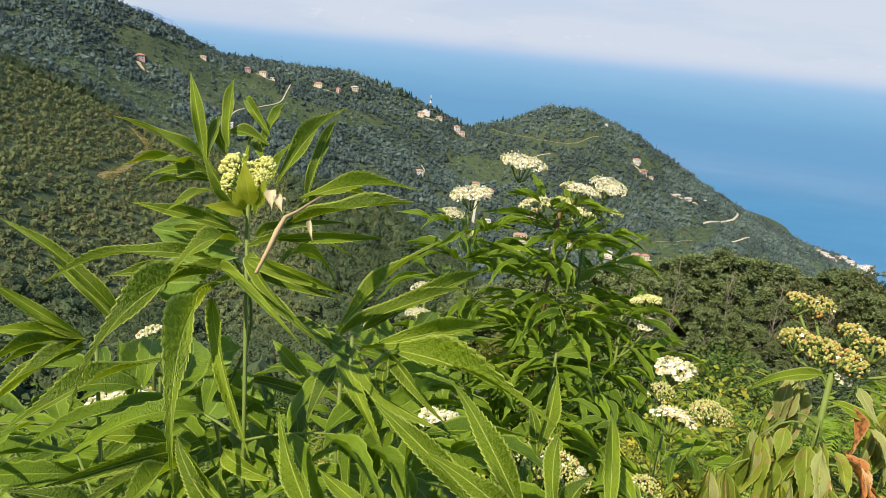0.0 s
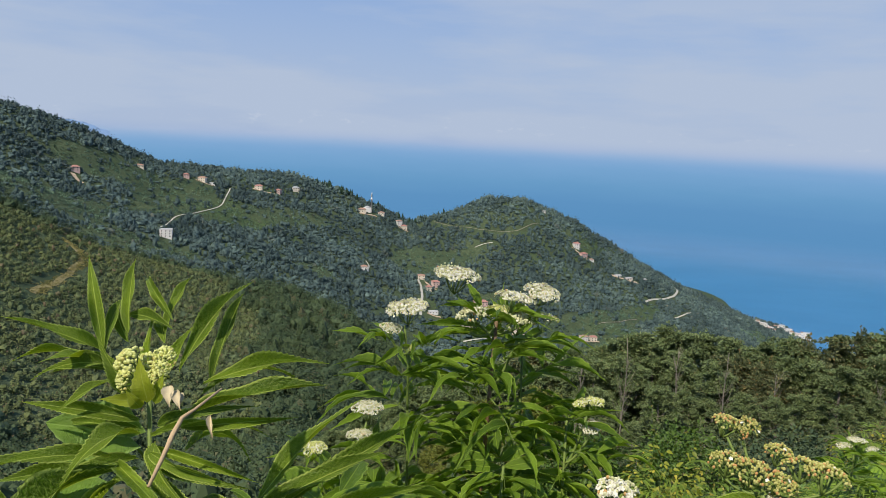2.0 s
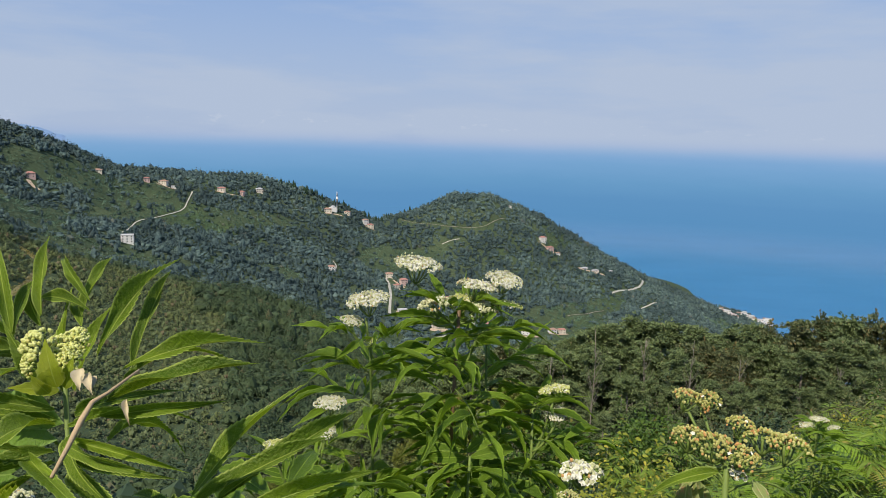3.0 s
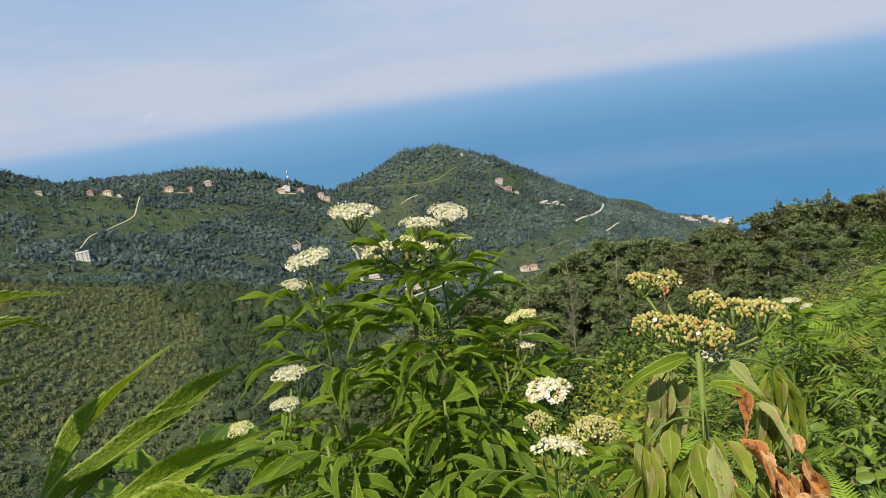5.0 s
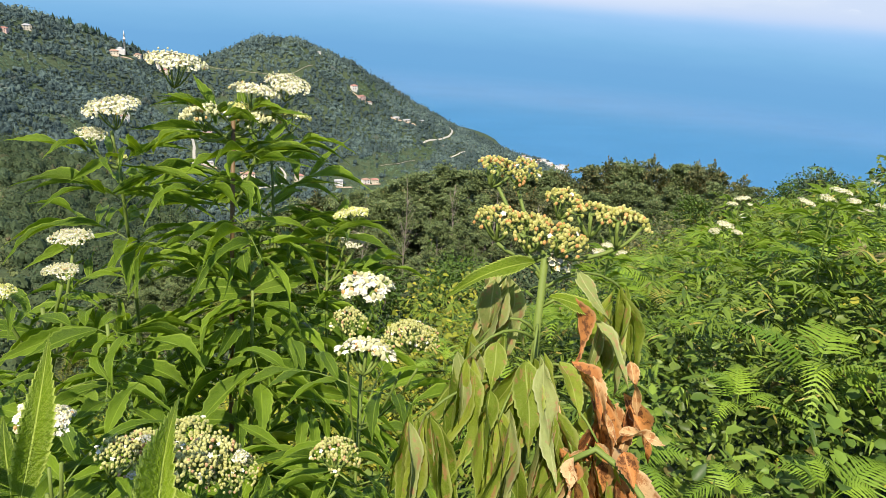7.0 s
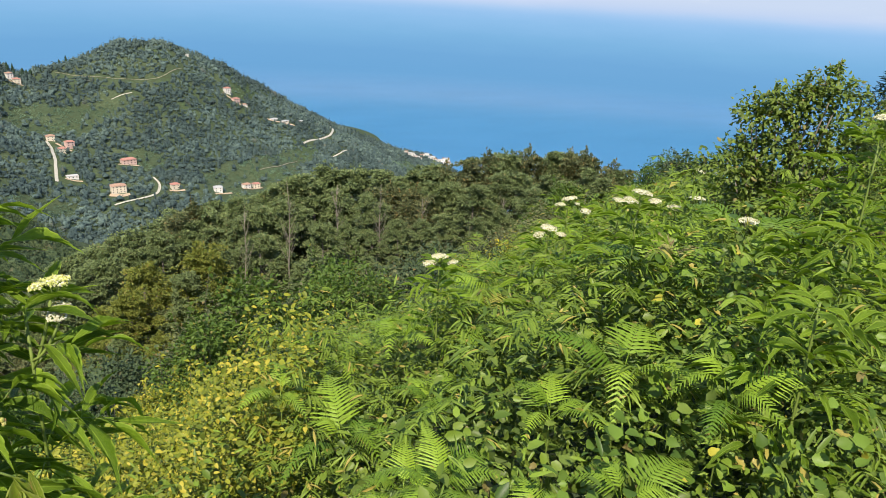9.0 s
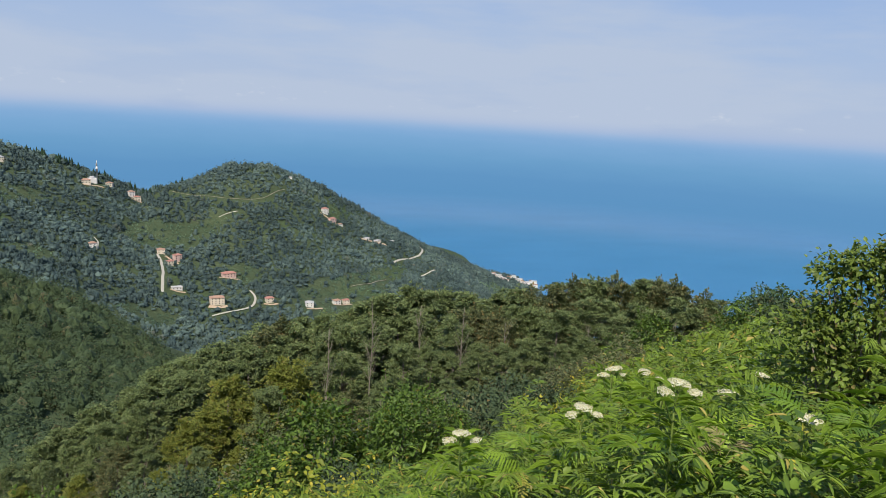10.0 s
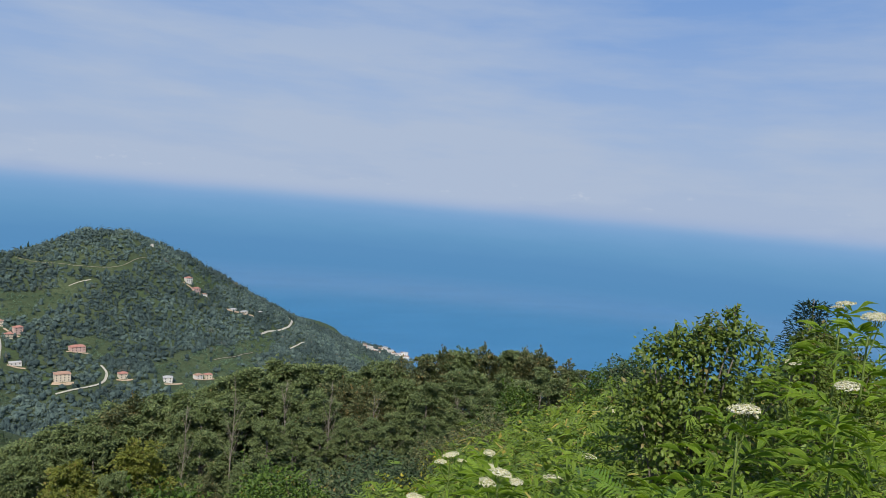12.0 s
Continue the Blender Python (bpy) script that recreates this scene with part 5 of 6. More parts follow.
for base, tip, w in (((-0.0667, 0.2666, 1.4382), (-0.0652, 0.2613, 1.4318), 0.0045), ((-0.0641, 0.2658, 1.4370), (-0.0611, 0.2610, 1.4308), 0.0035), ((-0.0624, 0.2669, 1.4356), (-0.0621, 0.2630, 1.4308), 0.0030), ((-0.0511, 0.2629, 1.4288), (-0.0484, 0.2570, 1.4212), 0.0020)):
    child("withered_petal", WITHERED_PETAL, dry_stalk, dry_stalk.matrix_world.inverted() @ laid(base, tip, w, (0, -1, 0.3)), "withered beige petal")

bindweed = thing("bindweed", "climbing bindweed with heart-shaped green leaves", "vine", Matrix.Translation((-0.102, 0.314, 1.314)))
stem_part(bindweed, [(bent((-0.080, 0.275, 0.9), (-0.106, 0.318, 1.314), (0.01, 0.01, 0)), 0.0009), (bent((-0.106, 0.318, 1.314), (-0.096, 0.302, 1.403), (0.012, 0.012, 0)), 0.0008)], STEM_GREEN)
for base, tip, w in (((-0.094, 0.302, 1.402), (-0.127, 0.299, 1.409), 0.027), ((-0.106, 0.298, 1.386), (-0.132, 0.293, 1.385), 0.022), ((-0.102, 0.322, 1.319), (-0.109, 0.306, 1.306), 0.020), ((-0.097, 0.323, 1.322), (-0.079, 0.311, 1.324), 0.020), ((-0.103, 0.326, 1.339), (-0.091, 0.314, 1.349), 0.016), ((-0.012, 0.300, 1.296), (0.000, 0.283, 1.286), 0.018)):
    child("heart_leaf", HEART, bindweed, bindweed.matrix_world.inverted() @ laid(base, tip, w, (-0.2, -0.9, 0.6)))

left_plant = close_plant(-0.167, 0.301, (-0.156, 0.304, 1.353), "dwarf elder shoot with long toothed green leaves")
near_leaf(left_plant, (-0.147, 0.310, 1.360), (-0.192, 0.299, 1.410), 0.0112)
near_leaf(left_plant, (-0.163, 0.307, 1.349), (-0.200, 0.291, 1.383), 0.0112)
near_leaf(left_plant, (-0.163, 0.307, 1.348), (-0.193, 0.268, 1.348), 0.0124)
near_leaf(left_plant, (-0.163, 0.307, 1.348), (-0.183, 0.256, 1.333), 0.0138)
near_leaf(left_plant, (-0.123, 0.305, 1.344), (-0.166, 0.239, 1.338), 0.0144)
near_leaf(left_plant, (-0.162, 0.307, 1.349), (-0.210, 0.296, 1.354), 0.0103)
near_leaf(left_plant, (-0.107, 0.283, 1.311), (-0.133, 0.212, 1.337), 0.0135)
near_leaf(left_plant, (-0.109, 0.283, 1.313), (-0.152, 0.273, 1.319), 0.0124)
near_leaf(left_plant, (-0.100, 0.271, 1.318), (-0.063, 0.201, 1.345), 0.0129)
near_leaf(left_plant, (-0.098, 0.270, 1.314), (-0.103, 0.199, 1.334), 0.0129)

mid_plant = close_plant(-0.050, 0.336, (-0.040, 0.325, 1.357), "dwarf elder shoot with spreading toothed leaves")
near_leaf(mid_plant, (0.054, 0.301, 1.316), (0.062, 0.322, 1.351), 0.0125, None, (0.2, -1.0, 0.3))
near_leaf(mid_plant, (-0.047, 0.326, 1.359), (-0.000, 0.375, 1.397), 0.0151)
near_leaf(mid_plant, (-0.036, 0.326, 1.358), (0.026, 0.371, 1.382), 0.0162)
near_leaf(mid_plant, (-0.032, 0.324, 1.350), (0.039, 0.340, 1.366), 0.0140)
near_leaf(mid_plant, (-0.036, 0.324, 1.350), (0.058, 0.273, 1.351), 0.0143)
near_leaf(mid_plant, (-0.035, 0.323, 1.348), (0.001, 0.259, 1.345), 0.0121)
near_leaf(mid_plant, (-0.021, 0.323, 1.349), (0.010, 0.270, 1.342), 0.0103)
near_leaf(mid_plant, (-0.045, 0.321, 1.343), (-0.017, 0.267, 1.331), 0.0129)
near_leaf(mid_plant, (-0.049, 0.324, 1.351), (-0.081, 0.349, 1.352), 0.0142)
near_leaf(mid_plant, (-0.046, 0.320, 1.341), (-0.053, 0.279, 1.330), 0.0147)
near_leaf(mid_plant, (-0.057, 0.328, 1.323), (-0.091, 0.368, 1.331), 0.0138)

front_plant = close_plant(0.010, 0.235, (0.014, 0.221, 1.316), "low dwarf elder shoot with broad upright leaves")
near_leaf(front_plant, (0.026, 0.200, 1.350), (-0.022, 0.232, 1.375), 0.0135)
near_leaf(front_plant, (0.035, 0.201, 1.351), (0.006, 0.235, 1.387), 0.0138)
near_leaf(front_plant, (0.050, 0.220, 1.337), (0.052, 0.253, 1.363), 0.0126)
near_leaf(front_plant, (-0.036, 0.218, 1.329), (-0.059, 0.251, 1.355), 0.0139)
near_leaf(front_plant, (-0.068, 0.217, 1.326), (-0.096, 0.237, 1.350), 0.0145)
near_leaf(front_plant, (0.081, 0.262, 1.311), (0.089, 0.316, 1.337), 0.0129)
near_leaf(front_plant, (-0.008, 0.208, 1.337), (-0.038, 0.225, 1.348), 0.0119)
near_leaf(front_plant, (0.099, 0.284, 1.303), (0.084, 0.312, 1.313), 0.0133)
near_leaf(front_plant, (-0.098, 0.197, 1.338), (-0.121, 0.179, 1.362), 0.0122)
near_leaf(front_plant, (-0.056, 0.232, 1.336), (-0.085, 0.256, 1.333), 0.0132)


# leaves and bracts that close round the buds
for base, tip, wide in (((-0.087, 0.299, 1.418), (-0.104, 0.292, 1.448), 0.0100), ((-0.082, 0.300, 1.418), (-0.068, 0.304, 1.452), 0.0095), ((-0.088, 0.297, 1.412), (-0.130, 0.284, 1.424), 0.0100), ((-0.081, 0.296, 1.410), (-0.040, 0.288, 1.424), 0.0100), ((-0.086, 0.292, 1.408), (-0.106, 0.256, 1.404), 0.0105), ((-0.081, 0.294, 1.404), (-0.062, 0.262, 1.392), 0.0105), ((-0.084, 0.300, 1.420), (-0.090, 0.322, 1.456), 0.0090), ((-0.088, 0.295, 1.396), (-0.128, 0.262, 1.388), 0.0105), ((-0.082, 0.293, 1.392), (-0.044, 0.262, 1.378), 0.0105)):
    near_leaf(bud_plant, base, tip, wide)
for base, tip, wide in (((-0.0750, 0.2679, 1.4311), (-0.0775, 0.2666, 1.4488), 0.0085), ((-0.0767, 0.2657, 1.4298), (-0.0807, 0.2617, 1.4380), 0.0050), ((-0.0725, 0.2684, 1.4304), (-0.0696, 0.2693, 1.4421), 0.0050)):
    child("bract", YELLOW_LEAF, bud_plant, bud_plant.matrix_world.inverted() @ laid(base, tip, wide, (0, -0.9, 0.35)), "small yellow-green bract")


# lower whorls of the same shoots, seen from above between the upper leaves
def lower_whorls(plant, x, y, top, count, seed, reach=0.075, leaflet=0.062, width=0.0125):
    g = np.random.default_rng(seed)
    turn = g.uniform(0, 3)
    for k in range(count):
        z = top - 0.045 * k
        for s in (0, math.pi):
            a = turn + s + g.normal(0, 0.2)
            if math.sin(a) < -0.55:
                a += 1.2
            pinnate_leaf(plant, (x, y, z), (math.cos(a), math.sin(a), 0.25), reach * g.uniform(0.8, 1.2), leaflet, width, 3, g, SMALL_LEAVES, 0.35, 0.1)
        turn += math.pi / 2


lower_whorls(bud_plant, -0.081, 0.284, 1.318, 5, 31)
lower_whorls(left_plant, -0.159, 0.302, 1.305, 4, 32)
lower_whorls(mid_plant, -0.042, 0.326, 1.318, 5, 33)
lower_whorls(front_plant, 0.013, 0.225, 1.268, 3, 34)

# the tall flowering plant beyond, and its neighbours
elder(0.140, 1.090, 1.256, [("white", (0.111, 1.100, 1.330), 0.92), ("white", (0.202, 1.095, 1.296), 0.85), ("white", (0.246, 1.100, 1.306), 0.72), ("bud", (0.134, 1.085, 1.269), 0.80), ("mixed", (0.176, 1.120, 1.268), 0.60), ("bud", (0.206, 1.080, 1.262), 0.85), ("mixed", (0.253, 1.110, 1.262), 0.62)], 101,
      "tall dwarf elder with flat white and cream flower heads", (0.036, 0.010), 0.55, 0.058, 0.088, 0.115, 0.0132, yellow=0.03, red=True, pairs=3, rise0=0.95, droop=0.5)
elder(0.075, 1.080, 1.210, [("white", (0.033, 1.100, 1.274), 0.82), ("mixed", (0.012, 1.090, 1.242), 0.42), ("bud", (0.040, 1.075, 1.214), 0.25)], 102, "dwarf elder stem with a white flower head beside the tall one", (-0.036, 0.015), 0.55, 0.060, 0.082, 0.115, 0.0132, pairs=3, rise0=0.8, droop=0.5, thick=0.7)
elder(0.270, 1.100, 1.098, [("mixed", (0.331, 1.095, 1.128), 0.62), ("white", (0.336, 1.090, 1.090), 0.48)], 103, "dwarf elder stem with a small cream flower head", (0.030, 0.0), 0.45, 0.062, 0.082, 0.118, 0.0132, pairs=3, rise0=0.7, droop=0.65, thick=0.7, yellow=0.03)
elder(0.175, 1.000, 1.060, [], 114, "leafy dwarf elder stem with broad drooping leaves", (0.01, 0.0), 0.45, 0.066, 0.075, 0.115, 0.0220, pairs=2, rise0=0.5, droop=0.95, thick=0.7, yellow=0.04)
elder(0.235, 1.180, 1.185, [], 115, "leafy dwarf elder stem among its neighbours", (0.0, 0.0), 0.45, 0.064, 0.082, 0.118, 0.0135, pairs=3, rise0=0.9, droop=0.5, thick=0.7)
elder(0.030, 0.960, 1.050, [], 116, "leafy dwarf elder stem with hanging toothed leaves", (-0.01, 0.0), 0.45, 0.066, 0.078, 0.115, 0.0210, pairs=2, rise0=0.5, droop=0.9, thick=0.7)
elder(-0.055, 1.030, 1.040, [("white", (-0.020, 1.069, 1.121), 0.62), ("mixed", (-0.028, 1.013, 1.099), 0.5), ("mixed", (-0.095, 1.023, 1.074), 0.5)], 104, "dwarf elder with three small white flower heads", (0, 0.01), 0.6, 0.07, 0.12, 0.095, 0.0135)
elder(0.210, 0.570, 1.185, [("small white", (0.213, 0.581, 1.243), 1.15), ("small white", (0.196, 0.520, 1.228), 1.0), ("small cluster", (0.219, 0.520, 1.236), 0.70), ("small cluster", (0.190, 0.540, 1.238), 0.60), ("small cluster", (0.231, 0.523, 1.231), 0.60)], 105, "slender dwarf elder with round white flower heads", (-0.005, -0.01), 0.75, 0.07, 0.075, 0.06, 0.0095, yellow=0.05)
elder(0.115, 0.505, 1.120, [("small cluster", (0.0599, 0.5020, 1.1916), 0.72), ("small cluster", (0.0692, 0.5123, 1.1881), 0.72), ("small cluster", (0.0938, 0.4958, 1.1986), 0.81), ("small cluster", (0.1039, 0.4741, 1.2029), 0.81), ("small cluster", (0.1129, 0.4680, 1.1952), 0.64), ("small cluster", (0.0889, 0.4651, 1.2070), 0.77), ("small white", (0.0720, 0.5056, 1.1958), 0.24), ("small white", (0.1172, 0.4674, 1.2034), 0.26), ("small white", (0.0654, 0.4870, 1.1872), 0.21), ("small cluster", (0.1696, 0.4784, 1.1876), 0.68)], 106, "dwarf elder with clustered cream buds", (0.0, 0.0), 0.65, 0.06, 0.085, 0.07, 0.0105)
elder(0.005, 0.600, 1.100, [("small white", (0.008, 0.600, 1.160), 1.0), ("small white", (0.022, 0.560, 1.182), 0.8)], 107, "dwarf elder with a loose white flower head", (0, 0), 0.6, 0.065, 0.09, 0.075, 0.0115)
elder(-0.220, 0.480, 1.160, [("small white", (-0.214, 0.445, 1.240), 1.35), ("small white", (-0.235, 0.520, 1.200), 0.9)], 108, "dwarf elder with a broad white flower head", (0.01, 0), 0.6, 0.065, 0.09, 0.075, 0.0115)
elder(-0.290, 0.660, 1.130, [("small mixed", (-0.273, 0.641, 1.199), 0.9), ("small white", (-0.262, 0.630, 1.185), 0.7)], 109, "dwarf elder with small pale flower heads", (0.01, 0), 0.6, 0.07, 0.10, 0.085, 0.0125)
elder(-0.120, 0.800, 1.080, [], 110, "leafy dwarf elder without flowers", (0.01, 0), 0.6, 0.075, 0.11, 0.09, 0.0135)
elder(-0.420, 0.750, 1.020, [], 111, "leafy dwarf elder in the weeds", (0.01, 0), 0.6, 0.075, 0.11, 0.09, 0.0135)
elder(0.020, 0.380, 1.110, [], 112, "low leafy dwarf elder shoot", (0.0, 0), 0.7, 0.06, 0.08, 0.07, 0.0105)
elder(-0.130, 0.400, 1.130, [], 113, "low leafy dwarf elder shoot with narrow leaves", (0.0, 0), 0.7, 0.06, 0.08, 0.07, 0.0105)


# ---- the wilted plant: ochre buds over limp and dead leaves ----
def wilted_elder():
    g = np.random.default_rng(17)
    foot = on_ground(0.262, 0.415)
    plant = thing("wilted_elder", "wilting dwarf elder with ochre buds and limp brown leaves", "shrub", Matrix.Translation(foot), "dwarf elders")
    crown = Vector((0.256, 0.428, 1.318))
    line = bent(foot - Vector((0, 0, 0.03)), crown, (0.004, 0, 0), 14)
    stem_part(plant, [(line, np.linspace(0.0026, 0.0019, 14))], STEM_GREEN)
    for at, size, which in (((0.239, 0.452, 1.356), 0.62, 0), ((0.249, 0.449, 1.354), 0.62, 1), ((0.236, 0.440, 1.333), 0.75, 1), ((0.250, 0.434, 1.331), 0.8, 0), ((0.262, 0.418, 1.329), 0.7, 1), ((0.266, 0.432, 1.344), 0.62, 1), ((0.276, 0.424, 1.340), 0.7, 0), ((0.289, 0.415, 1.338), 0.8, 1)):
        stem_part(plant, [(bent(crown, Vector(at) - Vector((0, 0, 0.016 * size)), (0, 0, -0.004), 6), 0.0010)], STEM_GREEN, "flower_stalk")
        head(plant, "small ochre", at, size, (g.normal(0, 0.25), g.normal(-0.1, 0.2), 1), which, g.uniform(0, 6))
    head(plant, "small white", (0.262, 0.425, 1.316), 0.42, (0.2, -0.3, 1), 0, 1.0, "small open white cluster")
    # limp leaves hang in bunches from arching stalks: knee, leaves, length, width, state
    bunches = [
        ((0.228, 0.433, 1.273), 7, 0.046, 0.0108, "limp"),
        ((0.217, 0.423, 1.269), 5, 0.048, 0.0108, "limp"),
        ((0.199, 0.422, 1.243), 7, 0.053, 0.0130, "limp"),
        ((0.243, 0.446, 1.302), 3, 0.040, 0.0119, "pale"),
        ((0.237, 0.436, 1.300), 3, 0.036, 0.0119, "pale"),
        ((0.246, 0.410, 1.273), 6, 0.055, 0.0120, "limp"),
        ((0.250, 0.393, 1.257), 6, 0.057, 0.0108, "half dead"),
        ((0.303, 0.425, 1.296), 7, 0.046, 0.0076, "limp"),
        ((0.289, 0.413, 1.286), 3, 0.039, 0.0097, "pale"),
        ((0.279, 0.400, 1.252), 5, 0.036, 0.0105, "dead"),
        ((0.292, 0.402, 1.244), 6, 0.040, 0.0105, "dead"),
        ((0.270, 0.383, 1.241), 7, 0.046, 0.0119, "dead"),
        ((0.254, 0.379, 1.241), 5, 0.048, 0.0119, "half dead"),
        ((0.227, 0.402, 1.247), 6, 0.051, 0.0119, "limp"),
        ((0.277, 0.373, 1.224), 5, 0.046, 0.0130, "half dead"),
    ]
    for knee, count, size, wide, state in bunches:
        knee = Vector(knee)
        at = Vector([np.interp(min(1.312, knee.z + 0.004), line[:, 2], line[:, i]) for i in range(3)])
        stem_part(plant, [(bent(at, knee, (0, 0, 0.010), 7), np.linspace(0.0009, 0.0006, 7))], STEM_GREEN, "leaf_stalk")
        for j in range(count + (0 if state == "dead" else 2)):
            start = knee + Vector(g.normal(0, 0.0035, 3))
            tip = start + Vector((g.normal(0, 0.013), g.normal(0, 0.010), -size * g.uniform(0.8, 1.45)))
            use = {"limp": WILTED, "pale": PALE, "dead": DEAD, "half dead": DEAD if g.random() < 0.35 else WILTED}[state]
            if state == "dead" and g.random() < 0.25:
                use = WILTED
            if state == "limp" and g.random() < 0.3:
                use = PALE
            face = Vector((0, -1, 0.1)) + Vector(g.normal(0, 0.5, 3))
            child("wilted_leaflet", use[int(g.integers(len(use)))], plant, plant.matrix_world.inverted() @ laid(start, tip, wide * g.uniform(0.62, 1.15), face), "dead orange-brown leaf" if use is DEAD else "")
    # single leaves that hang in front of the bunches
    for me, base, tip, wide, face in (
        (DEAD[0], (0.2665, 0.4186, 1.3006), (0.2647, 0.3991, 1.2724), 0.0082, (0.6, -1, 0)),
        (DEAD[2], (0.2614, 0.4009, 1.2748), (0.2656, 0.3773, 1.2526), 0.0124, (0.3, -1, 0.2)),
        (DEAD[1], (0.2676, 0.3925, 1.2728), (0.2694, 0.3684, 1.2490), 0.0118, (-0.5, -1, 0.2)),
        (PALE[0], (0.2763, 0.4095, 1.2911), (0.2829, 0.3842, 1.2665), 0.0094, (0.4, -1, 0.4)),
        (DEAD[3], (0.2899, 0.3949, 1.2745), (0.2866, 0.3782, 1.2546), 0.0101, (-0.4, -1, 0)),
        (DEAD[3], (0.2757, 0.3767, 1.2498), (0.2898, 0.3608, 1.2520), 0.0109, (0, -0.6, 1)),
        (PALE[1], (0.2468, 0.4018, 1.2762), (0.2412, 0.3686, 1.2336), 0.0133, (0.5, -1, 0.1)),
        (WILTED[2], (0.2541, 0.4000, 1.2763), (0.2549, 0.3809, 1.2565), 0.0128, (0.2, -1, 0.2)),
        (WILTED[0], (0.2404, 0.4071, 1.2742), (0.2335, 0.3822, 1.2401), 0.0165, (-0.3, -1, 0.2)),
        (PALE[1], (0.2703, 0.4218, 1.3128), (0.2790, 0.4019, 1.2944), 0.0082, (0.2, -0.8, 0.6)),
        (DEAD[1], (0.2516, 0.3741, 1.2424), (0.2424, 0.3615, 1.2269), 0.0111, (0.4, -1, 0.2)),
        (DEAD[0], (0.2728, 0.3670, 1.2464), (0.2706, 0.3488, 1.2307), 0.0123, (-0.5, -1, 0.1)),
        (WILTED[1], (0.2319, 0.4208, 1.2784), (0.2245, 0.4076, 1.2581), 0.0124, (-0.4, -1, 0.1)),
        (WILTED[3], (0.2242, 0.4077, 1.2611), (0.2143, 0.3846, 1.2300), 0.0139, (0.3, -1, 0.1)),
    ):
        child("wilted_leaflet", me, plant, plant.matrix_world.inverted() @ laid(base, tip, wide, face), "dead orange-brown leaf" if me in DEAD else "")
    stem_part(plant, [(np.array([(0.2512, 0.3753, 1.2401), (0.2617, 0.3726, 1.2460), (0.2692, 0.3625, 1.2414), (0.2735, 0.3517, 1.2338), (0.2729, 0.3420, 1.2239)]), 0.0017)], STEM_GREEN, "leaf_stalk")
    near = [((0.250, 0.425, 1.316), (0.204, 0.428, 1.302), 0.008), ((0.256, 0.420, 1.300), (0.283, 0.405, 1.290), 0.009)]
    for base, tip, w in near:
        child("leaflet", LEAVES[2], plant, plant.matrix_world.inverted() @ laid(base, tip, w, (-0.2, -0.6, 0.8)))


wilted_elder()


# ---- the weedy bank: ferns, broad weeds, yellowing bushes, shrubs ----
FERN = foliage("fern_green", (0.094, 0.172, 0.018), (0.230, 0.340, 0.034), (0.28, 0.26, 0.05), 0.03, 0.22, 0.5, per_object=True)
FERN_DRY = foliage("dry_fern", (0.19, 0.18, 0.07), (0.29, 0.27, 0.11), (0.22, 0.17, 0.08), 0.2, 0.2, 0.7)
WEED = foliage("broad_weed_leaves", (0.036, 0.074, 0.014), (0.188, 0.276, 0.038), (0.30, 0.25, 0.06), 0.05, 0.18, 0.42, patch=1.3)
VINE = foliage("bramble_leaves", (0.066, 0.100, 0.018), (0.175, 0.240, 0.046), (0.20, 0.17, 0.06), 0.04, 0.3, 0.42)
BIG_LEAF = foliage("broad_heart_leaves", (0.060, 0.110, 0.018), (0.165, 0.255, 0.036), (0.42, 0.38, 0.05), 0.04, 0.25, 0.45)


def blades(centres, ways, ups, length, width, fold=0.22, droop=0.2):
    """Pointed oval leaves of eight corners, folded and drooping at the tip."""
    n = len(centres)
    ways = unit(ways)
    ups = unit(ups - (ups * ways).sum(1, keepdims=True) * ways)
    side = np.cross(ways, ups)
    ln = np.broadcast_to(np.asarray(length, float), (n,))[:, None]
    wd = np.broadcast_to(np.asarray(width, float), (n,))[:, None]
    spot = lambda t, w, s: centres + ways * ln * t + side * wd * w * s / 2 + ups * (wd * fold * w - ln * droop * t * t)
    v = np.stack([spot(0, 0, 1), spot(0.22, 0.85, 1), spot(0.58, 0.9, 1), spot(1.0, 0, 1), spot(0.58, 0.9, -1), spot(0.22, 0.85, -1), spot(0.22, 0, 1), spot(0.58, 0, 1)], 1).reshape(-1, 3)
    i = np.arange(n)[:, None] * 8
    f = np.concatenate([i + t for t in ([0, 1, 6], [0, 6, 5], [1, 2, 7], [1, 7, 6], [6, 7, 4], [6, 4, 5], [2, 3, 7], [7, 3, 4])], 1).reshape(-1, 3)
    return v, f


def canopy(x, y):
    """Height of the weeds over the ground."""
    return 0.61 + 0.17 * np.sin(2.1 * x + 1.2 * np.sin(1.7 * y)) * np.sin(2.6 * y + 0.5) + 0.08 * np.sin(6.3 * x - 4.1 * y) + 0.14 * np.sin(11 * x + 3 * np.sin(3 * y)) * np.sin(9.5 * y + 2 * np.sin(4 * x))


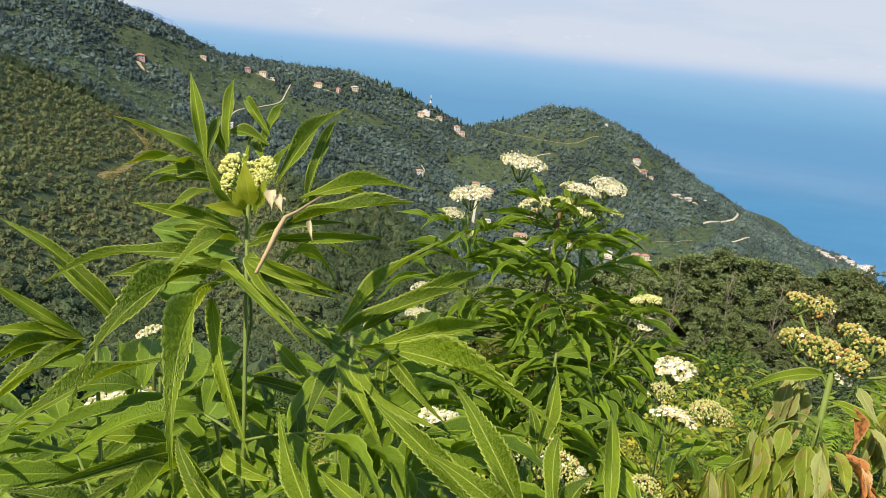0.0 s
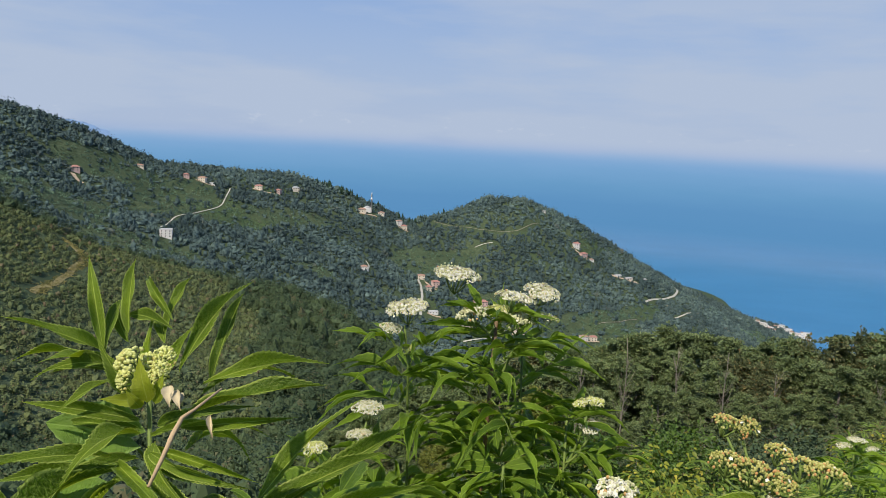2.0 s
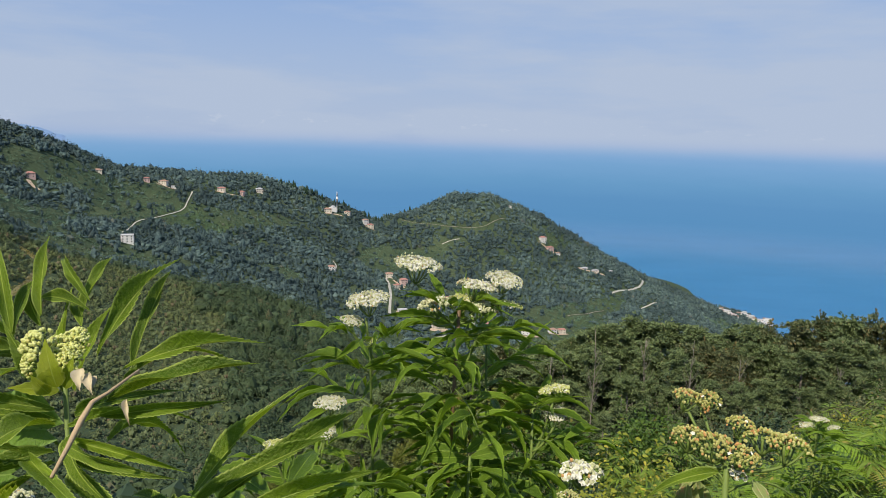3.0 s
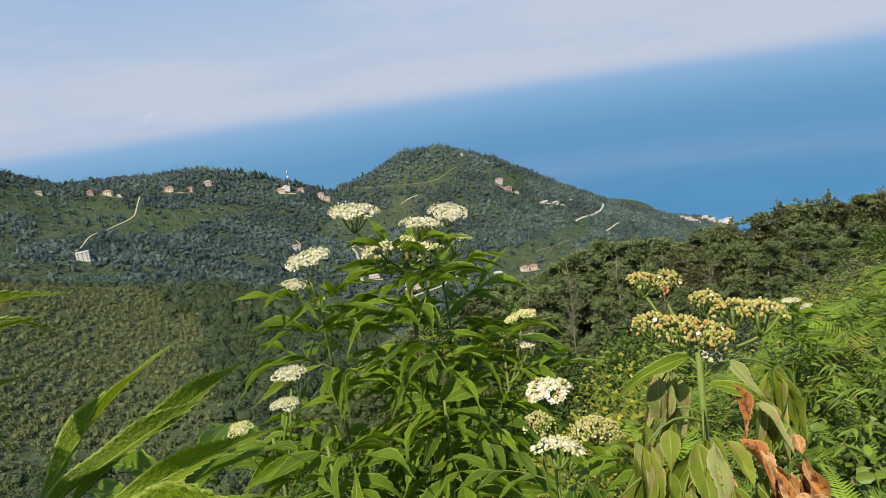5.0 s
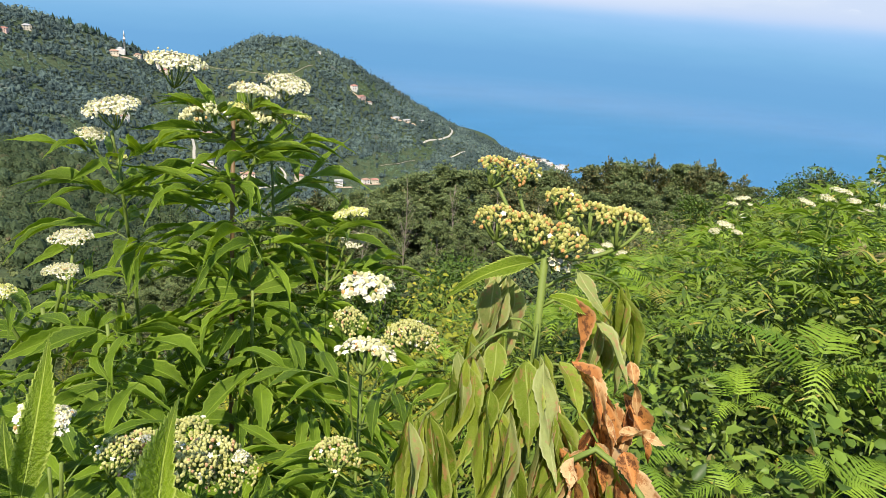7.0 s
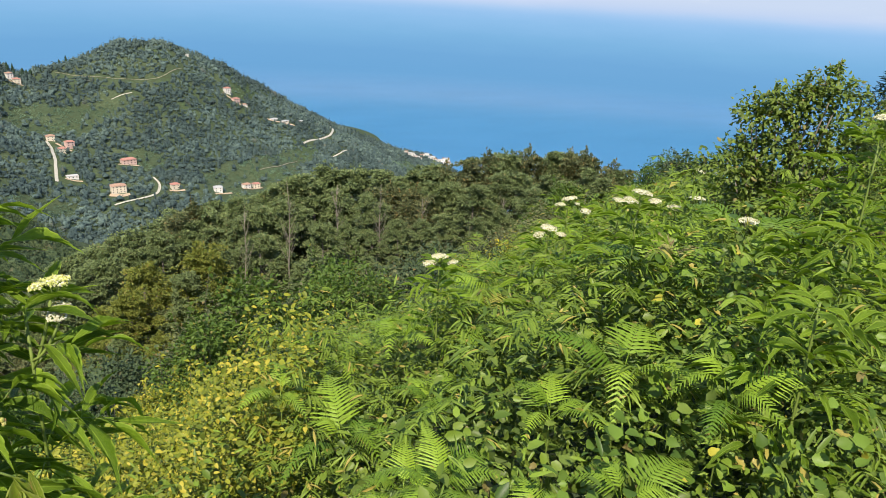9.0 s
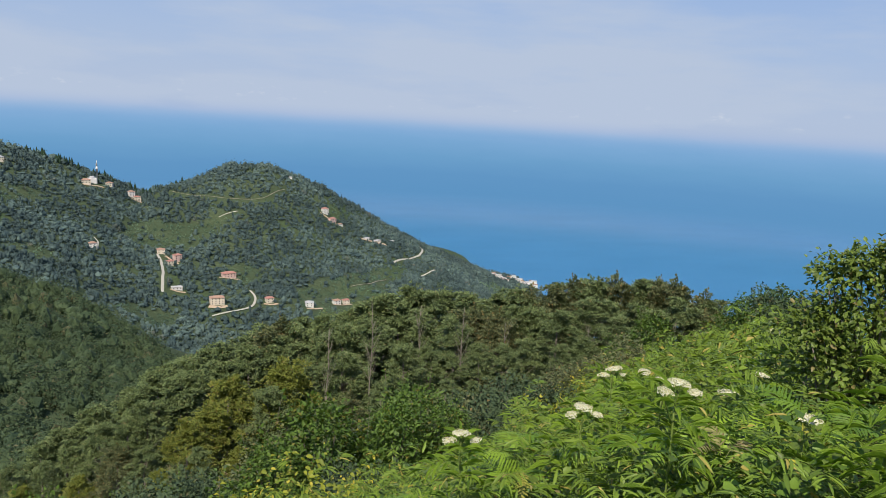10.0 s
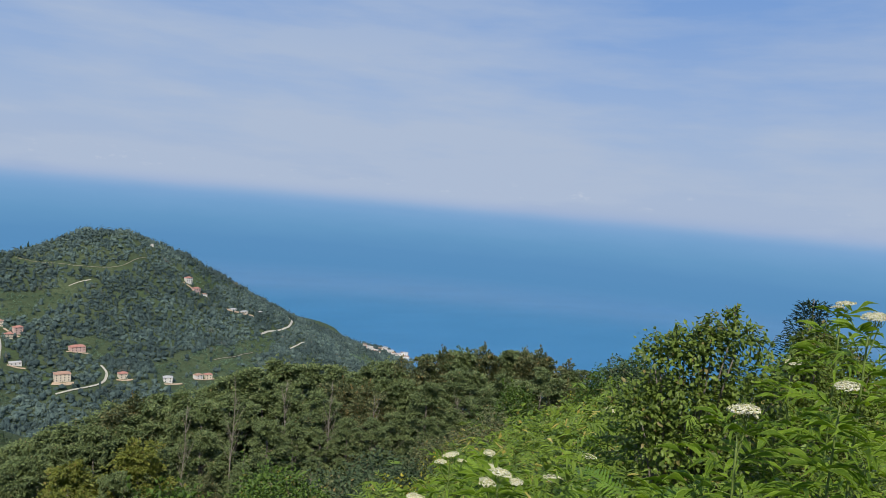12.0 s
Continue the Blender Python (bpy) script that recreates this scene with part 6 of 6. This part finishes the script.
def weeds(name, label, count, az0, az1, r0, r1, leaf, mat, seed, tall=1.0, depth=0.35, slim=0.55, full=True):
    g = np.random.default_rng(seed)
    a = g.uniform(az0, az1, count)
    r = np.sqrt(g.uniform(r0 ** 2, r1 ** 2, count))
    x, y = polar(a, r)
    # leaves stand in sprigs: gather them to stems
    cell = 0.05 + 0.012 * r
    sx, sy = np.round(x / cell) * cell, np.round(y / cell) * cell
    key = np.sin(sx * 91.7 + sy * 47.3) * 43758.5
    part_of = key - np.floor(key)
    x = sx + (x - sx) * 0.55 + (part_of - 0.5) * cell
    y = sy + (y - sy) * 0.55 + (np.sin(part_of * 917.0) * 0.5) * cell
    top = canopy(x, y) * tall * (0.66 + 0.52 * part_of)
    z = land(x, y) + top - depth * g.random(count) ** 1.5
    out = np.stack([x - sx, y - sy, 0 * x], 1) / cell[:, None]
    way = out * 2 + g.normal(0, 0.55, (count, 3)) + [0, -0.15, 0.15]
    up = np.array([-0.2, -0.45, 1.0]) + g.normal(0, 0.38, (count, 3))
    size = leaf * g.uniform(0.55, 1.35, count) * (0.75 + 0.5 * part_of)
    make = blades if full else leaf_soup
    v, f = make(np.stack([x, y, z], 1), way, up, size, size * slim)
    return tagged(new(name, mesh_from(name, v, f, mat, full)), label, "weeds", kind="stuff")


weeds("broad_weeds", "dense mat of broad green weed leaves on the bank", 29000, -42, 78, 0.75, 4.6, 0.030, WEED, 51, 0.92, 0.65, 0.6)
weeds("narrow_weeds", "narrow green weed leaves among the ferns", 24000, -42, 78, 0.75, 4.6, 0.040, WEED, 52, 1.02, 0.55, 0.2)
weeds("bramble", "dark bramble leaves trailing through the bank", 14000, 22, 78, 1.2, 5.5, 0.028, VINE, 53, 0.95, 0.4, 0.7)
weeds("yellow_weeds", "yellow-green flowering weeds below the bank", 46000, -16, 31, 3.4, 10.5, 0.031, YELLOWING, 54, 0.85, 0.45, 0.6, False)
weeds("yellow_patch", "small yellow-green leaves in a patch below the elders", 36000, 4, 25, 2.3, 4.5, 0.020, YELLOWING, 60, 1.06, 0.40, 0.62)
weeds("slope_weeds", "green weeds running down the slope", 38000, -42, 20, 3.0, 13, 0.046, SHRUB, 55, 0.8, 0.5, 0.55, False)
weeds("far_bank_weeds", "green weeds along the shoulder of the bank", 30000, 24, 78, 4.4, 13.0, 0.065, WEED, 56, 0.95, 0.5, 0.5, False)


weeds("undergrowth", "dark low leaves filling the bank beneath the ferns", 30000, -42, 78, 0.75, 4.6, 0.045, VINE, 62, 0.62, 0.5, 0.6, False)
weeds("bindweed_tangle", "broad heart-shaped leaves of climbing bindweed over the bank", 2600, 50, 78, 1.25, 2.8, 0.027, BIG_LEAF, 61, 1.03, 0.45, 0.85)


def elder_sprays(name, label, count, az0, az1, r0, r1, leaflet, mat, seed):
    """Pinnate sprays of narrow elder leaflets standing out of the weeds."""
    g = np.random.default_rng(seed)
    x, y = polar(g.uniform(az0, az1, count), np.sqrt(g.uniform(r0 ** 2, r1 ** 2, count)))
    foot = np.stack([x, y, land(x, y) + canopy(x, y) * g.uniform(0.72, 1.18, count)], 1)
    a = g.uniform(0, 2 * np.pi, count)
    way = np.stack([np.cos(a), np.sin(a), g.uniform(-0.1, 0.55, count)], 1)
    side = unit(np.cross(way, [0.0, 0.0, 1.0]))
    c, w, u, n = [], [], [], []
    for k in range(9):
        s, pair = (0, 4) if k == 8 else (1 if k % 2 else -1, k // 2)
        t = 0.35 + 0.65 * pair / 4
        c.append(foot + way * leaflet * 1.25 * t - np.array([0, 0, 0.25 * leaflet]) * t * t)
        w.append(side * s * 0.9 + way * (0.45 + 0.4 * t) + np.array([0, 0, -0.25]) + g.normal(0, 0.14, (count, 3)))
        u.append(np.array([0, 0, 1.0]) + g.normal(0, 0.25, (count, 3)))
        n.append(leaflet * g.uniform(0.75, 1.15, count))
    n = np.concatenate(n)
    v, f = blades(np.concatenate(c), np.concatenate(w), np.concatenate(u), n, n * 0.15, 0.3, 0.3)
    return tagged(new(name, mesh_from(name, v, f, mat, True)), label, "weeds", kind="stuff")


elder_sprays("elder_foliage", "narrow pinnate elder leaves crowding the bank", 3400, 21, 78, 2.0, 5.2, 0.056, WEED, 57)
elder_sprays("elder_thicket", "young elder foliage along the shoulder of the bank", 1500, 26, 78, 4.6, 10.0, 0.10, WEED, 58)


def frond_mesh(length, seed, mat, curl=0.35):
    """A fern frond along y, arching: paired narrow pinnae with notched edges, tapering to the tip, and a stalk."""
    g = np.random.default_rng(seed)
    v, f = [], []
    line = lambda t: np.array([0, length * t * (1 - 0.12 * curl * t), length * (0.55 * curl * math.sin(math.pi * t * 0.9) - 0.55 * curl * t * t)])
    pairs, cuts = 18, 7
    for k in range(pairs):
        t = 0.24 + 0.75 * k / pairs
        at, on = line(t), line(t + 0.01) - line(t)
        on = on / np.linalg.norm(on)
        arm = length * 0.36 * (1 - (k / pairs)) ** 0.85 * (0.8 if k == 0 else 1) + 0.010 * length
        wide = length * 0.75 / pairs * 0.46
        for s in (-1, 1):
            d = unit(np.array([[s * 0.93, 0.40 * on[1] + 0.12, on[2] * 0.35 - 0.08]]) + g.normal(0, 0.05, (1, 3)))[0]
            base = len(v)
            for c in range(cuts + 1):
                u = c / cuts
                half = wide * (1 - u ** 1.6) * (1.0 if c % 2 else 0.55) + 0.0006
                p = at + d * arm * u - np.array([0, 0, 0.22 * arm * u * u])
                v += [p - on * half, p + np.array([0, 0, 0.12 * half]), p + on * half]
            for c in range(cuts):
                q = base + 3 * c
                f += [(q, q + 1, q + 4, q + 3), (q + 1, q + 2, q + 5, q + 4)]
    s = np.linspace(0, 0.98, 9)
    sv, sf = tube(np.array([line(t) for t in s]), 0.006 * length * (1 - 0.8 * s), 4)
    faces = f + [tuple(i + len(v) for i in q) for q in sf]
    return mesh_from("frond", np.concatenate([np.array(v), sv]), faces, mat)


FRONDS = [frond_mesh(0.50, 1, FERN, 0.5), frond_mesh(0.44, 2, FERN, 0.8), frond_mesh(0.56, 3, FERN, 0.35)]
DRY_FROND = frond_mesh(0.42, 4, FERN_DRY, 0.7)


def fern(x, y, z, size, seed, label="bright green bracken fern with arching fronds", fronds=6, dry=False):
    g = np.random.default_rng(seed)
    plant = thing("fern", label, "fern", Matrix.Translation((x, y, z)) @ Matrix.Scale(size, 4), "ferns on the bank")
    stalk = mesh_from("stalk", *tube([(0, 0, (float(land(x, y)) - z) / size - 0.05), (0.005, 0, -0.2), (0, 0, 0.0)], [0.006, 0.005, 0.004], 5), STEM_GREEN, True)
    child("stalk", stalk, plant)
    for k in range(fronds):
        a = 360 * k / fronds + g.uniform(-25, 25)
        child("frond", DRY_FROND if dry else FRONDS[int(g.integers(3))], plant, pose(0, 0, 0, g.uniform(8, 34), g.uniform(-14, 14), a) @ Matrix.Scale(g.uniform(0.7, 1.1), 4))
    return plant


def build_ferns():
    g = np.random.default_rng(77)
    spots = [(38, 3.5), (24, 2.6), (27, 3.1), (30, 2.4), (31, 3.7), (37, 2.3), (41, 3.8), (44, 2.5), (46, 2.0), (51, 2.8), (53, 3.9), (55, 2.2), (58, 3.1), (49, 4.4), (61, 2.5), (63, 3.6), (35, 4.3), (43, 4.9), (57, 4.8), (26, 4.2), (66, 2.9), (40, 3.1), (36, 3.9), (40, 1.7), (47, 1.6), (54, 1.7), (36, 1.9), (33, 2.9), (58, 2.0), (62, 1.8), (45, 3.2), (39, 2.8), (50, 2.2)]
    for k, (a, r) in enumerate(spots):
        x, y = polar(a + g.uniform(-1, 1), r + g.uniform(-0.1, 0.1))
        z = float(land(x, y)) + float(canopy(x, y)) * 0.92 + g.uniform(-0.10, 0.05)
        fern(float(x), float(y), z, g.uniform(0.42, 0.72) * min(1.0, max(0.55, r / 2.7)), 300 + k)
    for k, (a, r) in enumerate(((52.5, 2.75),)):
        x, y = polar(a, r)
        fern(float(x), float(y), float(land(x, y)) + 0.74, 0.55, 390 + k, "dry pale fern frond among green weeds", 3, True)


build_ferns()

BANK_HEADS = [(1.616, 2.258, 0.585), (2.312, 2.375, 0.709), (3.082, 3.094, 0.367), (2.200, 1.963, 0.820), (1.973, 1.659, 0.953), (2.771, 2.093, 0.743), (2.337, 1.826, 0.819), (3.788, 2.916, 0.593), (1.981, 2.090, 0.705), (2.332, 1.524, 0.861)]
for k, (hx, hy, hz) in enumerate(BANK_HEADS):
    heads = [("white", (hx, hy, hz), 0.8)]
    if k in (0, 1, 4, 8):
        heads += [("mixed", (hx - 0.045, hy, hz - 0.022), 0.6), ("white", (hx + 0.05, hy - 0.01, hz - 0.03), 0.5)]
    ground_z = float(land(hx, hy))
    elder(hx + 0.01, hy + 0.02, hz - 0.06, heads, 200 + k, "dwarf elder on the bank with a white flower head", (0, 0), max(0.3, hz - 0.06 - ground_z - 0.30), 0.085, 0.13, 0.11, 0.016, SMALL_LEAVES)

elder(2.270, 1.150, 1.195, [("white", (2.265, 1.140, 1.263), 0.95), ("white", (2.295, 1.146, 1.249), 0.7)], 221, "robust dwarf elder with a white flower head on the bank", (0, 0), 0.55, 0.085, 0.15, 0.125, 0.0165)
elder(2.830, 1.200, 1.200, [("white", (2.827, 1.185, 1.267), 0.85)], 222, "dwarf elder with a flat white flower head", (0, 0), 0.6, 0.085, 0.15, 0.125, 0.0165)
elder(3.555, 1.600, 1.365, [("white", (3.553, 1.586, 1.431), 0.9), ("mixed", (3.505, 1.590, 1.415), 0.6)], 223, "tall dwarf elder with white flower heads", (0, 0), 0.6, 0.09, 0.15, 0.125, 0.0165, SMALL_LEAVES)
elder(3.055, 1.255, 1.385, [("white", (3.052, 1.242, 1.453), 1.0), ("white", (3.102, 1.250, 1.443), 0.8)], 224, "tall dwarf elder with broad white flower heads", (0, 0), 0.6, 0.09, 0.15, 0.125, 0.0165, SMALL_LEAVES)
elder(3.970, 2.012, 1.010, [("white", (3.967, 1.998, 1.078), 0.9)], 225, "dwarf elder with a white flower head", (0, 0), 0.6, 0.09, 0.15, 0.12, 0.016, SMALL_LEAVES)
elder(2.240, 1.240, 0.995, [], 226, "leafy dwarf elder on the bank", (0, 0), 0.5, 0.085, 0.15, 0.125, 0.0165)
elder(1.820, 0.950, 0.895, [], 227, "leafy dwarf elder with broad leaves", (0, 0), 0.5, 0.085, 0.15, 0.125, 0.018)
elder(2.600, 1.330, 0.935, [], 228, "leafy dwarf elder in the ferns", (0, 0), 0.5, 0.085, 0.15, 0.125, 0.0165)


# ---- shrubs ----
def shrub_meshes(lobes, leaf, mat, seed, sprout=0, slim=0.6, dense=1.0, simple=False):
    """Crown and stems of a bush: leaves in uneven lobes (x, y, z, radius, count), with upright sprouts."""
    g = np.random.default_rng(seed)
    c, d, stems = [], [], []
    for x, y, z, r, count in lobes:
        count = int(count * dense)
        q = unit(g.normal(0, 1, (count, 3)))
        q[:, 2] = np.where(q[:, 2] < -0.3, -q[:, 2] * 0.5, q[:, 2])
        reach = r * g.uniform(0.55, 1.06, (count, 1)) * (1 + 0.25 * np.sin(5 * q[:, :1] + x * 3) * np.sin(6 * q[:, 1:2] + z * 5))
        c.append(np.array([x, y, z]) + q * reach)
        d.append(q)
        for k in range(4):
            e = np.array([x, y, z]) + unit(g.normal(0, 1, (1, 3)))[0] * [r * 0.7, r * 0.7, r * 0.3]
            stems.append((bent((x * 0.15, y * 0.15, 0), e, (0, 0, 0.12 * z), 6), np.linspace(0.011, 0.003, 6)))
    for k in range(sprout):
        x, y, z, r, _ = lobes[k % len(lobes)]
        foot = np.array([x, y, z]) + np.array([*g.normal(0, r * 0.45, 2), r * 0.7])
        tip = foot + np.array([*g.normal(0, 0.05, 2), r * g.uniform(0.35, 0.8)])
        stems.append((bent(foot, tip, (0, 0, 0), 4), [0.003, 0.0025, 0.002, 0.0015]))
        n = 16
        u = g.uniform(0.1, 1, n)[:, None]
        q = unit(g.normal(0, 1, (n, 3)) * [1, 1, 0.35])
        c.append(foot + (tip - foot) * u + q * 0.01)
        d.append(q)
    c, d = np.concatenate(c), np.concatenate(d)
    way = d + g.normal(0, 0.55, c.shape) + [0, 0, -0.25]
    up = np.array([-0.1, -0.3, 0.8]) + d * 0.5 + g.normal(0, 0.3, c.shape)
    size = leaf * g.uniform(0.55, 1.3, len(c))
    v, f = (leaf_soup if simple else blades)(c, way, up, size, size * slim)
    return mesh_from("crown", v, f, mat, True), stalk_mesh("branchwork", stems, BARK)


def shrub(meshes, x, y, size, turn, label, group="", lift=0.0):
    b = thing("shrub", label, "shrub", pose(x, y, float(land(x, y)) - 0.03 + lift, 0, 0, turn) @ Matrix.Scale(size, 4), group)
    tagged(child("branchwork", meshes[1], b), kind="stuff")
    child("crown", meshes[0], b)


hazel = shrub_meshes([(0.02, -0.02, 1.36, 0.17, 220), (0.12, -0.13, 1.44, 0.17, 220), (-0.10, 0.10, 1.30, 0.16, 190), (0.0, 0.0, 1.08, 0.27, 420), (0.20, -0.22, 1.18, 0.24, 330), (-0.20, 0.16, 0.98, 0.20, 260), (-0.05, 0.02, 0.78, 0.32, 460), (0.22, -0.20, 0.84, 0.32, 440), (0.08, -0.08, 0.45, 0.34, 340)], 0.031, VINE, 91, 24, 0.62, 3.2)
shrub(hazel, 3.90, 2.50, 0.95, 0, "dense bramble-grown hazel shrub with upright sprouts on the bank")

BUSHES = [
    shrub_meshes([(0, 0, 0.9, 0.62, 420), (0.5, 0.2, 0.6, 0.55, 320), (-0.5, 0.1, 0.65, 0.55, 320), (0.1, -0.4, 0.5, 0.55, 320), (0.05, 0.1, 1.35, 0.42, 260)], 0.075, SHRUB, 92, 5, 0.6, 2.2, True),
    shrub_meshes([(0, 0, 0.7, 0.6, 380), (0.6, 0, 0.5, 0.5, 300), (-0.55, -0.1, 0.5, 0.55, 320), (0.0, 0.4, 0.95, 0.5, 300)], 0.075, VALLEY, 93, 4, 0.6, 2.2, True),
    shrub_meshes([(0, 0, 0.55, 0.6, 380), (0.55, 0.1, 0.4, 0.5, 300), (-0.5, 0.2, 0.42, 0.5, 300)], 0.075, YELLOWING, 94, 4, 0.6, 2.2, True),
    shrub_meshes([(0, 0, 0.8, 0.55, 360), (0.4, 0.3, 1.1, 0.5, 320), (-0.4, 0.2, 0.7, 0.55, 320), (0.2, -0.3, 0.5, 0.6, 340)], 0.075, BROWNED, 95, 4, 0.6, 2.2, True),
]
BUSH_LABELS = ("bright green bushy sapling on the slope", "dark green bush on the slope below the bank", "yellowing bush among the weeds", "bush with browning olive leaves")


def build_bushes():
    g = np.random.default_rng(63)
    for r0, r1, n, s0, s1 in ((9, 15, 40, 0.5, 0.95), (15, 26, 52, 0.9, 1.6), (26, 38, 44, 1.2, 2.0)):
        for k in range(n):
            a, r = g.uniform(-40, 52), g.uniform(r0, r1)
            if a > 40 - (r - 9) * 0.6 and r < 20:
                continue
            x, y = polar(a, r)
            pick = g.choice(4, p=(0.36, 0.32, 0.14, 0.18) if r > 15 else (0.35, 0.15, 0.38, 0.12))
            shrub(BUSHES[pick], float(x), float(y), g.uniform(s0, s1), g.uniform(0, 360), BUSH_LABELS[pick], "bushes on the slope")
    # the bright sapling that stands out before the dark grove, and its neighbours
    for x, y, s, pick in ((4.3, 14.2, 1.7, 0), (5.6, 13.6, 1.35, 0), (3.2, 13.4, 1.3, 0), (7.2, 14.6, 1.3, 3), (8.6, 13.6, 1.2, 1), (2.0, 15.0, 1.4, 1)):
        shrub(BUSHES[pick], x, y, s, 40 * x, BUSH_LABELS[pick], "bushes on the slope")


build_bushes()


def conifer(x, y, top, label):
    g = np.random.default_rng(8)
    z0 = float(land(x, y))
    tall = top - z0
    t = thing("young_conifer", label, "tree", Matrix.Translation((x, y, z0 - 0.02)))
    child("trunk", mesh_from("trunk", *tube([(0, 0, 0), (0.01, 0, tall * 0.5), (0, 0, tall)], [0.035, 0.022, 0.004], 7), BARK, True), t)
    c, way = [], []
    for k in range(34):
        h = tall * (0.18 + 0.80 * k / 34)
        a0 = g.uniform(0, 6.28)
        reach = 0.34 * tall * (1 - h / tall) ** 0.8 + 0.05
        for j in range(6):
            a = a0 + j * 1.047 + g.normal(0, 0.15)
            d = np.array([math.cos(a), math.sin(a), 0.28])
            m = 15
            u = g.uniform(0.1, 1, m)[:, None]
            c.append(np.array([0, 0, h]) + d * reach * u + g.normal(0, 0.012, (m, 3)))
            way.append(d + g.normal(0, 0.6, (m, 3)))
    c, way = np.concatenate(c), np.concatenate(way)
    v, f = leaf_soup(c, way, np.array([0, 0, 1.0]) + g.normal(0, 0.5, c.shape), 0.06 * g.uniform(0.7, 1.2, len(c)), 0.010)
    child("crown", mesh_from("crown", v, f, PINE), t)


shrub(hazel, 5.2, 2.6, (1.08 - float(land(5.2, 2.6))) / 1.55, 70, "dark green bush beside the young conifer", "bushes on the slope")
shrub(hazel, 5.9, 2.7, (1.00 - float(land(5.9, 2.7))) / 1.6, 200, "dense green bushy growth on the bank", "bushes on the slope")
weeds("hillside_grass", "low green weeds on the slope behind the path", 64000, 77, 319, 0.7, 6.5, 0.095, SHRUB, 59, 0.6, 0.35, 0.22, False)
conifer(7.1, 3.66, 1.10, "young dark green conifer behind the shrubs")
